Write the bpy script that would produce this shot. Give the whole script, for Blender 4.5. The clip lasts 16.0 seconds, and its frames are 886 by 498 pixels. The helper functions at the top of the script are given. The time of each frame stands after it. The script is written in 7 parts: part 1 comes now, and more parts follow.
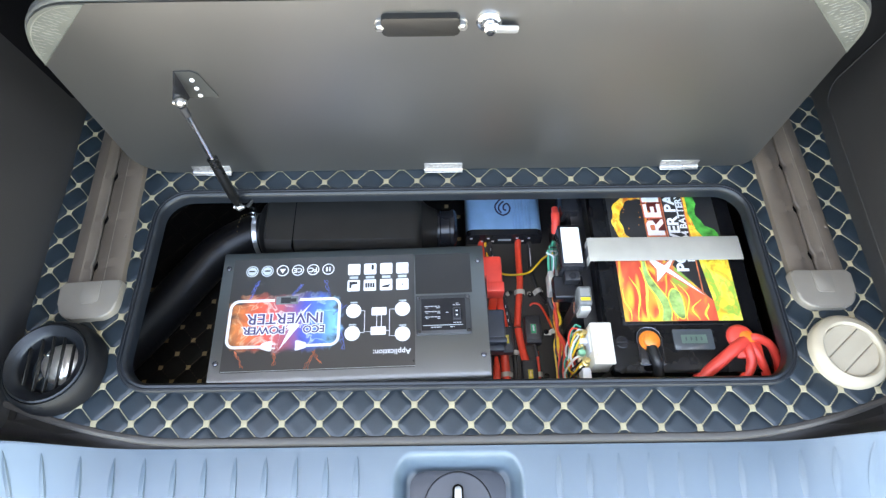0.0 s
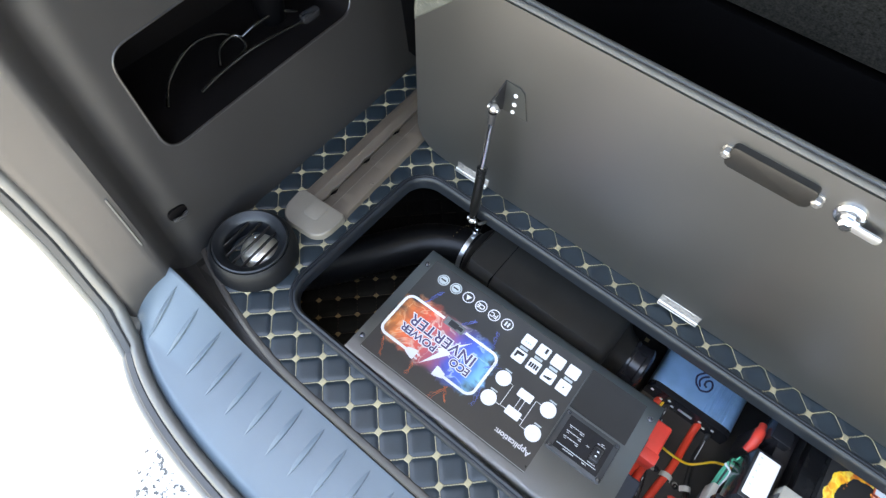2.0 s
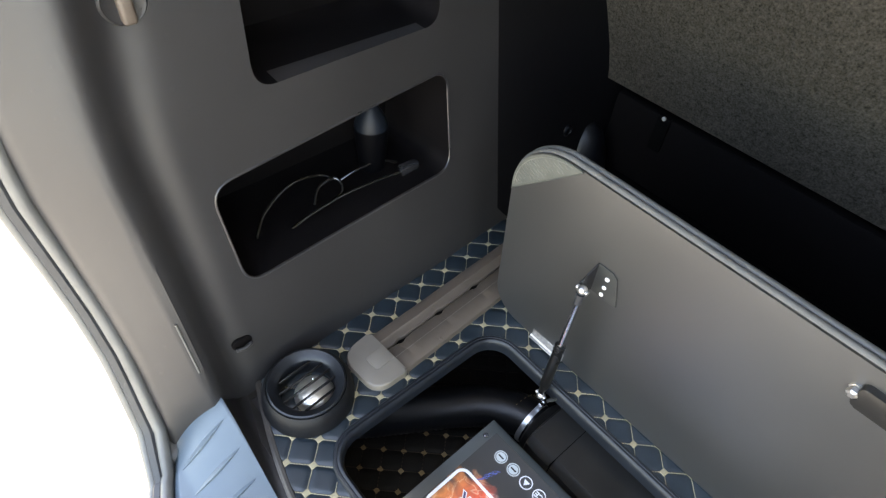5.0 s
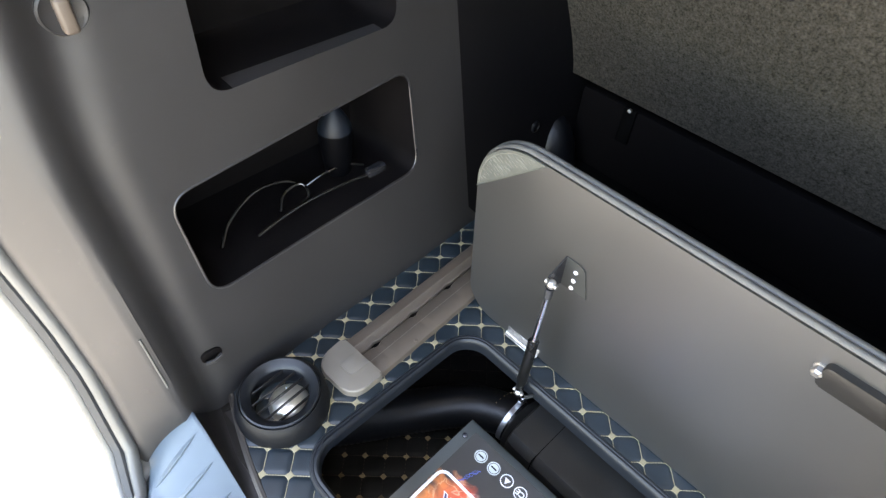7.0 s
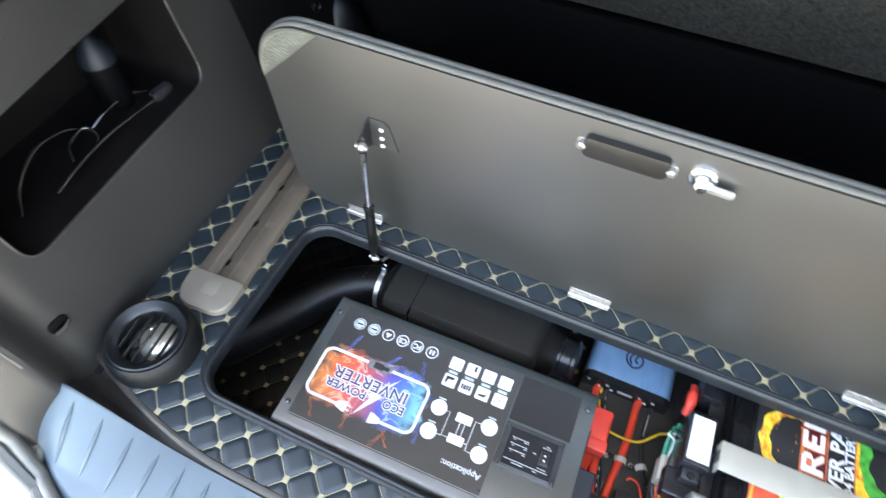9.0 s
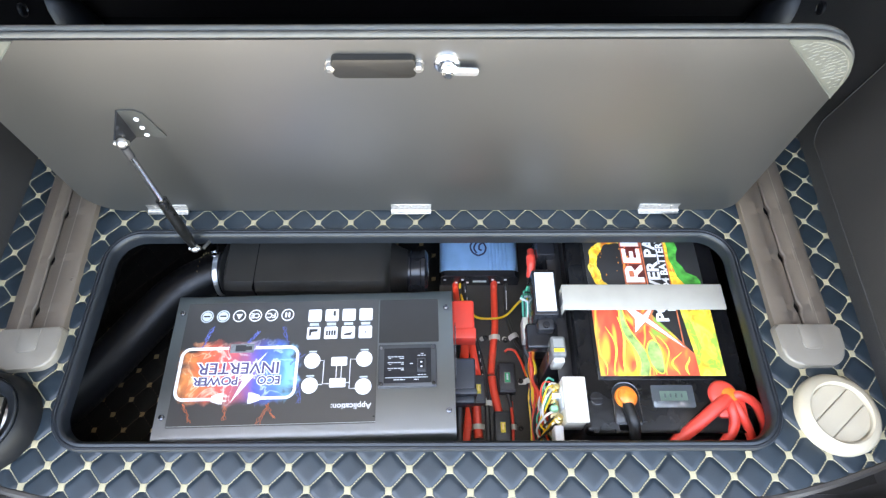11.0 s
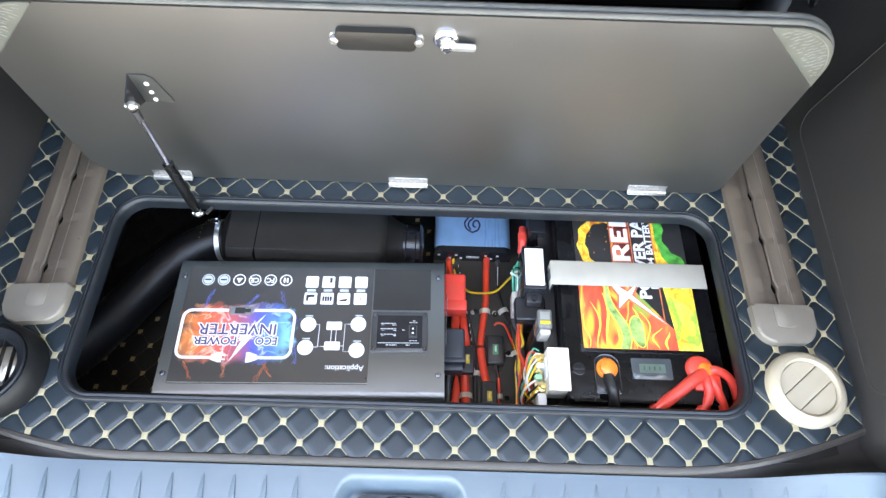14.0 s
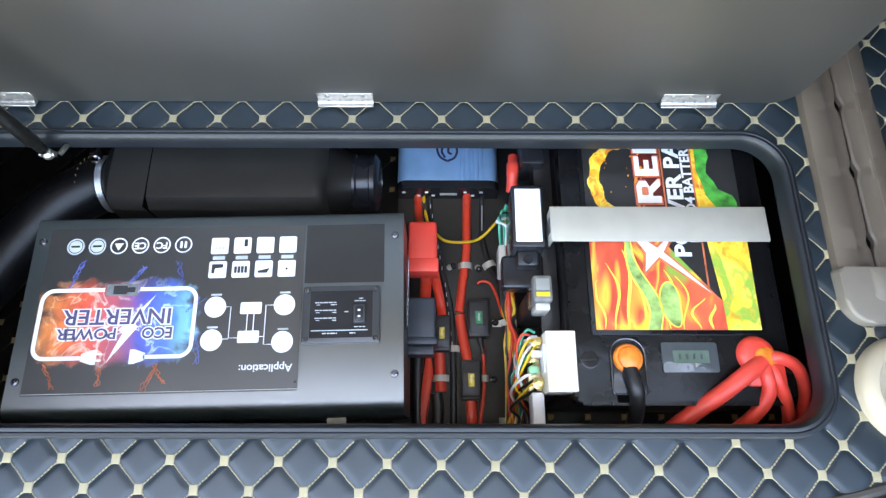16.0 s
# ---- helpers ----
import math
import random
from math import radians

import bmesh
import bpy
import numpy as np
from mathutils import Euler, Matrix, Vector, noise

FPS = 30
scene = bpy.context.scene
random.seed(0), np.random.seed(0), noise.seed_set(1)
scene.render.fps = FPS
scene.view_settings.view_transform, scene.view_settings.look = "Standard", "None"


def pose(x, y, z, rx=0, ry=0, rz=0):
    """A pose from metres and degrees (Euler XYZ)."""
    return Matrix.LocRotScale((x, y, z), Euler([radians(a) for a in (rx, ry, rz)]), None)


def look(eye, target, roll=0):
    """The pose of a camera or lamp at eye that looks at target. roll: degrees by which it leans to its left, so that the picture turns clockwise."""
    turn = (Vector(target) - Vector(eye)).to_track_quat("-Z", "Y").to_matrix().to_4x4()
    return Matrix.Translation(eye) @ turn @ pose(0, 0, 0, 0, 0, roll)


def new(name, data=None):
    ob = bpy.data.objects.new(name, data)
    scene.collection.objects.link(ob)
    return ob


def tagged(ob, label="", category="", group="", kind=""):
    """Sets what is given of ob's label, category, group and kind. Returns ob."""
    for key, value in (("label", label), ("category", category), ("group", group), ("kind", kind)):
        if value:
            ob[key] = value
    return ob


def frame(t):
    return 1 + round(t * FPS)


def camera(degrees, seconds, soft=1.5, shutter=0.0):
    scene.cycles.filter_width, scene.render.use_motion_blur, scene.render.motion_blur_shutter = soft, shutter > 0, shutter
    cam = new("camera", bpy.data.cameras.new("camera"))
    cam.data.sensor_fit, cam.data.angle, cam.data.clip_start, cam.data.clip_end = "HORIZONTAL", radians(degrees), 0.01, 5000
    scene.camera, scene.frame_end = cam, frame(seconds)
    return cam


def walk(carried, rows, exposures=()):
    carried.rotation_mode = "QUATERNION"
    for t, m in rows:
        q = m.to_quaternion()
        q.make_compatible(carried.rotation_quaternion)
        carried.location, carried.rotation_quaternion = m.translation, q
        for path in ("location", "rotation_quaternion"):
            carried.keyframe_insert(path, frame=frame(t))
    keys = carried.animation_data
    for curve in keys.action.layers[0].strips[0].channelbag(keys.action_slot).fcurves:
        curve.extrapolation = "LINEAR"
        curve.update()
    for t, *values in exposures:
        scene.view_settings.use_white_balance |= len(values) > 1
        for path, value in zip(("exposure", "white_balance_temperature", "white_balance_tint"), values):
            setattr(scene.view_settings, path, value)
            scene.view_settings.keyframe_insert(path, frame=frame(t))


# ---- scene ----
cam = camera(74.9, 16.0, 1.3, 0.4)
PATH = [
    (0, (0.006, -0.017, 0.816), (0.005, 0.902, -0.961), -0.8),
    (0.5, (-0.018, 0.009, 0.794), (-0.047, 0.938, -0.977), -0.6),
    (1, (-0.049, 0.022, 0.786), (-0.291, 0.98, -0.952), 2.8),
    (1.5, (-0.048, 0.011, 0.785), (-0.563, 0.919, -0.921), 3.4),
    (2, (-0.063, 0.015, 0.779), (-0.651, 0.885, -0.923), 5.6),
    (2.5, (-0.078, 0.024, 0.762), (-0.704, 0.87, -0.939), 7.9),
    (3, (-0.104, 0.025, 0.766), (-0.902, 0.875, -0.859), 7.0),
    (3.5, (-0.124, 0.027, 0.766), (-1.055, 0.945, -0.747), 7.0),
    (4, (-0.134, 0.041, 0.777), (-1.095, 0.982, -0.703), 6.3),
    (6.5, (-0.112, 0.062, 0.779), (-1.096, 1.054, -0.652), 4.4),
    (7, (-0.112, 0.07, 0.773), (-1.064, 1.075, -0.671), 4.1),
    (7.5, (-0.097, 0.064, 0.776), (-0.99, 1.082, -0.696), 3.4),
    (8, (-0.074, 0.052, 0.777), (-0.864, 1.076, -0.749), 2.4),
    (8.5, (-0.045, 0.039, 0.787), (-0.665, 1.088, -0.799), 2.2),
    (9, (-0.021, 0.054, 0.782), (-0.475, 1.098, -0.862), 1.1),
    (9.5, (0.009, 0.063, 0.771), (-0.219, 1.083, -0.934), 0.4),
    (10, (0.043, 0.058, 0.771), (-0.034, 1.048, -0.965), -1.8),
    (10.2, (0.049, 0.054, 0.774), (0.01, 1.034, -0.969), -2.4),
    (12.3, (0.063, 0.021, 0.802), (0.085, 1.003, -0.94), 1.1),
    (12.5, (0.064, 0.015, 0.802), (0.081, 1.029, -0.921), 0.5),
    (13, (0.061, -0.003, 0.824), (0.13, 1.073, -0.861), 3.4),
    (13.5, (0.062, -0.004, 0.82), (0.081, 1.035, -0.889), 2.8),
    (14, (0.065, 0.004, 0.809), (0.074, 0.947, -0.955), 2.3),
    (14.5, (0.08, 0.045, 0.766), (0.096, 0.91, -1.038), 1.2),
    (15, (0.099, 0.097, 0.691), (0.123, 0.885, -1.147), 0.9),
    (15.5, (0.112, 0.145, 0.633), (0.136, 0.838, -1.242), 1.7),
    (16, (0.118, 0.18, 0.592), (0.126, 0.809, -1.307), 0.8),
]
LOOKS = [(0, 4.56, 9000, 11), (2, 4.20, 9100, 12), (3.5, 3.58, 9300, 14), (4.2, 3.93, 9300, 14), (6.5, 4.28, 9300, 14), (7.2, 4.54, 9200, 15), (8.5, 4.58, 9200, 12), (9.5, 4.70, 9000, 10), (10, 4.88, 9000, 11), (12.5, 4.75, 9300, 13), (14, 4.75, 9200, 13), (15, 4.54, 9100, 12), (16, 4.50, 8900, 11)]   # seconds, stops, kelvin, tint
walk(cam, [(t, look(eye, target, roll)) for t, eye, target, roll in PATH], LOOKS)

# ---- world and light ----
SUN_ELEVATION, SUN_AZIMUTH = 60.0, -30.0   # degrees; azimuth from +y (the car's nose) towards +x
world = bpy.data.worlds.new("sky")
scene.world = world
world.use_nodes = True
wn = world.node_tree.nodes
sky = wn.new("ShaderNodeTexSky")
sky.sky_type = "NISHITA"
sky.sun_disc = False
sky.sun_elevation = radians(SUN_ELEVATION)
sky.sun_rotation = radians(SUN_AZIMUTH)
wn["Background"].inputs["Strength"].default_value = 0.15
world.node_tree.links.new(sky.outputs[0], wn["Background"].inputs["Color"])
sun = new("sun", bpy.data.lights.new("sun", "SUN"))
sun.data.energy, sun.data.angle, sun.data.color = 3.5, radians(0.5), (1.0, 0.95, 0.86)
_e, _a = radians(SUN_ELEVATION), radians(SUN_AZIMUTH)
sun.matrix_world = look((math.cos(_e) * math.sin(_a) * 9, math.cos(_e) * math.cos(_a) * 9, math.sin(_e) * 9), (0, 0, 0))

# ---- materials ----
def mat(name, color, rough=0.5, metal=0.0, vary=0.12, scale=30.0, bump=0.0, bump_scale=400.0, coat=0.0, fine=0.0, spec=0.5, ior=1.5):
    """A procedural surface: base colour varied by stains at one scale and grain at another, with fine relief."""
    m = bpy.data.materials.new(name)
    m.use_nodes = True
    n, l = m.node_tree.nodes, m.node_tree.links
    b = n["Principled BSDF"]
    b.inputs["Metallic"].default_value = metal
    b.inputs["Coat Weight"].default_value = coat
    b.inputs["Specular IOR Level"].default_value = spec
    b.inputs["IOR"].default_value = ior
    tc = n.new("ShaderNodeTexCoord")
    big = n.new("ShaderNodeTexNoise")
    big.inputs["Scale"].default_value, big.inputs["Detail"].default_value = scale, 6
    small = n.new("ShaderNodeTexNoise")
    small.inputs["Scale"].default_value, small.inputs["Detail"].default_value = bump_scale, 3
    for t in (big, small):
        l.new(tc.outputs["Object"], t.inputs["Vector"])
    mix = n.new("ShaderNodeMix")
    mix.data_type = "FLOAT"
    mix.inputs[0].default_value = fine
    l.new(big.outputs["Fac"], mix.inputs[2])
    l.new(small.outputs["Fac"], mix.inputs[3])
    ramp = n.new("ShaderNodeValToRGB")
    lo, hi = 1 - vary, 1 + vary
    ramp.color_ramp.elements[0].position, ramp.color_ramp.elements[1].position = 0.3, 0.7
    ramp.color_ramp.elements[0].color = (color[0] * lo, color[1] * lo, color[2] * lo, 1)
    ramp.color_ramp.elements[1].color = (color[0] * hi, color[1] * hi, color[2] * hi, 1)
    l.new(mix.outputs[0], ramp.inputs[0])
    l.new(ramp.outputs[0], b.inputs["Base Color"])
    rr = n.new("ShaderNodeMapRange")
    rr.inputs["To Min"].default_value, rr.inputs["To Max"].default_value = max(0.02, rough - 0.08), min(1, rough + 0.08)
    l.new(big.outputs["Fac"], rr.inputs["Value"])
    l.new(rr.outputs[0], b.inputs["Roughness"])
    if bump:
        bp = n.new("ShaderNodeBump")
        bp.inputs["Strength"].default_value, bp.inputs["Distance"].default_value = bump, 0.001
        l.new(small.outputs["Fac"], bp.inputs["Height"])
        l.new(bp.outputs[0], b.inputs["Normal"])
    return m


# black hide; its blue is the sky's reflection put into the base colour
M_LEATHER = mat("black_leatherette", (0.0078, 0.0156, 0.0216), 0.40, spec=0.52, vary=0.18, bump=0.1, bump_scale=1100)
# hide and thread for the well, darkened in colour for the shade inside
M_WELLHIDE = mat("shaded_well_leatherette", (0.0070, 0.0060, 0.0050), 0.5, spec=0.25, vary=0.2, bump=0.1, bump_scale=1100)
M_WELLSEAM = mat("shaded_tan_thread", (0.040, 0.031, 0.018), 0.8, vary=0.3, bump=0.3, bump_scale=1500)
M_WELLTHREAD = mat("tan_thread", (0.27, 0.20, 0.10), 0.8, vary=0.2, bump=0.3, bump_scale=1500)
M_SEAL = mat("grey_rubber_seal", (0.085, 0.084, 0.078), 0.42, vary=0.12, bump=0.1)
M_HEATER = mat("matte_black_plastic", (0.011, 0.010, 0.009), 0.42, vary=0.15, bump=0.1, spec=0.35)
M_HEATBODY = mat("satin_black_casing", (0.021, 0.0195, 0.0175), 0.4, vary=0.15, scale=20, bump=0.15)
M_VENT = mat("blue_black_plastic", (0.0042, 0.0046, 0.0056), 0.5, vary=0.12, spec=0.2)
M_VENTRING = mat("satin_vent_ring", (0.0065, 0.0078, 0.0098), 0.36, vary=0.12, spec=0.4)
M_HOSE = mat("black_duct_film", (0.004, 0.004, 0.0045), 0.36, vary=0.2, bump=0.25, bump_scale=160, spec=0.32)
M_STRUT = mat("black_strut_paint", (0.006, 0.006, 0.006), 0.28, vary=0.1, spec=0.3)
M_BATTERY = mat("black_battery_plastic", (0.006, 0.006, 0.0065), 0.2, vary=0.2, spec=0.22)
M_BAND = mat("bright_clamp_steel", (0.60, 0.61, 0.62), 0.36, 0.9, vary=0.05)
M_THREAD = mat("cream_thread", (0.28, 0.234, 0.142), 0.8, vary=0.15, bump=0.4, bump_scale=1500)
M_TRIM = mat("grey_moulded_plastic", (0.0200, 0.0189, 0.0190), 0.42, vary=0.08, scale=8, spec=0.42, bump=0.3, bump_scale=1400)
# near-black plastic, with the shade of the recesses put into its colour
M_POCKET = mat("shade_darkened_plastic", (0.0034, 0.0028, 0.0030), 0.6, spec=0.08, vary=0.2, bump=0.3, bump_scale=900)
# grey plastic with the sky's blue reflection put into its base colour
M_SILL = mat("skylit_sill_plastic", (0.067, 0.094, 0.115), 0.36, vary=0.06, scale=10, bump=0.15, bump_scale=1600)
M_RUBBER = mat("black_rubber", (0.02, 0.021, 0.023), 0.5, vary=0.2, bump=0.1)
M_LID = mat("grey_laminate", (0.0078, 0.0082, 0.0078), 0.41, vary=0.05, scale=5, bump=0.06, bump_scale=1200, spec=1.0, ior=1.73)
M_BINDING = mat("grey_edge_binding", (0.068, 0.066, 0.060), 0.6, vary=0.15, bump=0.4, bump_scale=1200)
M_STRIP = mat("brown_edge_strip", (0.030, 0.025, 0.021), 0.6, vary=0.12, bump=0.2, bump_scale=1200)
M_RAIL = mat("brown_grey_rail_plastic", (0.080, 0.061, 0.047), 0.5, vary=0.08, bump=0.2, bump_scale=1200)
M_RAILCAP = mat("beige_grey_cap_plastic", (0.14, 0.121, 0.099), 0.5, vary=0.06, bump=0.2, bump_scale=1200)
M_CREAM = mat("cream_plastic", (0.335, 0.282, 0.208), 0.45, vary=0.04)
M_BLACK = mat("black_plastic", (0.022, 0.022, 0.024), 0.42, vary=0.15, bump=0.1)
M_BLACKGLOSS = mat("glossy_black_plastic", (0.016, 0.016, 0.018), 0.2, vary=0.15)
M_WRAP = mat("grained_grey_leather", (0.064, 0.066, 0.056), 0.45, vary=0.15, bump=0.3, bump_scale=900)
M_PLEAT = mat("pale_pleat_leather", (0.125, 0.120, 0.102), 0.45, vary=0.2)
M_FOIL = mat("crumpled_foil", (0.80, 0.75, 0.66), 0.34, 0.85, vary=0.1, scale=60, bump=0.5, bump_scale=70)
M_HINGE = mat("dull_zinc", (0.42, 0.40, 0.38), 0.32, 0.9, vary=0.2, scale=200)
M_BRACKET = mat("dark_grey_bracket_paint", (0.03, 0.03, 0.028), 0.4, vary=0.1)
# far blacker than carpet: stands in for deep shade in cabin and gaps
M_DARKVOID = mat("void_near_black", (0.0015, 0.0015, 0.0015), 0.95, vary=0.3, scale=200, spec=0.05)
M_SCREW = mat("dark_zinc_screw", (0.13, 0.13, 0.14), 0.25, 0.8, vary=0.2)
M_CHROME = mat("chrome", (0.70, 0.70, 0.71), 0.2, 1.0, vary=0.05)
M_STEEL = mat("brushed_steel", (0.335, 0.315, 0.272), 0.5, 0.2, vary=0.05, scale=40)
M_CASE = mat("black_powder_coat", (0.0105, 0.0178, 0.0184), 0.34, vary=0.06, scale=4, bump=0.08, bump_scale=1800, spec=1.0, ior=1.9)
M_DECAL = mat("black_printed_film", (0.020, 0.0195, 0.0195), 0.32, vary=0.08)
M_WHITE = mat("white_print", (0.68, 0.68, 0.69), 0.5, vary=0.03)
M_GREYPRINT = mat("grey_print", (0.42, 0.46, 0.46), 0.5, vary=0.1)
M_RED = mat("red_plastic", (0.82, 0.065, 0.045), 0.4, vary=0.1)
M_REDWIRE = mat("red_cable_sheath", (0.78, 0.06, 0.03), 0.45, vary=0.12)
M_YELLOW = mat("yellow_wire", (0.8, 0.5, 0.03), 0.45, vary=0.1)
M_ORANGE = mat("orange_wire", (0.85, 0.28, 0.02), 0.45, vary=0.1)
M_GREEN = mat("green_wire", (0.03, 0.35, 0.22), 0.45, vary=0.1)
M_CARPET = mat("grey_seat_carpet", (0.031, 0.0272, 0.0220), 0.95, vary=0.75, scale=120, bump=1.0, bump_scale=300, fine=0.6, spec=0.1)
M_GROUND = mat("pale_concrete", (0.262, 0.270, 0.272), 0.9, vary=0.12, scale=6, bump=0.6, bump_scale=90, fine=0.5)


def speckle(m, color, scale, share):
    """Scatters small dark pebbles, gathered in patches, over a material's base colour."""
    n, l = m.node_tree.nodes, m.node_tree.links
    b = n["Principled BSDF"]
    tc = n.new("ShaderNodeTexCoord")
    facs = []
    for sc, lo, hi in ((scale, share, share + 0.05), (1.1, 0.44, 0.54)):
        t = n.new("ShaderNodeTexNoise")
        t.inputs["Scale"].default_value, t.inputs["Detail"].default_value = sc, 3
        l.new(tc.outputs["Object"], t.inputs["Vector"])
        g = n.new("ShaderNodeMapRange")
        g.inputs["From Min"].default_value, g.inputs["From Max"].default_value = lo, hi
        l.new(t.outputs["Fac"], g.inputs["Value"])
        facs.append(g.outputs[0])
    q = n.new("ShaderNodeMath")
    q.operation = "MULTIPLY"
    l.new(facs[0], q.inputs[0])
    l.new(facs[1], q.inputs[1])
    x = n.new("ShaderNodeMix")
    x.data_type = "RGBA"
    old = b.inputs["Base Color"].links[0].from_socket
    l.new(q.outputs[0], x.inputs["Factor"])
    l.new(old, x.inputs["A"])
    x.inputs["B"].default_value = (*color, 1)
    l.new(x.outputs["Result"], b.inputs["Base Color"])


speckle(M_GROUND, (0.036, 0.042, 0.046), 75.0, 0.55)
M_GATE = mat("unseen_gate_grey", (0.16, 0.16, 0.158), 0.7, vary=0.05)
M_ROOF = mat("unseen_roof_grey", (0.17, 0.165, 0.155), 0.9, vary=0.05)


# ---- mesh helpers ----
def part(name, bm, material, parent=None, label="", smooth=True):
    """Links a bmesh as one mesh object under a thing or part."""
    me = bpy.data.meshes.new(name)
    bmesh.ops.recalc_face_normals(bm, faces=bm.faces[:])
    bm.to_mesh(me)
    bm.free()
    return link(name, me, material, parent, label, smooth)


def link(name, me, material, parent=None, label="", smooth=True):
    if material and not me.materials:
        me.materials.append(material)
    if smooth:
        me.shade_smooth()
        me.set_sharp_from_angle(angle=radians(38))
    ob = new(name, me)
    if parent:
        ob.parent = parent
    if label:
        ob["label"] = label
    return ob


def empty(name, m, label, category, group="", kind=""):
    ob = new(name)
    ob.empty_display_size = 0.02
    ob.matrix_world = m
    return tagged(ob, label, category, group, kind)


def rbox(bm, x0, x1, y0, y1, z0, z1, r=0.002, seg=2):
    """A box with rounded edges."""
    g = bmesh.ops.create_cube(bm, size=1.0)
    vs = g["verts"]
    for v in vs:
        v.co = ((x0 + x1) / 2 + v.co.x * (x1 - x0), (y0 + y1) / 2 + v.co.y * (y1 - y0), (z0 + z1) / 2 + v.co.z * (z1 - z0))
    if r > 0:
        es = list({e for v in vs for e in v.link_edges})
        bmesh.ops.bevel(bm, geom=es, offset=min(r, 0.49 * min(x1 - x0, y1 - y0, z1 - z0)), segments=seg, profile=0.5, affect="EDGES")
    return bm


def boxpart(name, x0, x1, y0, y1, z0, z1, material, parent, label="", r=0.002, seg=2):
    return part(name, rbox(bmesh.new(), x0, x1, y0, y1, z0, z1, r, seg), material, parent, label)


def rounded_rect(x0, x1, y0, y1, r, n=8):
    """Outline of a rectangle with rounded corners, counter-clockwise; r: one radius or four (x1y1, x0y1, x0y0, x1y0)."""
    rs = r if isinstance(r, (tuple, list)) else (r, r, r, r)
    pts = []
    for (cx, cy, a), q in zip(((x1, y1, 0), (x0, y1, 90), (x0, y0, 180), (x1, y0, 270)), rs):
        sx, sy = (-1 if cx == x1 else 1), (-1 if cy == y1 else 1)
        for i in range(n + 1):
            t = radians(a + 90 * i / n)
            pts.append((cx + sx * q + q * math.cos(t), cy + sy * q + q * math.sin(t)))
    return pts


def prism(bm, pts, z0, z1, bevel=0.0, seg=2):
    """An upright prism over an outline."""
    lo = [bm.verts.new((x, y, z0)) for x, y in pts]
    hi = [bm.verts.new((x, y, z1)) for x, y in pts]
    n = len(pts)
    top = bm.faces.new(hi)
    bm.faces.new(lo[::-1])
    for i in range(n):
        bm.faces.new((lo[i], lo[(i + 1) % n], hi[(i + 1) % n], hi[i]))
    if bevel:
        bmesh.ops.bevel(bm, geom=list(top.edges), offset=bevel, segments=seg, profile=0.5, affect="EDGES")
    return bm


def tube(bm, pts, radius, sides=10, caps=True, flat=1.0):
    """A round cable or pipe through points; radius: one number or one for each point."""
    pts = [Vector(p) for p in pts]
    rs = radius if isinstance(radius, (list, tuple)) else [radius] * len(pts)
    rings, up = [], None
    for i, p in enumerate(pts):
        d = (pts[min(i + 1, len(pts) - 1)] - pts[max(i - 1, 0)]).normalized()
        if up is None:
            up = Vector((0, 0, 1)) if abs(d.z) < 0.9 else Vector((0, 1, 0))
        side = d.cross(up).normalized()
        up = side.cross(d).normalized()
        rings.append([bm.verts.new(p + rs[i] * (math.cos(a) * side + flat * math.sin(a) * up)) for a in (2 * math.pi * k / sides for k in range(sides))])
    for a, b in zip(rings, rings[1:]):
        for k in range(sides):
            bm.faces.new((a[k], a[(k + 1) % sides], b[(k + 1) % sides], b[k]))
    if caps:
        bm.faces.new(rings[0][::-1])
        bm.faces.new(rings[-1])
    return bm


def curve_pts(ctrl, n=8):
    """A smooth line through the control points (Catmull-Rom)."""
    c = [Vector(p) for p in ctrl]
    c = [c[0] * 2 - c[1]] + c + [c[-1] * 2 - c[-2]]
    out = []
    for i in range(1, len(c) - 2):
        for k in range(n):
            t = k / n
            a, b, d, e = c[i - 1], c[i], c[i + 1], c[i + 2]
            out.append(0.5 * (2 * b + (d - a) * t + (2 * a - 5 * b + 4 * d - e) * t * t + (3 * b - a - 3 * d + e) * t ** 3))
    out.append(c[-2])
    return out


def cable(name, ctrl, r, material, parent, label="", sides=10, n=7):
    return part(name, tube(bmesh.new(), curve_pts(ctrl, n), r, sides), material, parent, label)


def lathe(bm, profile, m=None, seg=40):
    """Turns a profile of (radius, height) round z; m places it."""
    rings = []
    for r, z in profile:
        if r < 1e-6:
            rings.append([bm.verts.new((0, 0, z))])
        else:
            rings.append([bm.verts.new((r * math.cos(2 * math.pi * k / seg), r * math.sin(2 * math.pi * k / seg), z)) for k in range(seg)])
    for a, b in zip(rings, rings[1:]):
        for k in range(seg):
            f = [a[k % len(a)], a[(k + 1) % len(a)], b[(k + 1) % len(b)], b[k % len(b)]]
            f = list(dict.fromkeys(f))
            if len(f) > 2:
                bm.faces.new(f)
    if m is not None:
        bmesh.ops.transform(bm, matrix=m, verts=[v for ring in rings for v in ring])
    return bm


def sweep_loop(bm, path, profile, closed=True, up=Vector((0, 0, 1))):
    """Sweeps an open profile of (outward, upward) along a loop of points, keeping it upright."""
    path = [Vector(p) for p in path]
    n = len(path)
    rings = []
    for i, p in enumerate(path):
        a = path[(i - 1) % n] if closed else path[max(i - 1, 0)]
        b = path[(i + 1) % n] if closed else path[min(i + 1, n - 1)]
        d = (b - a).normalized()
        out = d.cross(up).normalized()
        rings.append([bm.verts.new(p + out * u + up * w) for u, w in profile])
    for i in range(n if closed else n - 1):
        a, b = rings[i], rings[(i + 1) % n]
        for k in range(len(profile) - 1):
            bm.faces.new((a[k], b[k], b[k + 1], a[k + 1]))
    return bm


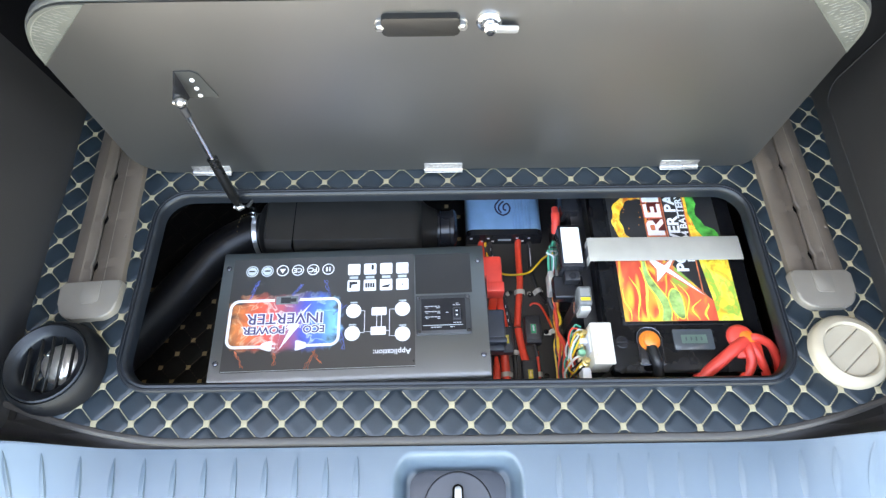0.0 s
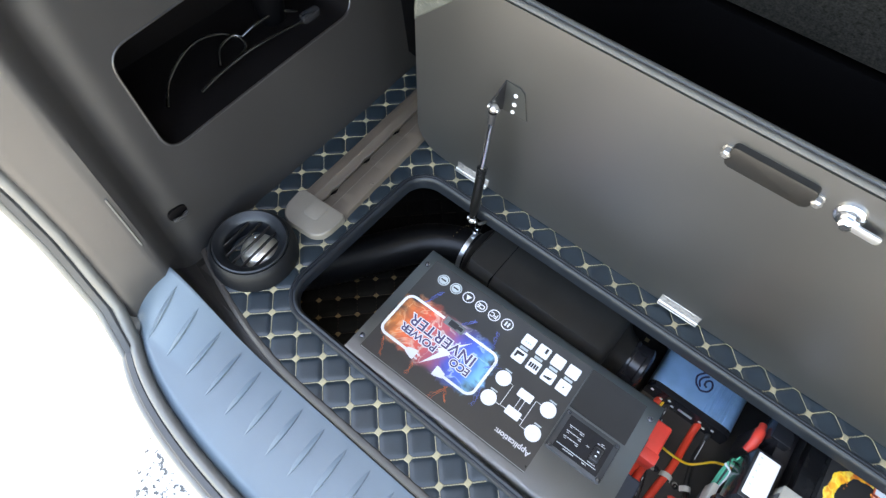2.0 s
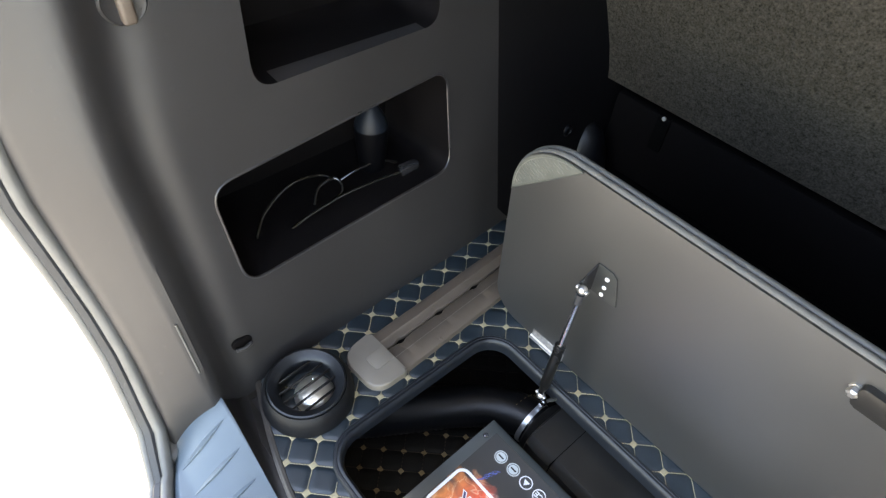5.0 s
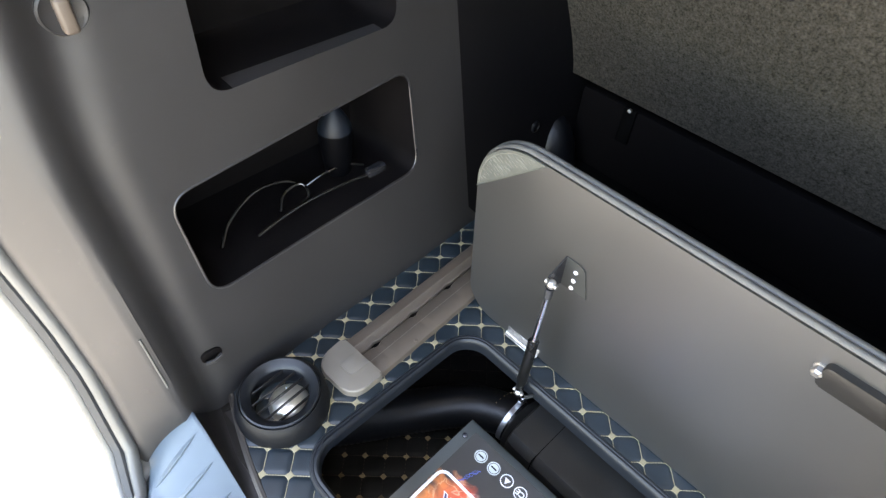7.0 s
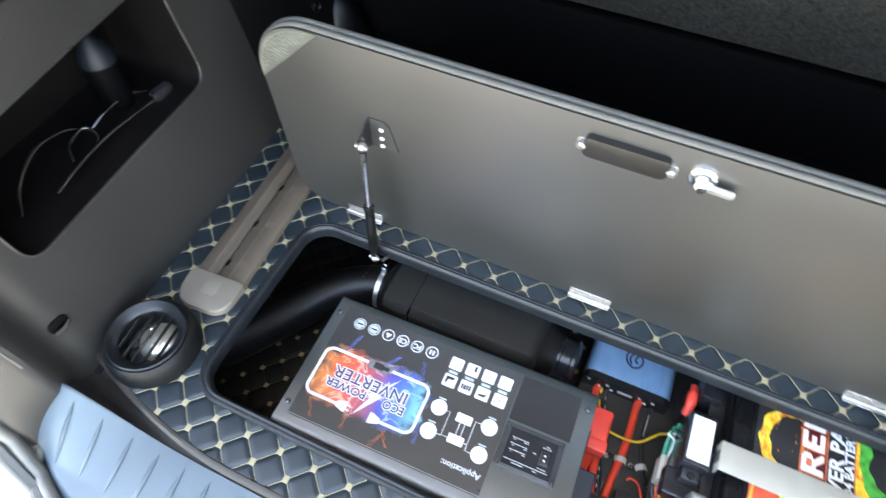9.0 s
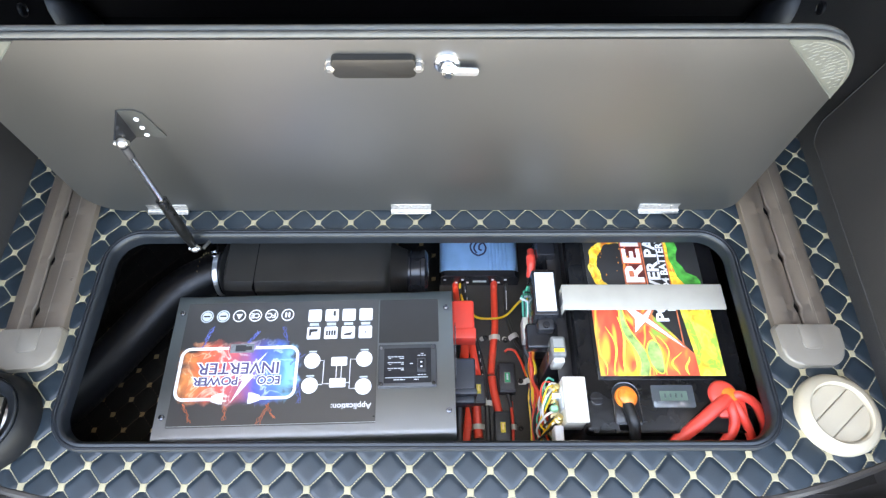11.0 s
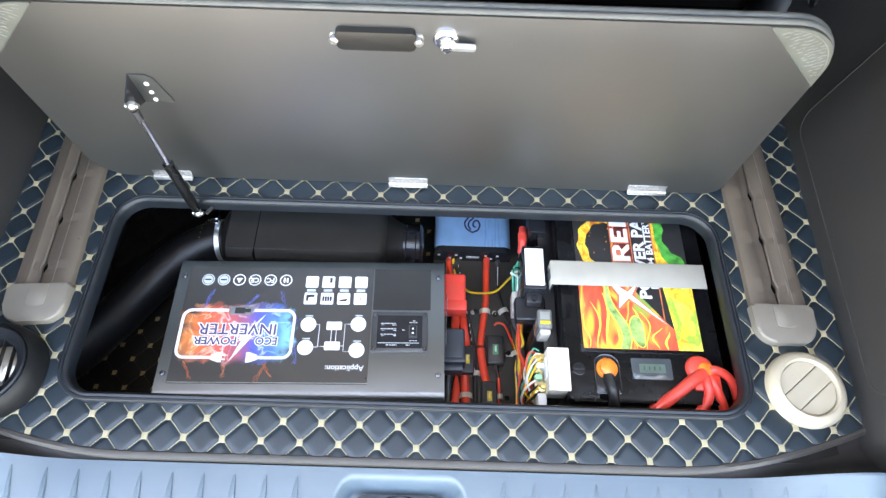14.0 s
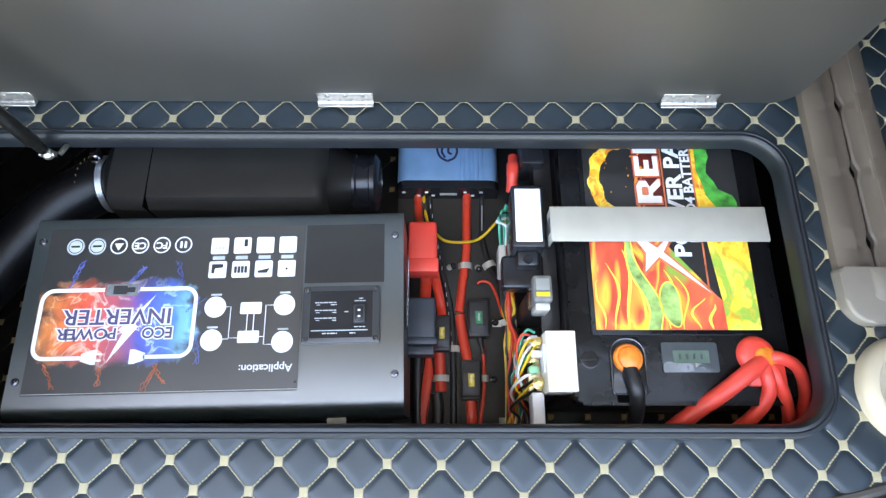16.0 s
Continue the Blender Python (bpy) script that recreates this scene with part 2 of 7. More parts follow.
def words(name, body, size, m, material, parent, label="", align="CENTER", depth=0.0003, stretch=1.0, bold=0.0):
    """Lettering as a thin mesh with the built-in font."""
    cu = bpy.data.curves.new(name, "FONT")
    cu.body, cu.size, cu.align_x, cu.align_y, cu.extrude, cu.offset = body, size, align, "CENTER", depth, bold
    cu.resolution_u = 3
    tmp = new("lettering", cu)
    me = bpy.data.meshes.new_from_object(tmp.evaluated_get(bpy.context.evaluated_depsgraph_get()))
    bpy.data.objects.remove(tmp)
    bpy.data.curves.remove(cu)
    me.transform(m @ Matrix.Diagonal((stretch, 1, 1, 1)))
    me.materials.clear()
    return link(name, me, material, parent, label, smooth=False)


def lerp_table(t, table):
    """Value at t in a table of (t, value), eased between entries."""
    if t <= table[0][0]:
        return table[0][1]
    for (a, u), (b, w) in zip(table, table[1:]):
        if t <= b:
            s = (t - a) / (b - a)
            return u + (w - u) * s
    return table[-1][1]


def ease(t):
    t = min(1, max(0, t))
    return t * t * (3 - 2 * t)


# ---- plan ----
XC = 0.018                   # the car's middle
PITCH, ROW = 0.052, 0.0269   # quilting: spacing along a row, and from row to row
QX, QY = -0.037, 0.158       # one node of the deck's quilting
OPEN = (-0.468, 0.515, 0.182, 0.520)   # outside of the hatch's rim
WELL_Z = -0.258
BOARD_Z = -0.24              # top of the packing under the wiring board
LID_Y, LID_X0, LID_X1, LID_TOP = 0.556, -0.503, 0.526, 0.364
LID_LEAN = 3.0              # degrees that the open lid leans to the rear


def mat_front(x):
    """The rear edge of the quilted floor, which bends forward at the corners."""
    return 0.117 + 0.043 * max(0.0, (abs(x - XC) - 0.36) / 0.234) ** 1.8


def sill_rear(x):
    return min(0.032, -0.035 + 0.070 * (abs(x - XC) / 0.62) ** 6)


# ---- quilted leather ----
def quilt(prefix, parent, u_range, v_range, node, m, keep, keep_node, puff=0.0027, step=0.0027, single=True, label="", hide=None, thread=None, edge=None, sag=None):
    """Quilted sheet: puffed diamonds, dashed seams and square stitched patches. Local u, v, height, placed by m."""
    (u0, u1), (v0, v1) = u_range, v_range
    nu, nv = int((u1 - u0) / step) + 1, int((v1 - v0) / step) + 1
    U, V = np.meshgrid(np.linspace(u0, u1, nu), np.linspace(v0, v1, nv), indexing="ij")
    if edge is not None:
        V = np.maximum(V, edge(U))
    W = V - sag(U, V) if sag else V
    a = (U - node[0]) / PITCH + (W - node[1]) / (2 * ROW)
    b = (U - node[0]) / PITCH - (W - node[1]) / (2 * ROW)
    sa, sb = np.abs(np.sin(np.pi * a)), np.abs(np.sin(np.pi * b))
    H = puff * (1 - (1 - sa) ** 4.6) * (1 - (1 - sb) ** 4.6)
    verts = np.stack([U, V, H], -1).reshape(-1, 3)
    ok = keep(U, V)
    faces = [(i * nv + j, (i + 1) * nv + j, (i + 1) * nv + j + 1, i * nv + j + 1) for i in range(nu - 1) for j in range(nv - 1) if ok[i, j] and ok[i + 1, j] and ok[i + 1, j + 1] and ok[i, j + 1]]
    me = bpy.data.meshes.new(prefix)
    me.from_pydata(verts.tolist(), [], faces)
    bm = bmesh.new()
    bm.from_mesh(me)
    bmesh.ops.delete(bm, geom=[v for v in bm.verts if not v.link_faces], context="VERTS")
    bm.to_mesh(me)
    bm.free()
    me.transform(m)
    me.materials.append(hide or M_LEATHER)
    me.shade_smooth()
    sheet = new(prefix, me)
    sheet.parent = parent
    if label:
        sheet["label"] = label
    # seams
    bm = bmesh.new()
    patch = bmesh.new()
    rbox(patch, -0.0043, 0.0043, -0.0051, 0.0051, 0.0, 0.0020, 0.0009, 1)
    pm = bpy.data.meshes.new("stitched_patch")
    patch.to_mesh(pm)
    patch.free()
    pm.materials.append(M_THREAD)
    rnd = random.Random(7)
    spots = []
    for i in range(-40, 41):
        for j in range(-40, 41):
            u = node[0] + (i + 0.5 * (j % 2)) * PITCH
            v = node[1] + j * ROW
            if not (u0 - 0.03 < u < u1 + 0.03 and v0 - 0.03 < v < v1 + 0.03):
                continue
            for du, dv in ((PITCH / 2, ROW), (-PITCH / 2, ROW)):
                n = 7 if du > 0 else 4
                L = math.hypot(du, dv)
                for k in range(n):
                    s = 0.15 + 0.70 * (k + 0.5) / n
                    pu, pv = u + du * s, v + dv * s
                    if sag:
                        pv += sag(pu, pv)
                    if not keep_node(pu, pv):
                        continue
                    t = Vector((du, dv, 0)).normalized()
                    o = Vector((-t.y, t.x, 0))
                    c = Vector((pu, pv, 0.0011)) + o * rnd.uniform(-0.0002, 0.0002)
                    h, w = L * 0.70 / n * (0.40 if du > 0 else 0.52), (0.0008 if du > 0 else 0.0006)
                    q = [bm.verts.new(m @ (c + t * x + o * y + Vector((0, 0, z)))) for x, y, z in ((-h, -w, 0), (h, -w, 0), (h, w, 0), (-h, w, 0), (-h * 0.7, 0, 0.0007), (h * 0.7, 0, 0.0007))]
                    for f in ((0, 1, 5, 4), (1, 2, 5), (2, 3, 4, 5), (3, 0, 4)):
                        bm.faces.new([q[x] for x in f])
            vs = v + sag(u, v) if sag else v
            if keep_node(u, vs):
                spots.append((u, vs))
    seam = part("seam_stitching", bm, thread or M_THREAD, parent, "cream dashed seam stitching")
    tagged(seam, kind="stuff")
    if single:
        for u, v in spots:
            ob = new("stitched_patch", pm)
            ob.matrix_world = m @ pose(u, v, 0, 0, 0, rnd.uniform(-3, 3))
            ob.parent = parent
    return sheet

# ---- the setting ----
bm = bmesh.new()
bmesh.ops.create_grid(bm, x_segments=2, y_segments=2, size=400)
bmesh.ops.translate(bm, vec=(0, 0, -0.68), verts=bm.verts[:])
ground = tagged(part("ground", bm, M_GROUND), "pale sunlit concrete ground outside the car", "ground", kind="structure")

# floor of the boot: quilted leather round the hatch
floor = empty("floor", pose(0, 0, 0), "black quilted leatherette boot floor with cream stitching", "floor", kind="structure")


def in_open(x, y, grow=0.0):
    x0, x1, y0, y1 = OPEN[0] - grow, OPEN[1] + grow, OPEN[2] - grow, OPEN[3] + grow
    r = 0.055 + grow
    dx = np.maximum(np.maximum(x0 + r - x, x - (x1 - r)), 0)
    dy = np.maximum(np.maximum(y0 + r - y, y - (y1 - r)), 0)
    return (x > x0) & (x < x1) & (y > y0) & (y < y1) & (dx * dx + dy * dy < r * r)


def front_line(x):
    return 0.117 + 0.043 * np.maximum(0.0, (np.abs(x - XC) - 0.36) / 0.234) ** 1.8


def deck_sag(x, y):
    """The cover was laid slightly askew: its rows at the sill drift rearwards to one side."""
    return (0.0024 - 0.0182 * x - 0.012 * x * x) * np.maximum(0.0, 1 - (y - 0.15) / 0.30)


quilt("quilted_cover", floor, (-0.69, 0.73), (0.112, 0.86), (QX, QY), Matrix.Identity(4),
      lambda x, y: ~in_open(x, y, -0.008) & (y > front_line(x) - 0.001),
      lambda x, y: bool(~in_open(np.float64(x), np.float64(y), 0.002)) and y > mat_front(x) + 0.003 and not (LID_X0 + 0.03 < x < LID_X1 - 0.03 and y > 0.565), edge=front_line, sag=deck_sag)
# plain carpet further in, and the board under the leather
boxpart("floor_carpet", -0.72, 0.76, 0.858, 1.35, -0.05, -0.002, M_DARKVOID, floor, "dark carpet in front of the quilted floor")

# rubber edging round the hatch
M_EDGING = mat("satin_black_edging", (0.0085, 0.0105, 0.0135), 0.40, vary=0.15, bump=0.1, bump_scale=700, spec=0.35)
edging = tagged(part("trim", sweep_loop(bmesh.new(), [(x, y, 0) for x, y in rounded_rect(*OPEN, 0.055, 10)],
                     [(0.001, 0.001), (0.0, 0.0045), (-0.0015, 0.0062), (-0.0045, 0.0066), (-0.0056, 0.0058), (-0.0068, 0.0068), (-0.0092, 0.0072), (-0.0114, 0.0055), (-0.0130, 0.0022), (-0.0138, -0.002), (-0.0140, -0.016), (-0.010, -0.020)]), M_EDGING),
                "black rubber edging round the open floor hatch", "edging", kind="structure")

# the well under the floor
well = empty("storage_well", pose(0, 0, 0), "black quilted storage well under the boot floor", "storage well", kind="structure")
WX0, WX1, WY0, WY1 = -0.60, 0.60, 0.150, 0.700
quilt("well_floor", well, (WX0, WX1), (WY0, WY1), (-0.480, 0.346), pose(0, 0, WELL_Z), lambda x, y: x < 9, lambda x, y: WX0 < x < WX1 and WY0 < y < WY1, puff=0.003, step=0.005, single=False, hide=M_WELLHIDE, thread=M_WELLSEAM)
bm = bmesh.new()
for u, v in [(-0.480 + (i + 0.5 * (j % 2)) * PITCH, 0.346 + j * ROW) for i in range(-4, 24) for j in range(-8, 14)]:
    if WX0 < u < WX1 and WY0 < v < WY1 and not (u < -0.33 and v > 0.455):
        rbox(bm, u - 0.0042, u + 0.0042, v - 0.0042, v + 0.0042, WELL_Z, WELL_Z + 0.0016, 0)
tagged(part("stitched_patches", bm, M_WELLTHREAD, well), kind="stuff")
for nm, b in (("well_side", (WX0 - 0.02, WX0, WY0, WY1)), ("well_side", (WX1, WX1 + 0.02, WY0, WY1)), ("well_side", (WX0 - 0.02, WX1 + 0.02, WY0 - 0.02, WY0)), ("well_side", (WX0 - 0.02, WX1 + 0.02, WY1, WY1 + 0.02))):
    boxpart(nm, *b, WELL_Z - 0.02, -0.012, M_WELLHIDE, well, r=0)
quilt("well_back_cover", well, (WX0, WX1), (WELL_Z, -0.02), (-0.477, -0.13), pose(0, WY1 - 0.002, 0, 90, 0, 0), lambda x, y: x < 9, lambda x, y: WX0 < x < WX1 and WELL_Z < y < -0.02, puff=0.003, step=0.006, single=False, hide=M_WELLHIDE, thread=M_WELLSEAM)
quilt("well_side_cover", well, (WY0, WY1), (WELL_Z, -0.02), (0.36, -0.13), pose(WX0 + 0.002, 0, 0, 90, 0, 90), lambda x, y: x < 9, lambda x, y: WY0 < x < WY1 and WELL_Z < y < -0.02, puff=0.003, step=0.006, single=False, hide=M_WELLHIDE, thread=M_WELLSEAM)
bm = bmesh.new()
for i in range(-4, 24):
    for j in range(-4, 5):
        u, z = -0.477 + (i + 0.5 * (j % 2)) * PITCH, -0.13 + j * ROW
        if WX0 < u < WX1 and WELL_Z < z < -0.02:
            rbox(bm, u - 0.0042, u + 0.0042, WY1 - 0.0036, WY1 - 0.002, z - 0.0042, z + 0.0042, 0)
        w = 0.36 + (i - 4 + 0.5 * (j % 2)) * PITCH
        if WY0 < w < WY1 and WELL_Z < z < -0.02:
            rbox(bm, WX0 + 0.002, WX0 + 0.0036, w - 0.0042, w + 0.0042, z - 0.0042, z + 0.0042, 0)
# patches on the well's walls take the shade-darkened thread
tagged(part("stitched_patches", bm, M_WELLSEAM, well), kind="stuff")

# edge strip of the floor and the sill with its ribs
def ribbon(bm, xs, lines):
    """A strip: for each x, points (y, z) from the list of functions."""
    rows = [[bm.verts.new((x, *f(x))) for f in lines] for x in xs]
    for a, b in zip(rows, rows[1:]):
        for k in range(len(lines) - 1):
            bm.faces.new((a[k], b[k], b[k + 1], a[k + 1]))
    return bm


XS = [XC - 0.65 + 1.30 * i / 126 for i in range(127)]
edge_strip = tagged(part("trim", ribbon(bmesh.new(), XS, [lambda x: (mat_front(x) + 0.004, 0.0), lambda x: (mat_front(x) + 0.001, 0.0036), lambda x: (mat_front(x) - 0.003, 0.004), lambda x: (mat_front(x) - 0.007, 0.0015), lambda x: (mat_front(x) - 0.0075, -0.012)]), M_STRIP),
                    "brown-grey edge strip of the quilted floor", "edging", kind="structure")

RECESS = (-0.066, 0.111, -0.10, 0.101)   # the latch's recess in the sill: x0, x1, y0, y1


def sill_lift(x):
    """The sill rises towards its ends, where it stands proud of the floor."""
    return 0.012 * ease((abs(x - XC) - 0.43) / 0.14)


def sill_bank(x, y):
    """The sill's ends bank up towards the pillar."""
    return sill_lift(x) + 0.042 * ease((abs(x - XC) - 0.47) / 0.14) * min(1, max(0, (y - 0.03) / 0.08))


def sill_ridge(x):
    """Inner edge of the sill's top, from which it drops to the floor's edge."""
    return 0.1075 + 0.006 * ease((abs(x - XC) - 0.40) / 0.22)


def sill_z(x, y):
    """Height of the sill's top, with the latch recess sunk into it."""
    s = (sill_ridge(x) - y) / max(0.02, sill_ridge(x) - sill_rear(x))
    z = -0.011 - 0.012 * max(0, s) ** 2 - 0.035 * max(0, s - 0.86) ** 1.4 * 6
    dx = min(x - RECESS[0], RECESS[1] - x)
    dy = RECESS[3] - y
    px, py = dx / 0.018, dy / 0.026
    cut = 1.5 - math.hypot(1.5 - px, 1.5 - py) if px < 1.5 and py < 1.5 else min(px, py)
    z += sill_bank(x, y)
    if cut > 0:
        z -= 0.030 * ease(min(1, cut))
    return z


bm = bmesh.new()
NS = 96
xs = sorted(set([round(x, 5) for x in XS] + [round(RECESS[0] + 0.002 * k, 5) for k in range(0, 18)] + [round(RECESS[1] - 0.002 * k, 5) for k in range(0, 18)]))
grid, slope, slope_bm = [], [], bmesh.new()
for x in xs:
    ya, yb = mat_front(x) - 0.0065, sill_rear(x)
    yr = min(ya - 0.002, sill_ridge(x))
    zr = sill_z(x, yr)
    inner = [(ya + (yr - ya) * t, -0.014 + (zr + 0.012) * t ** 3) for t in (0, 0.2, 0.4, 0.6, 0.8, 0.92, 1)]
    slope.append([slope_bm.verts.new((x, y, z)) for y, z in inner + [(yr - 0.001, zr - 0.0012)]])
    grid.append([bm.verts.new((x, yr + (yb - yr) * k / NS, sill_z(x, yr + (yb - yr) * k / NS))) for k in range(NS + 1)] + [bm.verts.new((x, yb - 0.003, sill_z(x, yb) - 0.05))])
for a, b in zip(grid, grid[1:]):
    for k in range(NS + 1):
        bm.faces.new((a[k], b[k], b[k + 1], a[k + 1]))
for a, b in zip(slope, slope[1:]):
    for k in range(len(a) - 1):
        slope_bm.faces.new((a[k], b[k], b[k + 1], a[k + 1]))
sill_foot = tagged(part("trim", slope_bm, M_TRIM), "dark trim between the sill and the quilted floor", "trim", kind="structure")
sill = tagged(part("sill", bm, M_SILL), "grey plastic loading sill with tapered ribs", "sill", kind="structure")


def rib(x):
    """A slender leaf-shaped rib on the sill, pointed at both ends and steeper on one flank."""
    bm = bmesh.new()
    d = x - XC
    lean = 0.22 * d
    y0, y1 = sill_ridge(x) - 0.012, sill_ridge(x) - 0.084
    rows = []
    for i in range(13):
        s = i / 12
        y = y0 + (y1 - y0) * s
        leaf = math.sin(math.pi * min(1, 0.02 + 0.98 * s)) ** 0.75
        w = 0.0006 + 0.0058 * leaf
        h = 0.0003 + 0.0026 * leaf
        cx = x + lean * (y0 - y) * (-1)
        z = sill_z(cx, y)
        rows.append([bm.verts.new((cx - w, y, z - 0.0006)), bm.verts.new((cx - w * 0.1, y, z + h * 0.8)), bm.verts.new((cx + w * 0.45, y, z + h)), bm.verts.new((cx + w * 0.6, y, z - 0.0006))])
    for a, b in zip(rows, rows[1:]):
        for k in range(3):
            bm.faces.new((a[k], b[k], b[k + 1], a[k + 1]))
    bm.faces.new(rows[-1])
    part("rib", bm, M_SILL, sill)


for i in range(12):
    rib(-0.568 + 0.0412 * i)
for i in range(11):
    rib(0.1585 + 0.0410 * i)

# latch in the recess: a plate with a round cover and a striker bar
latch = empty("latch_plate", pose(0.0215, 0.03, -0.0405), "dark grey latch plate with a bright striker loop in the sill", "latch")
M_LATCH = mat("mid_grey_latch_plastic", (0.034, 0.039, 0.048), 0.42, vary=0.06, bump=0.15, bump_scale=1500)
part("plate", prism(bmesh.new(), rounded_rect(-0.065, 0.065, -0.075, 0.047, (0.020, 0.020, 0.010, 0.010)), -0.012, 0.010, 0.0015, 2), M_LATCH, latch)
part("round_cover", lathe(bmesh.new(), [(0.0455, 0.009), (0.0455, 0.0100), (0.0447, 0.0108), (0, 0.0112)], None, 48), M_LATCH, latch)
part("groove", lathe(bmesh.new(), [(0.0466, 0.0098), (0.0466, 0.0104), (0.0456, 0.0104), (0.0456, 0.0098)], None, 48), M_DARKVOID, latch)
part("slot", prism(bmesh.new(), rounded_rect(-0.0075, 0.0075, -0.03, 0.030, 0.007), 0.011, 0.0130), M_DARKVOID, latch)
part("striker", tube(bmesh.new(), curve_pts([(0, 0.022, 0.006), (0, 0.022, 0.022), (0, 0.014, 0.028), (0, -0.02, 0.028), (0, -0.028, 0.022), (0, -0.028, 0.006)], 5), 0.0046, 12), mat("pale_striker_sleeve", (0.46, 0.47, 0.46), 0.4), latch, "pale striker loop")

# side trims: moulded panels with a pillar at the rear edge
EDGE = [(-0.30, -0.56), (-0.05, -0.588), (0.0, -0.600), (0.10, -0.648), (0.25, -0.700), (0.5, -0.745), (1.1, -0.765)]
BASE = [(0.0, -0.600), (0.1, -0.606), (0.2, -0.612), (0.34, -0.619), (0.43, -0.623), (0.55, -0.627), (0.68, -0.636), (1.3, -0.650)]


def wall_x(y, z):
    """Inner surface of the side trim, its creases rounded."""
    return sum(trim_line(y + d, z) for d in (-0.016, -0.008, 0.0, 0.008, 0.016)) / 5 if 0.06 < y < 0.3 else trim_line(y, z)


def trim_line(y, z):
    base = lerp_table(y, BASE) - 0.18 * max(0, z)
    e = lerp_table(z, EDGE)
    yb = 0.130 + 0.20 * max(0, z - 0.42)          # where the pillar steps back to the panel
    lift = 0.030 * ease((z + 0.02) / 0.07) * (1 - 0.35 * ease((z - 0.15) / 0.3))
    y1 = yb - 0.012
    if y < y1:
        t = min(1, max(0, (y - 0.034) / (y1 - 0.034)))
        return e + (base + lift - e) * t * (1.12 - 0.12 * t)
    t = ease((y - y1 + 0.012) / 0.046)
    dip = -0.013 * ease((z + 0.03) / 0.09) * math.exp(-((y - yb - 0.010) / 0.017) ** 2)
    return base + lift * (1 - t) + dip


SEAM = [(0.0, 0.034), (0.13, 0.046), (0.20, 0.046), (0.36, 0.038), (0.50, 0.050), (1.1, 0.12)]


def rear_y(y, z):
    """Moves the trim's rear edge onto the seam along the door seal."""
    return y + (lerp_table(z, SEAM) - 0.032) * (1 - ease((y - 0.03) / 0.09))


def side_trim(sign):
    bm = bmesh.new()
    ys = [0.030, 0.034, 0.04] + [0.045 + 0.004 * i for i in range(51)] + [0.27 + 0.04 * i for i in range(28)]
    zs = [-0.30, -0.2, -0.1, -0.05, -0.02] + [0.02 * i for i in range(0, 20)] + [0.40 + 0.05 * i for i in range(16)]
    f = (lambda x: x) if sign < 0 else (lambda x: 2 * 0.022 - x)
    fr = [[bm.verts.new((f(wall_x(rear_y(y, z), z) - (0.012 if y < 0.032 else 0.003 if y < 0.036 else 0)), rear_y(y, z), z)) for z in zs] for y in ys]
    bk = [[bm.verts.new((f(-0.93), y + 0.14 * ease((0.4 - y) / 0.4), z)) for z in zs] for y in ys]
    for i in range(len(ys) - 1):
        for j in range(len(zs) - 1):
            bm.faces.new((fr[i][j], fr[i + 1][j], fr[i + 1][j + 1], fr[i][j + 1]))
            bm.faces.new((bk[i][j], bk[i][j + 1], bk[i + 1][j + 1], bk[i + 1][j]))
    for i in range(len(ys) - 1):
        for j in (0, -1):
            bm.faces.new((fr[i][j], fr[i + 1][j], bk[i + 1][j], bk[i][j]))
    for j in range(len(zs) - 1):
        for i in (0, -1):
            bm.faces.new((fr[i][j], fr[i][j + 1], bk[i][j + 1], bk[i][j]))
    ob = part("wall_left" if sign < 0 else "wall_right", bm, M_TRIM)
    return ob


def carve(ob, cutter_bm, name):
    """Cuts a hollow out of a mesh for good and removes the tool."""
    me = bpy.data.meshes.new("tool")
    bmesh.ops.recalc_face_normals(cutter_bm, faces=cutter_bm.faces[:])
    cutter_bm.to_mesh(me)
    cutter_bm.free()
    tool = new("tool", me)
    md = ob.modifiers.new(name, "BOOLEAN")
    md.object, md.operation, md.solver = tool, "DIFFERENCE", "EXACT"
    bpy.context.view_layer.update()
    cut = bpy.data.meshes.new_from_object(ob.evaluated_get(bpy.context.evaluated_depsgraph_get()))
    ob.modifiers.clear()
    ob.data = cut
    bpy.data.objects.remove(tool)
    cut.shade_smooth()
    cut.set_sharp_from_angle(angle=radians(38))


def pocket_tool(quad, depth, r=0.03):
    """A rounded, slightly tapering hollow; quad: four (y, z) corners: rear low, front low, front high, rear high."""
    c = [Vector(p) for p in quad]
    pts = []
    for i in range(4):
        p, a, b = c[i], c[i - 1], c[(i + 1) % 4]
        u, w = (a - p).normalized(), (b - p).normalized()
        for k in range(9):
            t = k / 8
            s, e = p + u * r, p + w * r
            pts.append(((1 - t) ** 2 * s + 2 * t * (1 - t) * p + t * t * e))
    mid = sum(c, Vector((0, 0))) / 4
    bm = bmesh.new()
    rings = []
    for x, s in ((-0.55, 1.04), (-0.64, 1.0), (-0.72, 0.985), (-0.72 - depth * 0.5, 0.96), (-0.72 - depth * 0.9, 0.93), (-0.72 - depth, 0.88)):
        rings.append([bm.verts.new((x, *(mid + (p - mid) * s))) for p in pts])
    for a, b in zip(rings, rings[1:]):
        for k in range(len(pts)):
            bm.faces.new((a[k], a[(k + 1) % len(pts)], b[(k + 1) % len(pts)], b[k]))
    bm.faces.new(rings[0])
    bm.faces.new(rings[-1][::-1])
    return bm


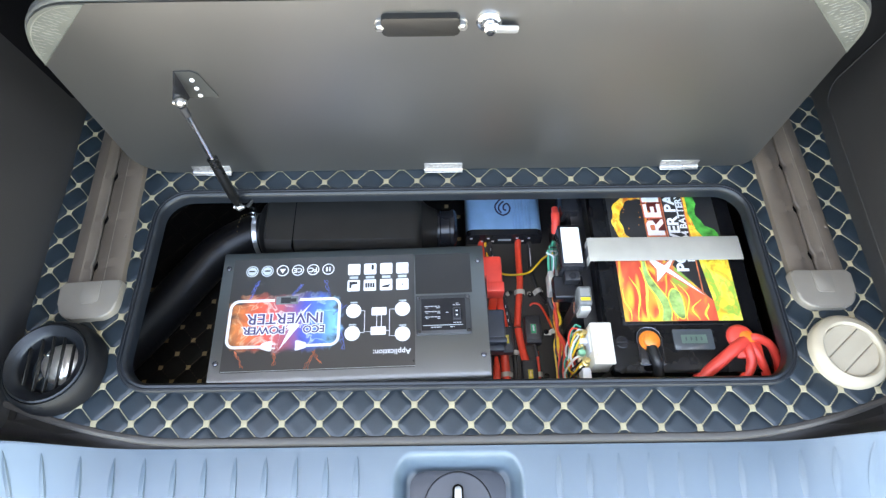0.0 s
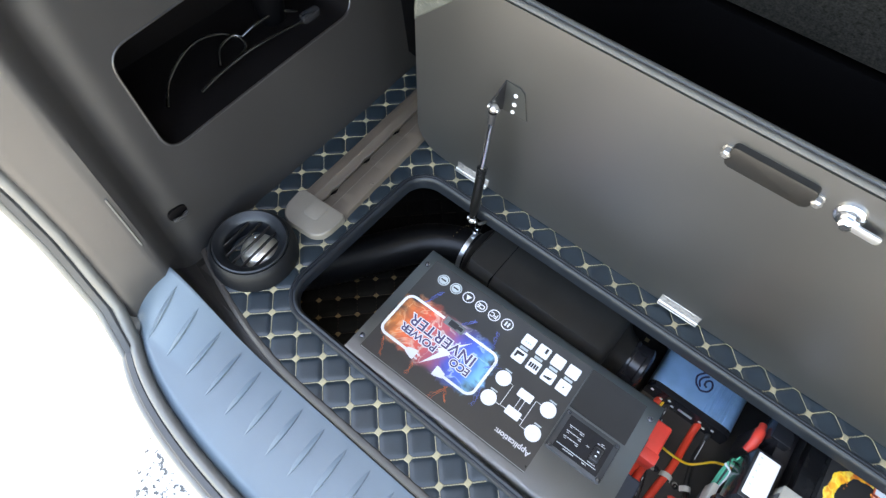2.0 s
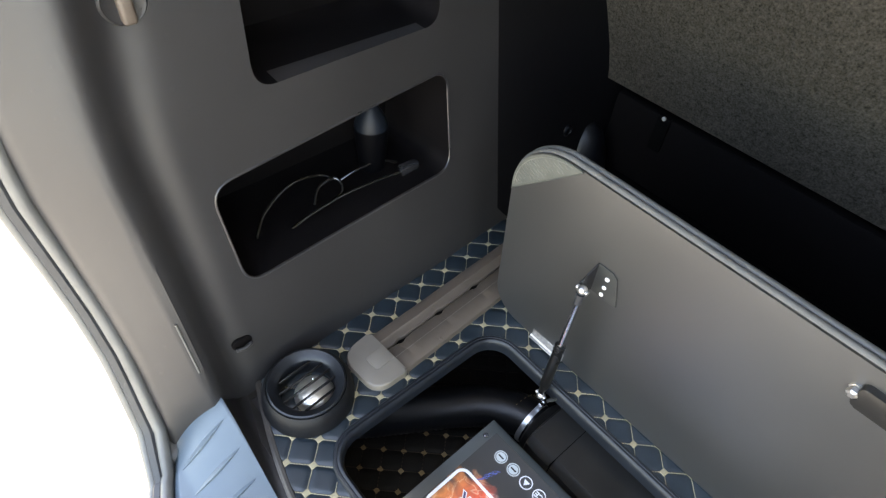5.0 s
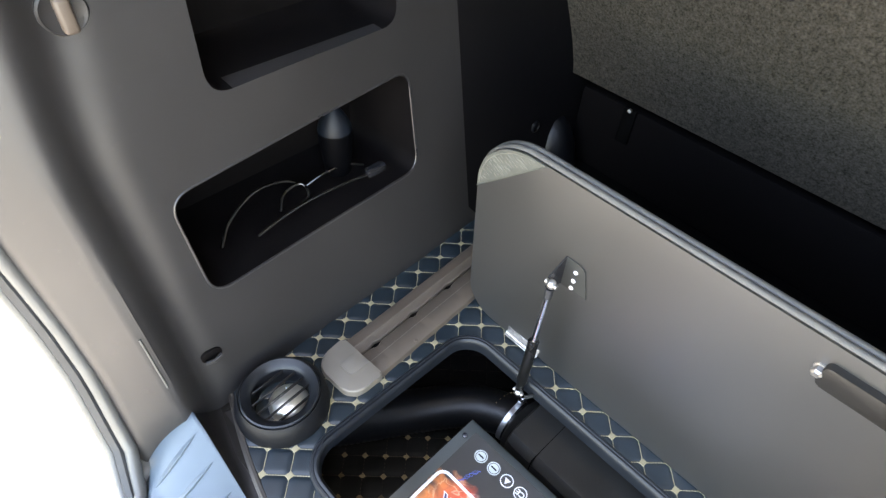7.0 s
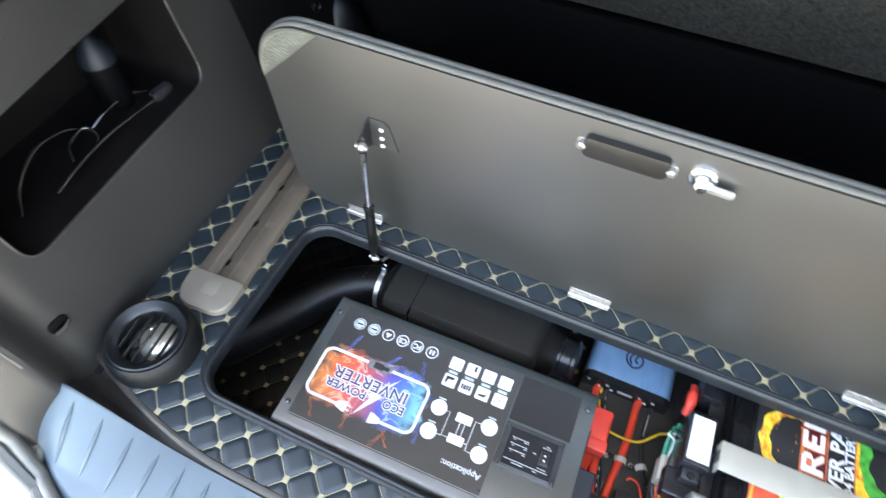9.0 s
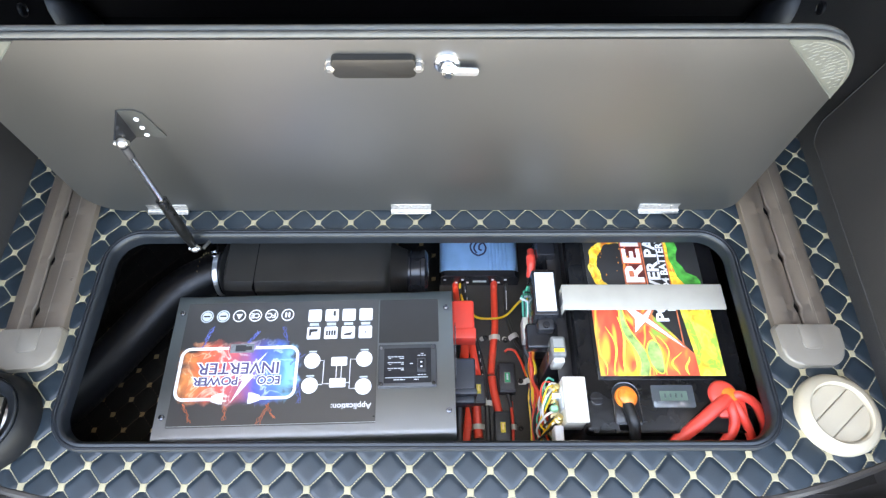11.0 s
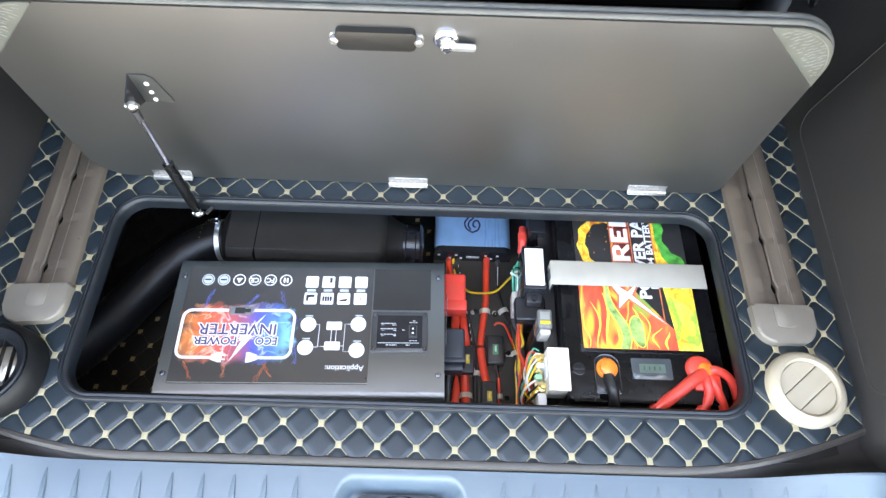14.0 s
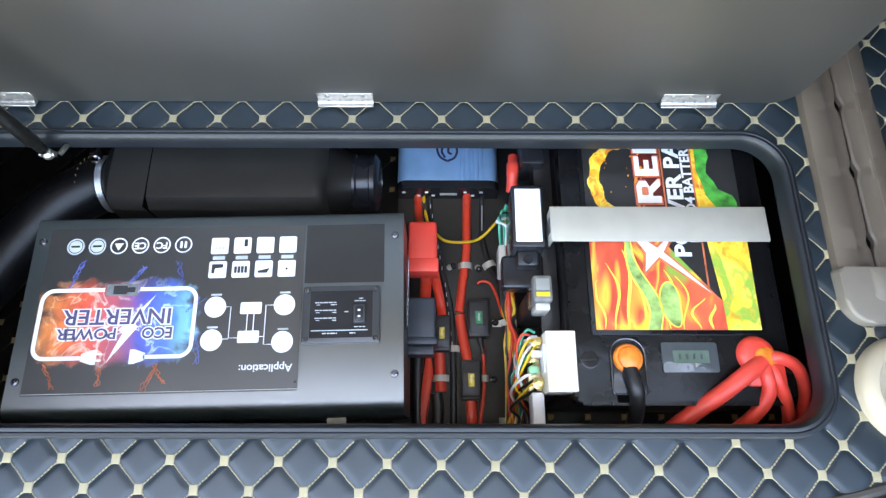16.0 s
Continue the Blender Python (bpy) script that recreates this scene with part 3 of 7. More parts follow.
POCKET = [(0.205, 0.172), (0.577, 0.181), (0.580, 0.344), (0.199, 0.321)]
wall_left = tagged(side_trim(-1), "grey moulded plastic side trim with two recessed pockets", "wall", kind="structure")
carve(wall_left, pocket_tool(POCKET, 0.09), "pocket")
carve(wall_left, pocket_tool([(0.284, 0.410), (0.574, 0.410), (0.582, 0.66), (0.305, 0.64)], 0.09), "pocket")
# inside faces get the darker colour in place of the pockets' own shade
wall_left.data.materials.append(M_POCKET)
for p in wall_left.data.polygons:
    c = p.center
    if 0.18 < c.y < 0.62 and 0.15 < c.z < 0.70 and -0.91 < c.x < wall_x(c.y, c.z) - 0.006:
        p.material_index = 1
wall_right = tagged(side_trim(1), "grey moulded plastic side trim", "wall", kind="structure")

# rounded glossy lip added along the pocket's edge to catch a highlight line
lip = [Vector(p) for p in POCKET]
lip_pts = []
for i in range(4):
    p, a, b = lip[i], lip[i - 1], lip[(i + 1) % 4]
    u, w = p + (a - p).normalized() * 0.03, p + (b - p).normalized() * 0.03
    lip_pts += [(1 - k / 8) ** 2 * u + 2 * k / 8 * (1 - k / 8) * p + (k / 8) ** 2 * w for k in range(9)]
    q = lip[(i + 1) % 4] + (p - lip[(i + 1) % 4]).normalized() * 0.03
    lip_pts += [w + (q - w) * k / 12 for k in range(1, 12)]
lip_loop = [(wall_x(p.x, p.y) - 0.0006, p.x, p.y) for p in lip_pts]
part("pocket_lip", tube(bmesh.new(), lip_loop + lip_loop[:1], 0.0018, 8), mat("glossy_pocket_lip", (0.021, 0.020, 0.021), 0.30, vary=0.2, spec=0.6), wall_left)

# shallow raised cover in the right trim
M_BEAD = mat("highlight_bead_plastic", (0.027, 0.026, 0.026), 0.42, vary=0.2, spec=0.4)
bm = bmesh.new()
rings = []
for inset, up in ((0.0, -0.002), (0.0003, 0.0075), (0.0014, 0.0092), (0.006, 0.0096)):
    rings.append([bm.verts.new((0.044 - wall_x(y, z) - up, y, z)) for y, z in rounded_rect(0.205 + inset, 0.690 - inset, 0.036 + inset, 0.420 - inset, 0.035 - inset * 0.5, 8)])
for a, b in zip(rings, rings[1:]):
    for k in range(len(a)):
        bm.faces.new((a[k], a[(k + 1) % len(a)], b[(k + 1) % len(a)], b[k]))
bm.faces.new(rings[-1])
cover = part("cover_panel", bm, M_TRIM, wall_right)
# paler bead along the cover's edge stands in for its thin highlight
bead = [(0.044 - wall_x(y, z) - 0.0092, y, z) for y, z in rounded_rect(0.206, 0.689, 0.037, 0.419, 0.034, 8)]
part("edge_bead", tube(bmesh.new(), bead + bead[:1], 0.0009, 8), M_BEAD, cover)

# dark sheet over the trim beside the seat, in place of shade there
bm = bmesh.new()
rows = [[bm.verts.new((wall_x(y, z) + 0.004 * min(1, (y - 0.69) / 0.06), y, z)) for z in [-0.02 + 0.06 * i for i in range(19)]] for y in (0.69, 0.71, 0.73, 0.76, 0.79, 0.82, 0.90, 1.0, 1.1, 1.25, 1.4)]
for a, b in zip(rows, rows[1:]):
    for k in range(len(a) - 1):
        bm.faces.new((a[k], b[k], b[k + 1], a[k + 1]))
part("wall_shade_sheet", bm, mat("deep_wall_shade", (0.0024, 0.0021, 0.0025), 0.7, vary=0.3, scale=60, spec=0.12), wall_left, "dark sheet standing in for shade on the trim beside the seat")

# glossy rounded foot of each trim beside the seat, and a small round plug above it
M_FOOT = mat("glossy_dark_trim", (0.0022, 0.0027, 0.0038), 0.42, vary=0.2, spec=0.28)
for side, owner in ((-1, wall_left), (1, wall_right)):
    fx, px = wall_x(0.96, 0.06), wall_x(0.885, 0.128)
    fx, px = (fx - 0.012, px + 0.004) if side < 0 else (0.056 - fx, 0.044 - px)
    part("trim_foot", lathe(bmesh.new(), [(0.062, -0.02), (0.058, 0.02), (0.050, 0.055), (0.036, 0.090), (0.018, 0.112), (0.0, 0.118)], pose(fx, 0.965, 0), 28), M_FOOT, owner)
    part("trim_plug", lathe(bmesh.new(), [(0.012, -0.004), (0.0115, 0.003), (0.009, 0.0045), (0.0075, 0.0025), (0, 0.002)], pose(px, 0.885, 0.128, 0, -90 * side, 0), 20), M_FOOT, owner)

# door seal and body edge along the tailgate opening
def seal_path(back, side, drop):
    zs = [1.1 - 0.03 * i for i in range(37)]
    left = [(lerp_table(z, EDGE) - side, lerp_table(z, SEAM) - back, z) for z in zs]
    low = [(x, sill_rear(x) - back + 0.002, -0.026 - drop + sill_lift(x)) for x in XS[6:-6]]
    right = [(2 * XC - x, y, z) for x, y, z in left[::-1]]
    return left + low + right


seal = empty("seal", pose(0, 0, 0), "double grey rubber door seal round the tailgate opening", "seal", kind="structure")
part("seal_lip", tube(bmesh.new(), seal_path(0.0055, 0.0045, 0.0), 0.0085, 10), M_SEAL, seal)
part("seal_groove", tube(bmesh.new(), seal_path(0.017, 0.014, 0.006), 0.0100, 8), M_RUBBER, seal)
part("seal_bulb", tube(bmesh.new(), seal_path(0.026, 0.016, 0.008), 0.0070, 10), M_SEAL, seal)

# body corners below the seal's bends
for cx in (XC - 0.633, XC + 0.633):
    tagged(part("body_corner", rbox(bmesh.new(), cx - 0.032, cx + 0.032, -0.004, 0.046, -0.30, -0.006, 0.012, 3), M_SEAL), "grey body corner below the door seal", "body panel", kind="structure")

# car shell: bumper, and unseen roof, tailgate and walls added to shape the light
ceiling = tagged(boxpart("ceiling", -0.95, 0.98, 0.27, 1.6, 1.06, 1.10, M_ROOF, None, r=0.01), "unseen grey roof slab, added to block the sky", "ceiling", kind="structure")
wall_front = tagged(boxpart("wall_front", -0.95, 0.98, 1.42, 1.46, -0.3, 1.12, M_DARKVOID, None, r=0.0), "unseen dark wall, added to close the cabin beyond the seats", "wall", kind="structure")
underfloor = tagged(boxpart("underbody", -0.62, 0.66, 0.06, 1.5, -0.34, -0.29, M_DARKVOID, None, r=0.0), "unseen dark slab, added to close the car below", "underbody", kind="structure")
bumper = tagged(part("bumper", ribbon(bmesh.new(), XS, [lambda x: (sill_rear(x) - 0.004, -0.033 + sill_lift(x)), lambda x: (sill_rear(x) - 0.012, -0.036 + sill_lift(x)), lambda x: (sill_rear(x) - 0.03, -0.05), lambda x: (sill_rear(x) - 0.045, -0.09), lambda x: (sill_rear(x) - 0.05, -0.25), lambda x: (sill_rear(x) + 0.02, -0.35)]), M_SILL), "grey bumper top below the sill", "bumper", kind="structure")
# the unseen tailgate: lined lower half, and a framed pane next to the hinges
# added to shape the light: its window lets sky reach floor and sill
GATE = pose(0, 0.27, 1.13, -62, 0, 0)
tailgate = empty("tailgate", GATE, "raised unseen tailgate with a window, added to let in sky light", "tailgate", kind="structure")
boxpart("lower_panel", -0.72, 0.756, -1.05, -0.56, -0.04, 0.03, M_GATE, tailgate, r=0.02)
for x0, x1, y0, y1 in ((-0.72, -0.64, -0.56, 0.0), (0.676, 0.756, -0.56, 0.0), (-0.64, 0.676, -0.04, 0.0)):
    boxpart("window_frame", x0, x1, y0, y1, -0.03, 0.03, M_GATE, tailgate, r=0.012)
glass = bpy.data.materials.new("clear_window_glass")
glass.use_nodes = True
gb = glass.node_tree.nodes["Principled BSDF"]
gb.inputs["Transmission Weight"].default_value, gb.inputs["Roughness"].default_value, gb.inputs["IOR"].default_value = 1.0, 0.0, 1.1
gb.inputs["Base Color"].default_value = (0.82, 0.90, 0.92, 1)
pane = boxpart("pane", -0.64, 0.676, -0.56, -0.04, -0.004, 0.0, glass, tailgate, "clear pane of the added window", r=0)
pane.visible_shadow = False

# rear seat back and the panel below it
seat = empty("rear_seat", pose(0, 0, 0), "folded-up rear seat with grey carpeted back", "seat")
bm = bmesh.new()
rows = []
for z, y, w in ((0.192, 1.09, 0.0), (0.192, 1.012, 0.0), (0.197, 1.003, 0.0), (0.215, 0.999, 0.0), (0.262, 0.991, 0.0), (0.300, 0.980, -0.004), (0.36, 0.960, -0.012), (0.50, 0.93, -0.03), (0.75, 0.885, -0.03), (0.80, 0.90, -0.02), (0.81, 0.99, 0.0), (0.7, 1.12, 0), (0.192, 1.12, 0)):
    xa, xb = -0.728 - w * -1, 0.75
    rows.append([bm.verts.new((xa + (xb - xa) * i / 30, y + 0.004 * math.sin(i * 1.3) * (0.2 < z < 0.79), z)) for i in range(31)])
for a, b in zip(rows, rows[1:] + rows[:1]):
    for k in range(30):
        bm.faces.new((a[k], b[k], b[k + 1], a[k + 1]))
bm.faces.new([r[0] for r in rows])
bm.faces.new([r[-1] for r in rows][::-1])
part("backrest", bm, M_CARPET, seat)
# seat base blackened in its colour for the dim cabin's shade
boxpart("lower_panel", -0.655, 0.69, 1.02, 1.05, 0.0, 0.172, mat("shaded_seat_base", (0.0020, 0.0015, 0.0016), 0.8, vary=0.25, scale=40, bump=0.2, spec=0.08), seat, r=0.008)
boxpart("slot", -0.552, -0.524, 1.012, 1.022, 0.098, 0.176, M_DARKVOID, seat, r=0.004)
part("pin", lathe(bmesh.new(), [(0.004, 0), (0.004, 0.004), (0, 0.006)], pose(-0.537, 1.012, 0.174, 90, 0, 0), 12), M_STEEL, seat)

# ---- hatch lid ----
lid = empty("hatch_lid", pose(0, LID_Y, 0, LID_LEAN), "open grey hatch lid standing upright on three hinges", "hatch lid")
UP = pose(0, 0, 0, 90, 0, 0)     # lays (x, y) outlines into (x, z), facing the rear


LID_R = 0.068    # rounding of the upper corners


def lid_outline(grow=0.0, n=12):
    return rounded_rect(LID_X0 - grow, LID_X1 + grow, 0.004 - grow, LID_TOP + grow, (LID_R, LID_R + 0.016, 0.055, 0.025), n)


bm = prism(bmesh.new(), lid_outline(), 0.0, 0.004, 0.001)
bmesh.ops.transform(bm, matrix=pose(0, 0.004, 0) @ UP, verts=bm.verts[:])
part("board", bm, M_LID, lid, "smooth grey laminate board")
for k, (off, g) in enumerate(((0.008, 0.003), (0.017, 0.003))):
    path = [(x, off, z) for x, z in lid_outline(g - 0.004)]
    part("binding", tube(bmesh.new(), path + path[:1], 0.0048, 10, caps=False), M_BINDING, lid, "padded edge binding")
bm = prism(bmesh.new(), lid_outline(-0.003), 0.0, 0.020, 0.006)
bmesh.ops.transform(bm, matrix=pose(0, 0.024, 0) @ UP, verts=bm.verts[:])
part("cover", bm, M_LEATHER, lid, "black leatherette outer cover")


def corner_wrap(side, xin, zin, xout, zout):
    """Leather folded over the lid's upper corner, gathered into fine pleats; cut off along the chord (xin, zin) to (xout, zout)."""
    def beyond(x, z):
        return side * ((x - xin) * (zin - zout) + (z - zin) * (xout - xin)) > 0

    out = [p for p in lid_outline(-0.0005, 16) if p[1] > 0.2 and beyond(*p)]
    out.sort(key=lambda p: math.atan2(p[1] - 0.2, side * p[0] - 0.35))
    pts = [(xout, zout)] + out + [(xin, zin)]
    bm = prism(bmesh.new(), pts if side > 0 else pts[::-1], 0.0, 0.0018)
    bmesh.ops.transform(bm, matrix=pose(0, 0.0005, 0) @ UP, verts=bm.verts[:])
    wrap = part("corner_wrap", bm, M_WRAP, lid, "grained leather folded over the corner")
    rnd = random.Random(5 + side)
    bm = bmesh.new()
    edge = LID_X1 if side > 0 else LID_X0
    lean = radians(28)
    for i in range(34 * 26):
        u, w = (i % 34 - 17) * 0.0072 + rnd.uniform(-0.002, 0.002) + 0.0036 * (i // 34 % 2), (i // 34 - 13) * 0.0056 + rnd.uniform(-0.001, 0.001)
        x, z = edge - side * 0.05 + side * (u * math.cos(lean) - w * math.sin(lean)), LID_TOP - 0.05 + u * math.sin(lean) + w * math.cos(lean)
        q = LID_R if side > 0 else LID_R + 0.016
        dx, dz = abs(x) - (abs(edge) - q), z - (LID_TOP - q)
        if not beyond(x - side * 0.004, z - 0.004) or (dx > 0 and dz > 0 and math.hypot(dx, dz) > q - 0.006) or abs(x) > abs(edge) - 0.006 or z > LID_TOP - 0.006:
            continue
        a = lean + rnd.uniform(-0.22, 0.22)
        L = rnd.uniform(0.0022, 0.0042)
        p0, p1 = Vector((x - side * L * math.cos(a), -0.0014, z - L * math.sin(a))), Vector((x + side * L * math.cos(a), -0.0014, z + L * math.sin(a)))
        tube(bm, [p0, (p0 + p1) / 2 + Vector((0, -0.0004, rnd.uniform(-0.0006, 0.0006))), p1], [0.0003, 0.0007, 0.0003], 5)
    tagged(part("pleats", bm, M_PLEAT, wrap), kind="stuff")
    part("fold_seam", tube(bmesh.new(), [(x, -0.0014, z) for x, z in [(p[0] - side * 0.003, p[1] - 0.003) for p in out]], 0.0007, 6), M_PLEAT, wrap)
    part("seam", tube(bmesh.new(), [(xin + (xout - xin) * t / 10, -0.0016, zin + (zout - zin) * t / 10) for t in range(11)], 0.0008, 6), M_WRAP, wrap)


corner_wrap(1, 0.427, LID_TOP - 0.0005, LID_X1 - 0.0005, 0.272)
corner_wrap(-1, -0.399, LID_TOP - 0.0005, LID_X0 + 0.0005, 0.268)

# pull handle and cam lock on the board
bm = prism(bmesh.new(), rounded_rect(-0.064, 0.029, 0.316, 0.344, 0.006), 0.0, 0.009, 0.0015)
bmesh.ops.transform(bm, matrix=UP, verts=bm.verts[:])
handle = part("pull_handle", bm, M_HEATER, lid, "black recessed pull handle box")
for x in (-0.0665, 0.0325):
    bm = bmesh.new()
    lathe(bm, [(0.0062, 0.0), (0.0062, 0.002), (0.0046, 0.0025), (0.0046, 0.006), (0.0056, 0.006), (0.0056, 0.010), (0.003, 0.012), (0, 0.012)], pose(x, 0, 0.330, 90, 0, 0), 6)
    part("bolt", bm, M_HINGE, handle, "bright bolt and nut")
lock = part("cam_lock", lathe(bmesh.new(), [(0.0150, 0.0), (0.0150, 0.003), (0.0135, 0.0045), (0.0105, 0.005), (0.0105, 0.008), (0, 0.008)], pose(0.064, 0, 0.330, 90, 0, 0), 32), M_CHROME, lid, "chrome cam lock")
bm = prism(bmesh.new(), rounded_rect(-0.006, 0.034, -0.0052, 0.0052, 0.003), 0.0, 0.0025, 0.0008)
bmesh.ops.transform(bm, matrix=pose(0.065, -0.0078, 0.3265, 0, 2, 0) @ UP, verts=bm.verts[:])
part("cam", bm, M_BAND, lock)
part("lock_nut", lathe(bmesh.new(), [(0.0070, 0.0), (0.0070, 0.004), (0.005, 0.0055), (0, 0.0055)], pose(0.065, -0.0102, 0.3265, 90, 0, 0), 6), M_CHROME, lock)


def butt_hinge(x):
    h = empty("butt_hinge", pose(x, LID_Y - 0.001, 0.003), "small bright steel butt hinge joining lid and floor", "hinge", "hatch hinges")
    bm = bmesh.new()
    rbox(bm, -0.032, 0.032, -0.001, 0.0005, 0.004, 0.020, 0.0004, 1)
    part("upper_leaf", bm, M_HINGE, h)
    part("lower_leaf", rbox(bmesh.new(), -0.032, 0.032, -0.009, -0.002, 0.0048, 0.0062, 0.0004, 1), M_HINGE, h)
    for k in range(5):
        part("knuckle", tube(bmesh.new(), [(-0.032 + 0.0129 * k, -0.0025, 0.006), (-0.0197 + 0.0129 * k, -0.0025, 0.006)], 0.0032, 10), M_HINGE, h)
    for sx in (-0.02, 0.0, 0.02):
        part("screw", lathe(bmesh.new(), [(0.0028, 0.0), (0.0024, 0.0012), (0, 0.0014)], pose(sx, -0.001, 0.0145, 90, 0, 0), 10), M_HINGE, h)
    return h


for x in (-0.382, 0.008, 0.405):
    butt_hinge(x)

# gas strut with its bracket
strut = empty("gas_strut", pose(0, 0, 0), "black gas strut with bright rod holding the lid open", "gas strut")
P0, P1 = Vector((-0.333, 0.492, -0.006)), Vector((-0.336, 0.505, 0.234))
LIDM = pose(0, LID_Y, 0, LID_LEAN)
bm = prism(bmesh.new(), [(-0.343, 0.200), (-0.343, 0.253), (-0.322, 0.253), (-0.314, 0.247), (-0.303, 0.202)], 0.0, 0.002)
bmesh.ops.transform(bm, matrix=LIDM @ pose(0, -0.0005, 0) @ UP, verts=bm.verts[:])
part("bracket", bm, M_BRACKET, strut)
bm = bmesh.new()
vs = [bm.verts.new(LIDM @ Vector(p)) for p in ((-0.345, -0.001, 0.200), (-0.345, -0.001, 0.253), (-0.345, -0.036, 0.240), (-0.345, -0.036, 0.220))]
f = bm.faces.new(vs)
r = bmesh.ops.extrude_face_region(bm, geom=[f])
bmesh.ops.translate(bm, vec=(0.002, 0, 0), verts=[v for v in r["geom"] if isinstance(v, bmesh.types.BMVert)])
part("bracket_arm", bm, M_BLACKGLOSS, strut)
for x, z in ((-0.3262, 0.237), (-0.3264, 0.2205), (-0.327, 0.206)):
    part("rivet", lathe(bmesh.new(), [(0.0032, 0), (0.0028, 0.0012), (0, 0.0016)], LIDM @ pose(x, -0.0025, z, 90, 0, 0), 12), M_WHITE, strut)
for p in (P0, P1):
    bm = bmesh.new()
    bmesh.ops.create_uvsphere(bm, u_segments=14, v_segments=10, radius=0.0068, matrix=Matrix.Translation(p))
    tube(bm, [p + Vector((-0.0085, 0, 0)), p + Vector((0.0085, 0, 0))], 0.0034, 10)
    part("ball_joint", bm, M_HINGE, strut)
d = P1 - P0
part("cylinder", tube(bmesh.new(), [P0 + d * t for t in (0.03, 0.04, 0.10, 0.11, 0.44, 0.46, 0.47, 0.52, 0.53)], [0.005, 0.006, 0.006, 0.0078, 0.0078, 0.0072, 0.0082, 0.0082, 0.004], 16), M_STRUT, strut)
part("rod", tube(bmesh.new(), [P0 + d * 0.5, P0 + d * 0.95], 0.0043, 12), M_CHROME, strut, "bright metal rod")
part("rod_end", tube(bmesh.new(), [P0 + d * 0.90, P0 + d * 0.97], 0.0055, 12), M_BLACK, strut)
bm = bmesh.new()
tube(bm, curve_pts([P0 + Vector((0.013, 0.0, 0.0)), P0 + Vector((0.018, 0.012, -0.002)), P0 + Vector((0.016, 0.03, -0.012))], 4), 0.003, 8)
part("lower_bracket", bm, M_BRACKET, strut)


# ---- seat rails ----
cap_line = [(x / 0.046, y) for x, y in rounded_rect(-0.046, 0.046, -0.008, 0.052, (0.006, 0.006, 0.026, 0.026), 8)]


def seat_rail(x_near, y_near, turn, shift=0.0):
    """A floor rail cover: ridged strip with a slot that widens at two holes, and a rounded end cap."""
    r = empty("seat_rail", pose(x_near, y_near, 0.0, 0, 0, turn), "brown-grey plastic rail cover with a slot and rounded end cap", "seat rail", "seat rails")
    L = 0.62
    for s in (-1, 1):
        bm = bmesh.new()
        rows = []
        for i in range(125):
            y = 0.042 + (L - 0.042) * i / 124
            hole = max(math.exp(-((y - 0.082) / 0.0075) ** 2), math.exp(-((y - 0.166) / 0.0075) ** 2), math.exp(-((y - 0.25) / 0.0075) ** 2))
            g = 0.0010 + 0.0038 * hole
            prof = [(g, -0.004), (g, 0.0085), (g + 0.002, 0.0105), (0.016 + 0.002 * hole, 0.0115), (0.019, 0.0135), (0.036, 0.0125), (0.041, 0.010), (0.043, 0.004), (0.0435, -0.002)]
            rows.append([bm.verts.new((s * u + shift * (1 - u / 0.0435), y, z)) for u, z in prof])
        for a, b in zip(rows, rows[1:]):
            for k in range(len(a) - 1):
                bm.faces.new((a[k], b[k], b[k + 1], a[k + 1]))
        part("rail_half", bm, M_RAIL, r)
    part("ridge", tube(bmesh.new(), [(shift + 0.021, 0.055, 0.0128), (shift + 0.021, L, 0.0128)], 0.0008, 6), M_RAILCAP, r)
    part("slot_bottom", rbox(bmesh.new(), -0.014 + shift, 0.014 + shift, 0.04, L, -0.002, 0.003, 0), M_DARKVOID, r)
    bm = prism(bmesh.new(), [(0.046 * k * (0.93 + 0.07 * min(1, (y + 0.008) / 0.06)) / 1.0, y) for k, y in cap_line], -0.002, 0.0165, 0.0035, 3)
    cap = part("end_cap", bm, M_RAILCAP, r, "beige-grey rounded end cap")
    part("cap_tab", prism(bmesh.new(), rounded_rect(-0.013, 0.015, 0.016, 0.0505, (0.001, 0.001, 0.006, 0.006), 5), 0.0155, 0.0177, 0.0008), M_RAILCAP, cap)
    for y in (0.13,):
        part("screw", lathe(bmesh.new(), [(0.003, 0), (0.002, 0.001), (0, 0.001)], pose(0.036, y, 0.0125), 10), M_RAIL, r)
    return r


seat_rail(-0.525, 0.297, 3.5, -0.006)
seat_rail(0.577, 0.300, -0.5)

# ---- air vents ----
vent = empty("air_vent", pose(-0.546, 0.217, 0.0), "black round air outlet with open slats and silver duct behind", "air vent")
part("housing", lathe(bmesh.new(), [(0.0665, -0.004), (0.0665, 0.012), (0.0645, 0.026), (0.0605, 0.034), (0.0575, 0.0375), (0.0560, 0.0365), (0.0552, 0.030)], None, 56), M_VENT, vent)
part("ring", lathe(bmesh.new(), [(0.0558, 0.034), (0.0556, 0.0395), (0.0535, 0.0408), (0.0475, 0.0380), (0.0415, 0.0335), (0.0395, 0.029), (0.039, 0.0), (0.038, -0.03)], None, 56), M_VENTRING, vent, "dark satin ring")
part("duct", lathe(bmesh.new(), [(0.0300, -0.004), (0.0295, 0.007), (0.026, 0.015), (0.018, 0.0195), (0.0, 0.0210)], pose(0.005, 0.007, 0), 40), M_FOIL, vent, "silver foil duct inside the outlet")
part("back_plate", lathe(bmesh.new(), [(0.0445, -0.006), (0.0445, -0.002), (0.0, -0.002)], None, 40), M_HEATER, vent)
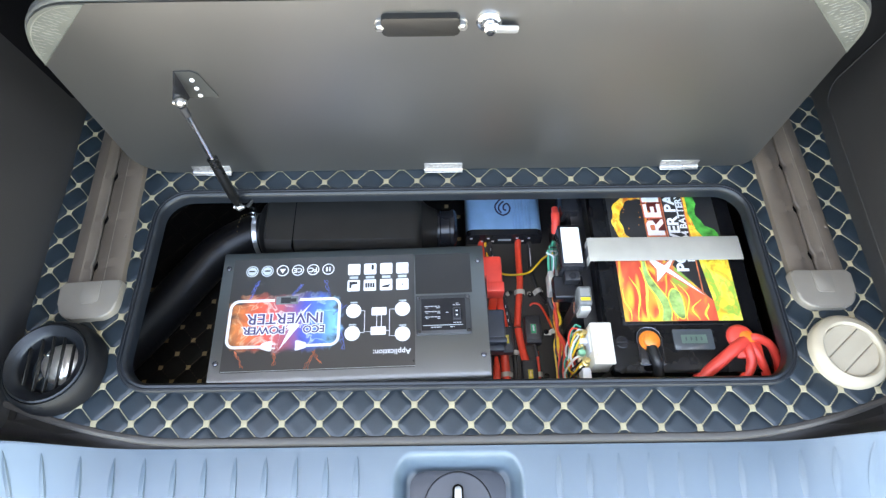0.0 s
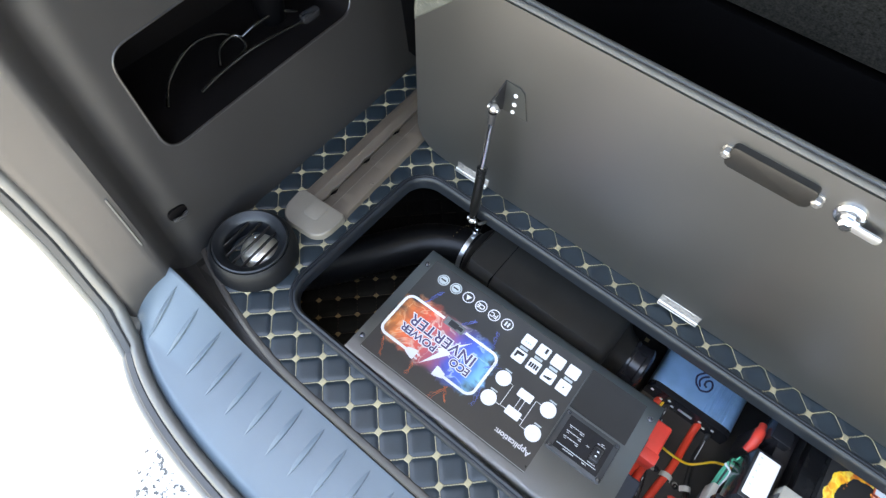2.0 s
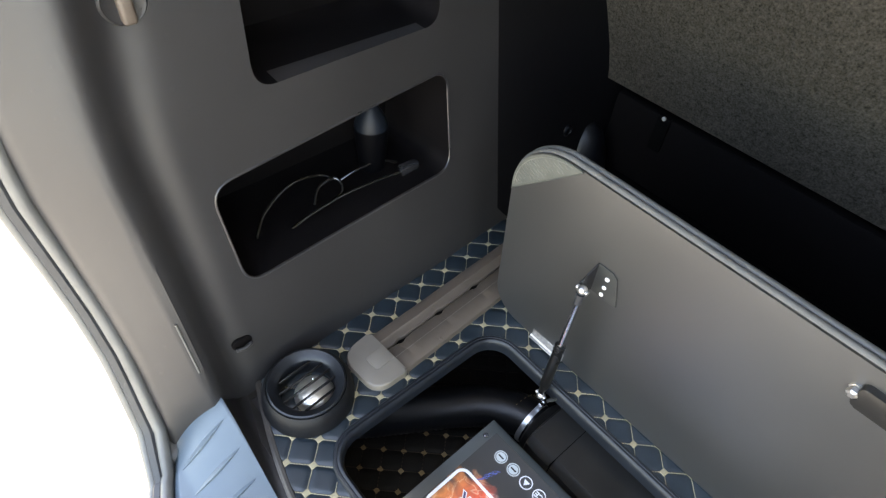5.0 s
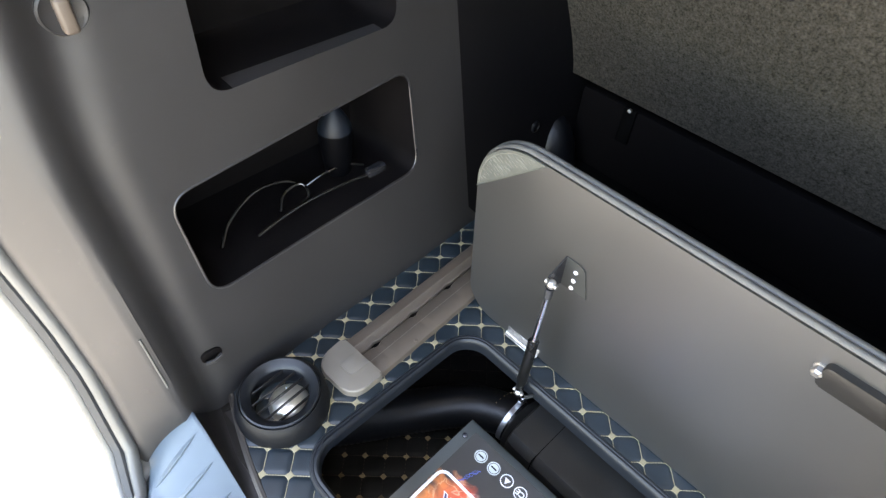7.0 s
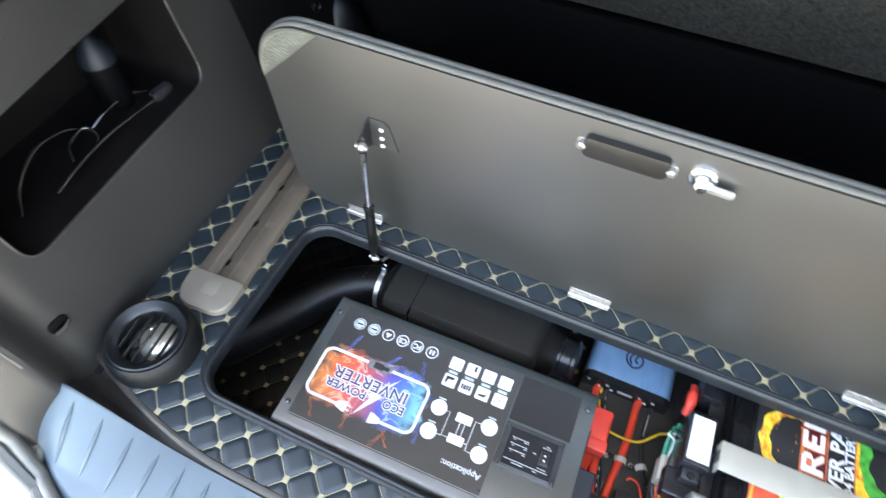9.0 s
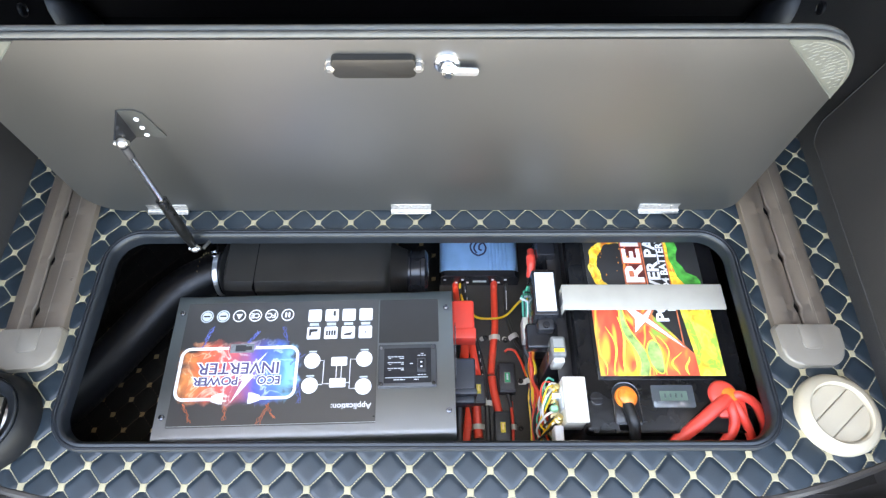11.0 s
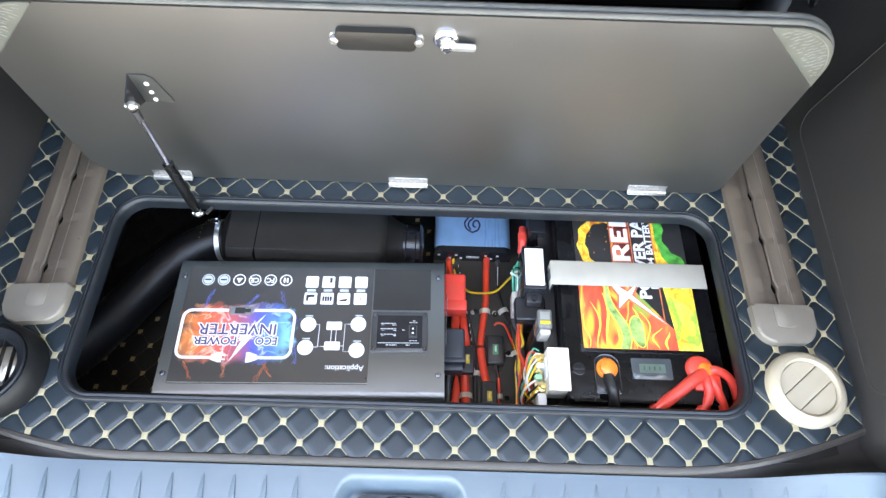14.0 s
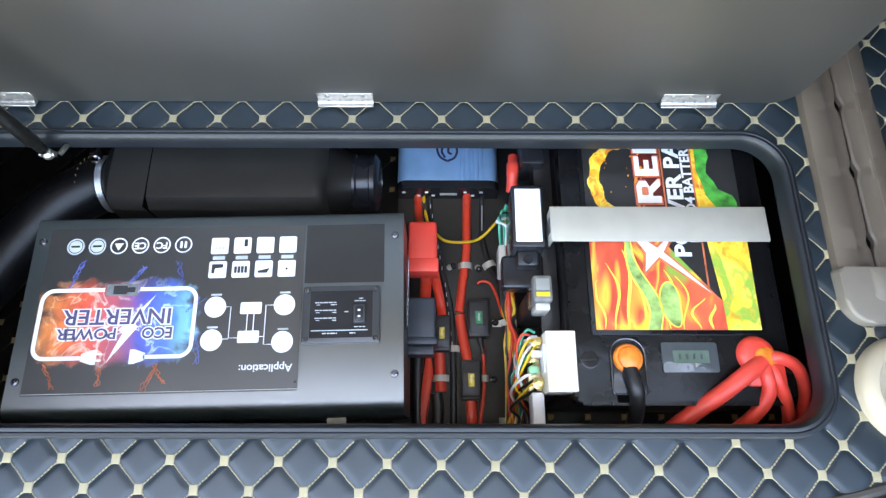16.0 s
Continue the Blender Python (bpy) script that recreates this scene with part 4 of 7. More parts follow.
for k in range(5):
    y = -0.030 + 0.0150 * k
    w = math.sqrt(0.0400 ** 2 - y * y)
    bm = rbox(bmesh.new(), -w, w, -0.0009, 0.0009, -0.0045, 0.0045, 0.0006, 1)
    bmesh.ops.transform(bm, matrix=pose(0, 0, 0, 0, 0, 95) @ pose(0, y, 0.028, 12, 0, 0), verts=bm.verts[:])
    part("slat", bm, M_HEATER, vent)
part("tab", rbox(bmesh.new(), -0.0030, 0.0000, 0.0100, 0.0125, 0.030, 0.036, 0.001, 1), M_CHROME, vent, "small bright flap tab")

vent2 = empty("air_vent", pose(0.585, 0.227, 0.0), "cream round air outlet with closed flap", "air vent")
part("housing", lathe(bmesh.new(), [(0.054, -0.004), (0.054, 0.010), (0.052, 0.015), (0.047, 0.019), (0.041, 0.020), (0.0385, 0.018), (0.0375, 0.012)], None, 56), M_CREAM, vent2)


def flap(a0, a1, side):
    """One piece of the closed flap: a slice of a shallow disc between two chords."""
    R = 0.0372
    pts = []
    for i in range(25):
        y = a0 + (a1 - a0) * i / 24
        pts.append((math.sqrt(max(0, R * R - y * y)), y))
    pts = pts + [(-x, y) for x, y in pts[::-1]]
    bm = prism(bmesh.new(), pts, 0.006, 0.0150, 0.0012)
    for v in bm.verts:
        v.co.z += 0.003 * (1 - (v.co.x ** 2 + v.co.y ** 2) / R ** 2)
    bmesh.ops.transform(bm, matrix=pose(0, 0, 0, 0, 0, 38), verts=bm.verts[:])
    part("flap", bm, M_CREAM, vent2)


flap(-0.0370, -0.0135, 0)
flap(-0.0127, 0.0127, 0)
flap(0.0135, 0.0370, 0)

# ---- inverter ----
INV_Z = -0.060
inv = empty("power_inverter", pose(-0.143, 0.320, 0, 0, 0, 1.35), "black metal power inverter box with a printed colour label", "inverter")
IW, ID = 0.2185, 0.1185
bm = bmesh.new()
prof = [(-ID, -0.205), (-ID, INV_Z - 0.018), (-ID + 0.0012, INV_Z - 0.0115), (-ID + 0.0042, INV_Z - 0.0062), (-ID + 0.0085, INV_Z - 0.0026), (-ID + 0.0135, INV_Z - 0.0007), (-ID + 0.0185, INV_Z), (ID - 0.004, INV_Z), (ID - 0.001, INV_Z - 0.002), (ID, INV_Z - 0.006), (ID, -0.205)]
ends = [[bm.verts.new((x, y, z)) for y, z in prof] for x in (-IW, IW)]
for k in range(len(prof) - 1):
    bm.faces.new((ends[0][k], ends[1][k], ends[1][k + 1], ends[0][k + 1]))
bm.faces.new(ends[0])
bm.faces.new(ends[1][::-1])
bm.faces.new((ends[0][0], ends[1][0], ends[1][-1], ends[0][-1]))
body = part("case", bm, M_CASE, inv)
for x in (-IW + 0.010, IW - 0.010):
    for y in (-0.0745, 0.0885):
        s = part("screw", lathe(bmesh.new(), [(0.0045, 0), (0.004, 0.0018), (0.0018, 0.0026), (0.0016, 0.001), (0, 0.001)], pose(x, y, INV_Z), 14), M_SCREW, body)
for i in range(14):
    boxpart("vent_slot", -0.15 + 0.012 * i, -0.143 + 0.012 * i, -ID - 0.0006, -ID + 0.001, -0.15, -0.10, M_DARKVOID, body, r=0)

LZ = INV_Z + 0.0006
# M_ART: printed glow of red and blue on black film
def art_material():
    m = bpy.data.materials.new("printed_lightning_art")
    m.use_nodes = True
    n, l = m.node_tree.nodes, m.node_tree.links
    b = n["Principled BSDF"]
    b.inputs["Roughness"].default_value, b.inputs["IOR"].default_value = 0.34, 1.9
    tc = n.new("ShaderNodeTexCoord")
    sep = n.new("ShaderNodeSeparateXYZ")
    l.new(tc.outputs["Object"], sep.inputs[0])
    noise_n = n.new("ShaderNodeTexNoise")
    noise_n.inputs["Scale"].default_value, noise_n.inputs["Detail"].default_value, noise_n.inputs["Distortion"].default_value = 38, 9, 1.2
    l.new(tc.outputs["Object"], noise_n.inputs["Vector"])

    def m2(op, a, c, clamp=False):
        q = n.new("ShaderNodeMath")
        q.operation, q.use_clamp = op, clamp
        for k, v in enumerate((a, c)):
            if isinstance(v, (int, float)):
                q.inputs[k].default_value = v
            else:
                l.new(v, q.inputs[k])
        return q.outputs[0]

    cx, cy = -0.107, -0.011      # middle of the picture on the case
    dx = m2("DIVIDE", m2("SUBTRACT", sep.outputs[0], cx), 0.100)
    dy = m2("DIVIDE", m2("SUBTRACT", sep.outputs[1], cy), 0.054)
    r = m2("SQRT", m2("ADD", m2("POWER", m2("ABSOLUTE", dx, 0), 4.0), m2("POWER", m2("ABSOLUTE", dy, 0), 4.0)), 0)
    glow = m2("SUBTRACT", 1.42, m2("ADD", r, m2("MULTIPLY", noise_n.outputs["Fac"], 1.05)), True)
    ramp = n.new("ShaderNodeValToRGB")
    e = ramp.color_ramp.elements
    e[0].position, e[0].color = 0.0, (0.88, 0.29, 0.06, 1)
    e[1].position, e[1].color = 1.0, (0.025, 0.15, 0.72, 1)
    for p, c in ((0.3, (0.80, 0.09, 0.04, 1)), (0.52, (0.32, 0.07, 0.13, 1)), (0.66, (0.045, 0.08, 0.40, 1)), (0.80, (0.04, 0.20, 0.80, 1)), (0.88, (0.20, 0.68, 0.92, 1))):
        ne = e.new(p)
        ne.color = c
    l.new(m2("ADD", m2("MULTIPLY", dx, 0.5), m2("ADD", 0.42, m2("MULTIPLY", noise_n.outputs["Fac"], 0.16)), True), ramp.inputs[0])
    mix = n.new("ShaderNodeMix")
    mix.data_type = "RGBA"
    mix.inputs["A"].default_value = (0.021, 0.0205, 0.0205, 1)
    l.new(m2("MULTIPLY", glow, 1.6, True), mix.inputs["Factor"])
    l.new(ramp.outputs[0], mix.inputs["B"])
    # pale forked filaments where the glow is strong
    fork = n.new("ShaderNodeTexNoise")
    fork.inputs["Scale"].default_value, fork.inputs["Detail"].default_value, fork.inputs["Distortion"].default_value = 30, 6, 0.8
    l.new(tc.outputs["Object"], fork.inputs["Vector"])
    line = m2("SUBTRACT", 1.0, m2("MULTIPLY", m2("ABSOLUTE", m2("SUBTRACT", fork.outputs["Fac"], 0.5), 0), 26.0), True)
    pale = n.new("ShaderNodeMix")
    pale.data_type = "RGBA"
    l.new(m2("MULTIPLY", m2("MULTIPLY", line, glow), 0.9, True), pale.inputs["Factor"])
    l.new(mix.outputs["Result"], pale.inputs["A"])
    tint = n.new("ShaderNodeValToRGB")
    tint.color_ramp.elements[0].color, tint.color_ramp.elements[1].color = (1.0, 0.62, 0.30, 1), (0.50, 0.85, 1.0, 1)
    l.new(m2("ADD", m2("MULTIPLY", dx, 0.5), 0.5, True), tint.inputs[0])
    l.new(tint.outputs[0], pale.inputs["B"])
    l.new(pale.outputs["Result"], b.inputs["Base Color"])
    return m


M_ART = art_material()
bm = prism(bmesh.new(), rounded_rect(-0.2005, 0.1015, -0.0905, 0.104, 0.002, 3), INV_Z - 0.001, LZ)
label = part("label", bm, M_ART, inv, "black printed label with red and blue lightning art")
TZ = LZ + 0.0004


def flat(name, pts, material, parent, z=TZ, h=0.0005, text=""):
    return part(name, prism(bmesh.new(), pts, z - h, z + 0.0002), material, parent, text, smooth=False)


def ring(name, cx, cy, r0, r1, material, parent, z=TZ, seg=28):
    return part(name, lathe(bmesh.new(), [(r0, 0), (r0, 0.0004), (r1, 0.0004), (r1, 0)], pose(cx, cy, z - 0.0003), seg), material, parent, smooth=False)


def strip(name, pts, w, material, parent, z=TZ, closed=False):
    """A printed line of one width."""
    bm = sweep_loop(bmesh.new(), [(x, y, z) for x, y in pts], [(-w / 2, -0.0004), (-w / 2, 0.0002), (w / 2, 0.0002), (w / 2, -0.0004)], closed)
    return part(name, bm, material, parent, smooth=False)


# white frame line with gaps for the plugs and the device picture
fr = rounded_rect(-0.196, -0.020, -0.050, 0.028, 0.013, 6)
# goes round from the plug at the near side to the device at the far side
right = [p for p in fr if p[0] > -0.085]
left = [p for p in fr if p[0] < -0.112]
rs = sorted([p for p in right], key=lambda p: math.atan2(p[1] + 0.011, p[0] + 0.085))
ls = sorted([p for p in left], key=lambda p: math.atan2(p[1] + 0.011, -(p[0] + 0.112)))
strip("frame_line", [(-0.072, -0.050)] + rs + [(-0.085, 0.028)], 0.0044, M_WHITE, label)
strip("frame_line", [(-0.140, -0.050)] + ls + [(-0.126, 0.028)], 0.0044, M_WHITE, label)
for cx, s in ((-0.131, 1), (-0.080, -1)):
    flat("plug_mark", [(cx - s * 0.010, -0.0535), (cx + s * 0.002, -0.0575), (cx + s * 0.007, -0.0575), (cx + s * 0.007, -0.0415), (cx + s * 0.002, -0.0415), (cx - s * 0.010, -0.0455)][::s], M_WHITE, label)
    if s > 0:
        for y in (-0.053, -0.046):
            flat("plug_mark", rounded_rect(cx + 0.007, cx + 0.013, y - 0.001, y + 0.001, 0.0004, 2), M_WHITE, label)
# device picture: small grey box
M_PANELGREY = mat("mid_grey_print", (0.15, 0.16, 0.16), 0.4, vary=0.3, scale=150)
flat("device_picture", rounded_rect(-0.124, -0.088, 0.0205, 0.0345, 0.001, 2), M_PANELGREY, label)
flat("device_picture", rounded_rect(-0.116, -0.100, 0.0225, 0.0325, 0.001, 2), M_BLACK, label, TZ + 0.0002)
flat("device_picture", rounded_rect(-0.100, -0.091, 0.0245, 0.0305, 0.001, 2), M_BLACK, label, TZ + 0.0002)
TURN = pose(0, 0, 0, 0, 0, 180)
M_INK = mat("dark_blue_print", (0.02, 0.02, 0.07), 0.5)
M_VIOLET = mat("violet_print", (0.075, 0.055, 0.13), 0.5)
for dz, b, mm in ((0.0, 0.0017, M_WHITE), (0.0003, 0.0003, M_VIOLET)):
    words("lettering", "INVERTER", 0.0252, pose(-0.1065, -0.003, TZ + dz, 0, 0, 180), mm, label, stretch=1.10, bold=b, depth=0.0002)
    words("lettering", "ECO", 0.0172, pose(-0.0595, -0.0225, TZ + dz, 0, 0, 180), mm, label, stretch=1.0, bold=b, depth=0.0002)
    words("lettering", "POWER", 0.0172, pose(-0.1385, -0.0225, TZ + dz, 0, 0, 180), mm, label, stretch=1.12, bold=b, depth=0.0002)
flat("bolt_mark", [(-0.112, -0.0555), (-0.098, -0.0225), (-0.104, -0.0195), (-0.0665, 0.0206), (-0.088, -0.012), (-0.082, -0.0155)], M_WHITE, label, TZ + 0.0002)
# lightning branches
M_BLUEP, M_REDP = mat("blue_print", (0.08, 0.12, 0.38), 0.4, vary=0.5, scale=60), mat("red_print", (0.58, 0.14, 0.06), 0.4, vary=0.4, scale=60)
rnd = random.Random(11)
for x0, y0, x1, y1, mm in ((-0.168, 0.030, -0.155, 0.064, M_BLUEP), (-0.098, 0.036, -0.085, 0.056, M_BLUEP), (-0.035, 0.030, -0.045, 0.062, M_BLUEP), (-0.030, 0.0, -0.014, 0.018, M_BLUEP), (-0.182, -0.056, -0.165, -0.084, M_REDP), (-0.120, -0.060, -0.118, -0.082, M_REDP), (-0.055, -0.058, -0.070, -0.090, M_REDP), (-0.060, -0.060, -0.045, -0.080, M_REDP), (-0.015, -0.03, -0.012, -0.06, M_BLUEP)):
    for w, drift in ((0.0008, 0.003), (0.0005, 0.005), (0.0004, 0.008)):
        pts, dx = [], 0.0
        lean = rnd.uniform(-drift, drift)
        for i in range(19):
            t = i / 18
            dx = 0.55 * dx + rnd.uniform(-0.0019, 0.0019)
            pts.append((x0 + (x1 - x0) * t + lean * t + dx * (i > 0), y0 + (y1 - y0) * t * (1 - 12 * abs(lean)) + rnd.uniform(-0.0004, 0.0004)))
        strip("lightning_mark", pts, w, mm, label)
# badges along the far edge
for i in range(6):
    cx, cy = -0.169 + 0.0254 * i, 0.0815
    ring("badge", cx, cy, 0.0086, 0.0101, M_WHITE if i > 1 else M_GREYPRINT, label)
    if i < 2:
        ring("badge", cx, cy, 0.0, 0.0074, M_GREYPRINT, label)
        flat("bar", rounded_rect(cx - 0.005, cx + 0.005, cy - 0.0012, cy + 0.0012, 0.0003, 2), M_BLACK, label, TZ + 0.0003)
    elif i == 2:
        flat("badge_mark", [(cx - 0.005, cy + 0.003), (cx, cy - 0.0055), (cx + 0.005, cy + 0.003)], M_WHITE, label)
    elif i in (3, 4):
        words("badge_mark", "CE" if i == 3 else "FC", 0.0115, pose(cx, cy, TZ, 0, 0, 180), M_WHITE, label, bold=0.0003, depth=0.0002)
    else:
        for k in (-0.0025, 0.0025):
            flat("bar", rounded_rect(cx + k - 0.0014, cx + k + 0.0014, cy - 0.0042, cy + 0.0042, 0.0012, 3), M_WHITE, label)
# eight pictogram tiles
for i in range(4):
    for j in range(2):
        cx, cy = 0.0014 + 0.0268 * i, 0.0785 - 0.0294 * j
        t = flat("pictogram", rounded_rect(cx - 0.0102, cx + 0.0102, cy - 0.0095, cy + 0.0105, 0.002, 3), M_WHITE, label)
        flat("bar", rounded_rect(cx - 0.007, cx + 0.007, cy - 0.0148, cy - 0.0125, 0.0003, 2) if j == 0 else rounded_rect(cx - 0.007, cx + 0.007, cy + 0.0128, cy + 0.0148, 0.0003, 2), M_GREYPRINT, label)
        if (i, j) == (1, 0):
            flat("pictogram_mark", rounded_rect(cx + 0.002, cx + 0.006, cy - 0.001, cy + 0.008, 0.001, 2), M_BLACK, t, TZ + 0.0004)
        if (i, j) == (0, 0):
            for k in range(3):
                flat("pictogram_mark", rounded_rect(cx - 0.005 + 0.004 * k, cx - 0.0025 + 0.004 * k, cy - 0.004, cy - 0.001, 0.0004, 2), M_GREYPRINT, t, TZ + 0.0004)
        if (i, j) == (0, 1):
            flat("pictogram_mark", [(cx - 0.007, cy + 0.007), (cx - 0.007, cy - 0.004), (cx - 0.004, cy - 0.004), (cx - 0.003, cy + 0.002), (cx + 0.006, cy + 0.003), (cx + 0.006, cy + 0.007)], M_BLACK, t, TZ + 0.0004)
        if (i, j) == (1, 1):
            for k in range(4):
                flat("pictogram_mark", rounded_rect(cx - 0.0075 + 0.004 * k, cx - 0.0045 + 0.004 * k, cy - 0.004, cy + 0.004, 0.0004, 2), M_BLACK, t, TZ + 0.0004)
        if (i, j) == (2, 1):
            flat("pictogram_mark", [(cx - 0.007, cy - 0.002), (cx + 0.007, cy + 0.001), (cx + 0.004, cy - 0.0045), (cx - 0.006, cy - 0.0045)][::-1], M_BLACK, t, TZ + 0.0004)
        if (i, j) == (3, 1):
            ring("pictogram_mark", cx, cy, 0.0, 0.0014, M_BLACK, t, TZ + 0.0004, 10)
# wiring chart: discs, boxes and lines
for cx, cy in ((0.003, 0.005), (0.002, -0.033), (0.082, 0.006), (0.082, -0.0365)):
    ring("chart_disc", cx, cy, 0.0, 0.0122, M_WHITE, label)
    flat("bar", rounded_rect(cx - 0.006, cx + 0.006, cy + 0.0135, cy + 0.0155, 0.0003, 2), M_GREYPRINT, label)
for cx, cy in ((0.044, 0.003), (0.0433, -0.030)):
    flat("chart_box", rounded_rect(cx - 0.012, cx + 0.012, cy - 0.0068, cy + 0.0068, 0.0015, 3), M_WHITE, label)
for pts in ([(0.014, 0.005), (0.021, 0.005), (0.021, -0.031), (0.032, -0.031)], [(0.013, -0.032), (0.021, -0.032)], [(0.071, 0.006), (0.061, 0.006), (0.061, -0.039), (0.071, -0.039)], [(0.055, -0.030), (0.061, -0.030)], [(0.0405, -0.004), (0.0405, -0.024)], [(0.048, -0.004), (0.048, -0.024)]):
    strip("chart_line", pts, 0.0009, M_WHITE, label)
words("lettering", "Application:", 0.0118, pose(0.065, -0.065, TZ, 0, 0, 180), M_WHITE, label, bold=0.0002, stretch=1.05, depth=0.0002)
strip("label_edge", [(-0.199, -0.0885), (0.1015, -0.0885)], 0.0006, M_GREYPRINT, label)
ring("label_hole", 0.099, -0.081, 0.0, 0.0016, M_BLACK, label, TZ, 10)
# glossy upper film beside the label
part("film", prism(bmesh.new(), rounded_rect(0.1035, 0.196, 0.031, 0.103, 0.001, 2), INV_Z - 0.001, LZ), M_DECAL, inv, "plain black film patch")
M_DIM = mat("faint_grey_print", (0.46, 0.47, 0.47), 0.5)
# remote socket panel with switch
M_PANELRIM = mat("dark_grey_panel_rim", (0.030, 0.031, 0.032), 0.32, vary=0.15, bump=0.1, bump_scale=900, spec=0.7)
panel = part("control_panel", prism(bmesh.new(), rounded_rect(0.1035, 0.192, -0.040, 0.0265, 0.003, 4), INV_Z - 0.001, INV_Z + 0.0045, 0.0015), M_PANELRIM, inv, "raised dark grey control panel with a rocker switch")
PZ = INV_Z + 0.0047
part("panel_face", prism(bmesh.new(), rounded_rect(0.1125, 0.1835, -0.034, 0.020, 0.001, 2), INV_Z, PZ), M_BLACKGLOSS, panel)
for x in (0.1085, 0.187):
    for y in (-0.035, 0.0215):
        part("screw", lathe(bmesh.new(), [(0.0032, 0), (0.0028, 0.0014), (0, 0.0016)], pose(x, y, PZ - 0.0004), 12), M_SCREW, panel)
part("rocker_switch", rbox(bmesh.new(), 0.1625, 0.1755, -0.018, 0.003, PZ - 0.002, PZ + 0.004, 0.001), M_BLACK, panel)
part("rocker", rbox(bmesh.new(), 0.1645, 0.1735, -0.016, 0.001, PZ, PZ + 0.0055, 0.0015), M_BLACKGLOSS, panel)
for y in (-0.011, -0.004):
    flat("bar", rounded_rect(0.1675, 0.1705, y - 0.001, y + 0.001, 0.0004, 2), M_WHITE, panel, PZ + 0.0056)
def print_row(x0, x1, y, h):
    """A row of short bars, as small print that cannot be read."""
    x, k = x0, 0
    while x < x1 - 0.001:
        w = min((0.0046, 0.0031, 0.0055)[k % 3], x1 - x)
        flat("bar", rounded_rect(x, x + w, y - h / 2, y + h / 2, 0.0002, 2), M_DIM, panel, PZ + 0.0003)
        x, k = x + w + 0.0008, k + 1


for y in (0.0065, -0.0025, -0.0115):
    print_row(0.118, 0.1425, y, 0.0011)
    print_row(0.138 - 0.002 * (y > 0), 0.1425, y - 0.0026, 0.0011)
    print_row(0.1195, 0.1235, y - 0.0026, 0.0006)
print_row(0.1515, 0.1565, -0.0045, 0.0011)
print_row(0.163, 0.1755, 0.0080, 0.0010)
print_row(0.168, 0.1735, 0.0108, 0.0010)
print_row(0.163, 0.1755, -0.0220, 0.0010)
flat("bar", rounded_rect(0.1145, 0.1785, -0.0262, -0.0252, 0.0003, 2), M_GREYPRINT, panel, PZ + 0.0003)
print_row(0.127, 0.144, -0.0290, 0.0013)
print_row(0.158, 0.1645, -0.0290, 0.0013)
for x, z in ((0.155, -0.19), (-0.1, -0.19)):
    boxpart("foot", x, x + 0.03, -ID + 0.01, ID - 0.01, WELL_Z + 0.003, -0.204, M_STEEL, inv, r=0.001)

boxpart("mounting_tab", 0.128, 0.150, -ID - 0.010, -ID + 0.002, -0.103, -0.100, M_STEEL, inv, "bright steel mounting tab", r=0.0006)

# thin wires hanging beside the inverter's closed end
for i, (mm, nm) in enumerate(((M_RED, "red"), (mat("blue_wire", (0.03, 0.16, 0.42), 0.45, vary=0.1), "blue"), (M_HEATER, "black"), (M_RED, "red"))):
    o = 0.007 * i
    tagged(part("thin_wire", tube(bmesh.new(), curve_pts([(-0.362, 0.235 + o, -0.135), (-0.376, 0.226 + o, -0.126 - 0.006 * (i % 2)), (-0.392 + 0.003 * i, 0.208 + o, -0.150), (-0.396, 0.190 + o, -0.205), (-0.390, 0.176 + o, -0.253)], 7), 0.0024, 8), mm), "thin %s wire hanging beside the inverter" % nm, "cable", "inverter end wires")
part("wire_gland", lathe(bmesh.new(), [(0.011, 0.0), (0.011, 0.006), (0.007, 0.008), (0, 0.008)], pose(-IW, -0.075, -0.135, 0, -90, 0), 20), M_HEATER, inv)

# ---- air heater, its hose and clamp ----
heater = empty("air_heater", pose(-0.18, 0.53, -0.165), "matte black cabin air heater lying in the well", "air heater")


def shell(bm, stations, sides=28):
    """A body of rounded-square section along x; stations: x, half width, half height, z offset, roundness."""
    rings = []
    for x, hw, hh, dz, p in stations:
        rr = []
        for k in range(sides):
            a = 2 * math.pi * k / sides
            c, s = math.cos(a), math.sin(a)
            q = (abs(c) ** p + abs(s) ** p) ** (-1 / p)
            rr.append(bm.verts.new((x, hw * c * q, dz + hh * s * q)))
        rings.append(rr)
    for a, b in zip(rings, rings[1:]):
        for k in range(sides):
            bm.faces.new((a[k], a[(k + 1) % sides], b[(k + 1) % sides], b[k]))
    bm.faces.new(rings[0][::-1])
    bm.faces.new(rings[-1])
    return bm


part("body", shell(bmesh.new(), [(-0.142, 0.055, 0.058, 0, 4), (-0.138, 0.062, 0.064, 0, 6), (-0.120, 0.064, 0.066, 0, 8), (0.128, 0.064, 0.066, 0, 9), (0.138, 0.060, 0.063, 0, 7), (0.146, 0.052, 0.054, 0, 4)]), M_HEATBODY, heater)
part("end_cover", shell(bmesh.new(), [(-0.158, 0.044, 0.046, 0, 2.4), (-0.152, 0.050, 0.052, 0, 3), (-0.141, 0.054, 0.057, 0, 4)]), M_HEATER, heater)
part("end_cover", shell(bmesh.new(), [(0.145, 0.052, 0.054, 0, 4), (0.156, 0.046, 0.048, 0, 2.6), (0.176, 0.040, 0.041, 0, 2)]), M_HEATER, heater)
bm = bmesh.new()
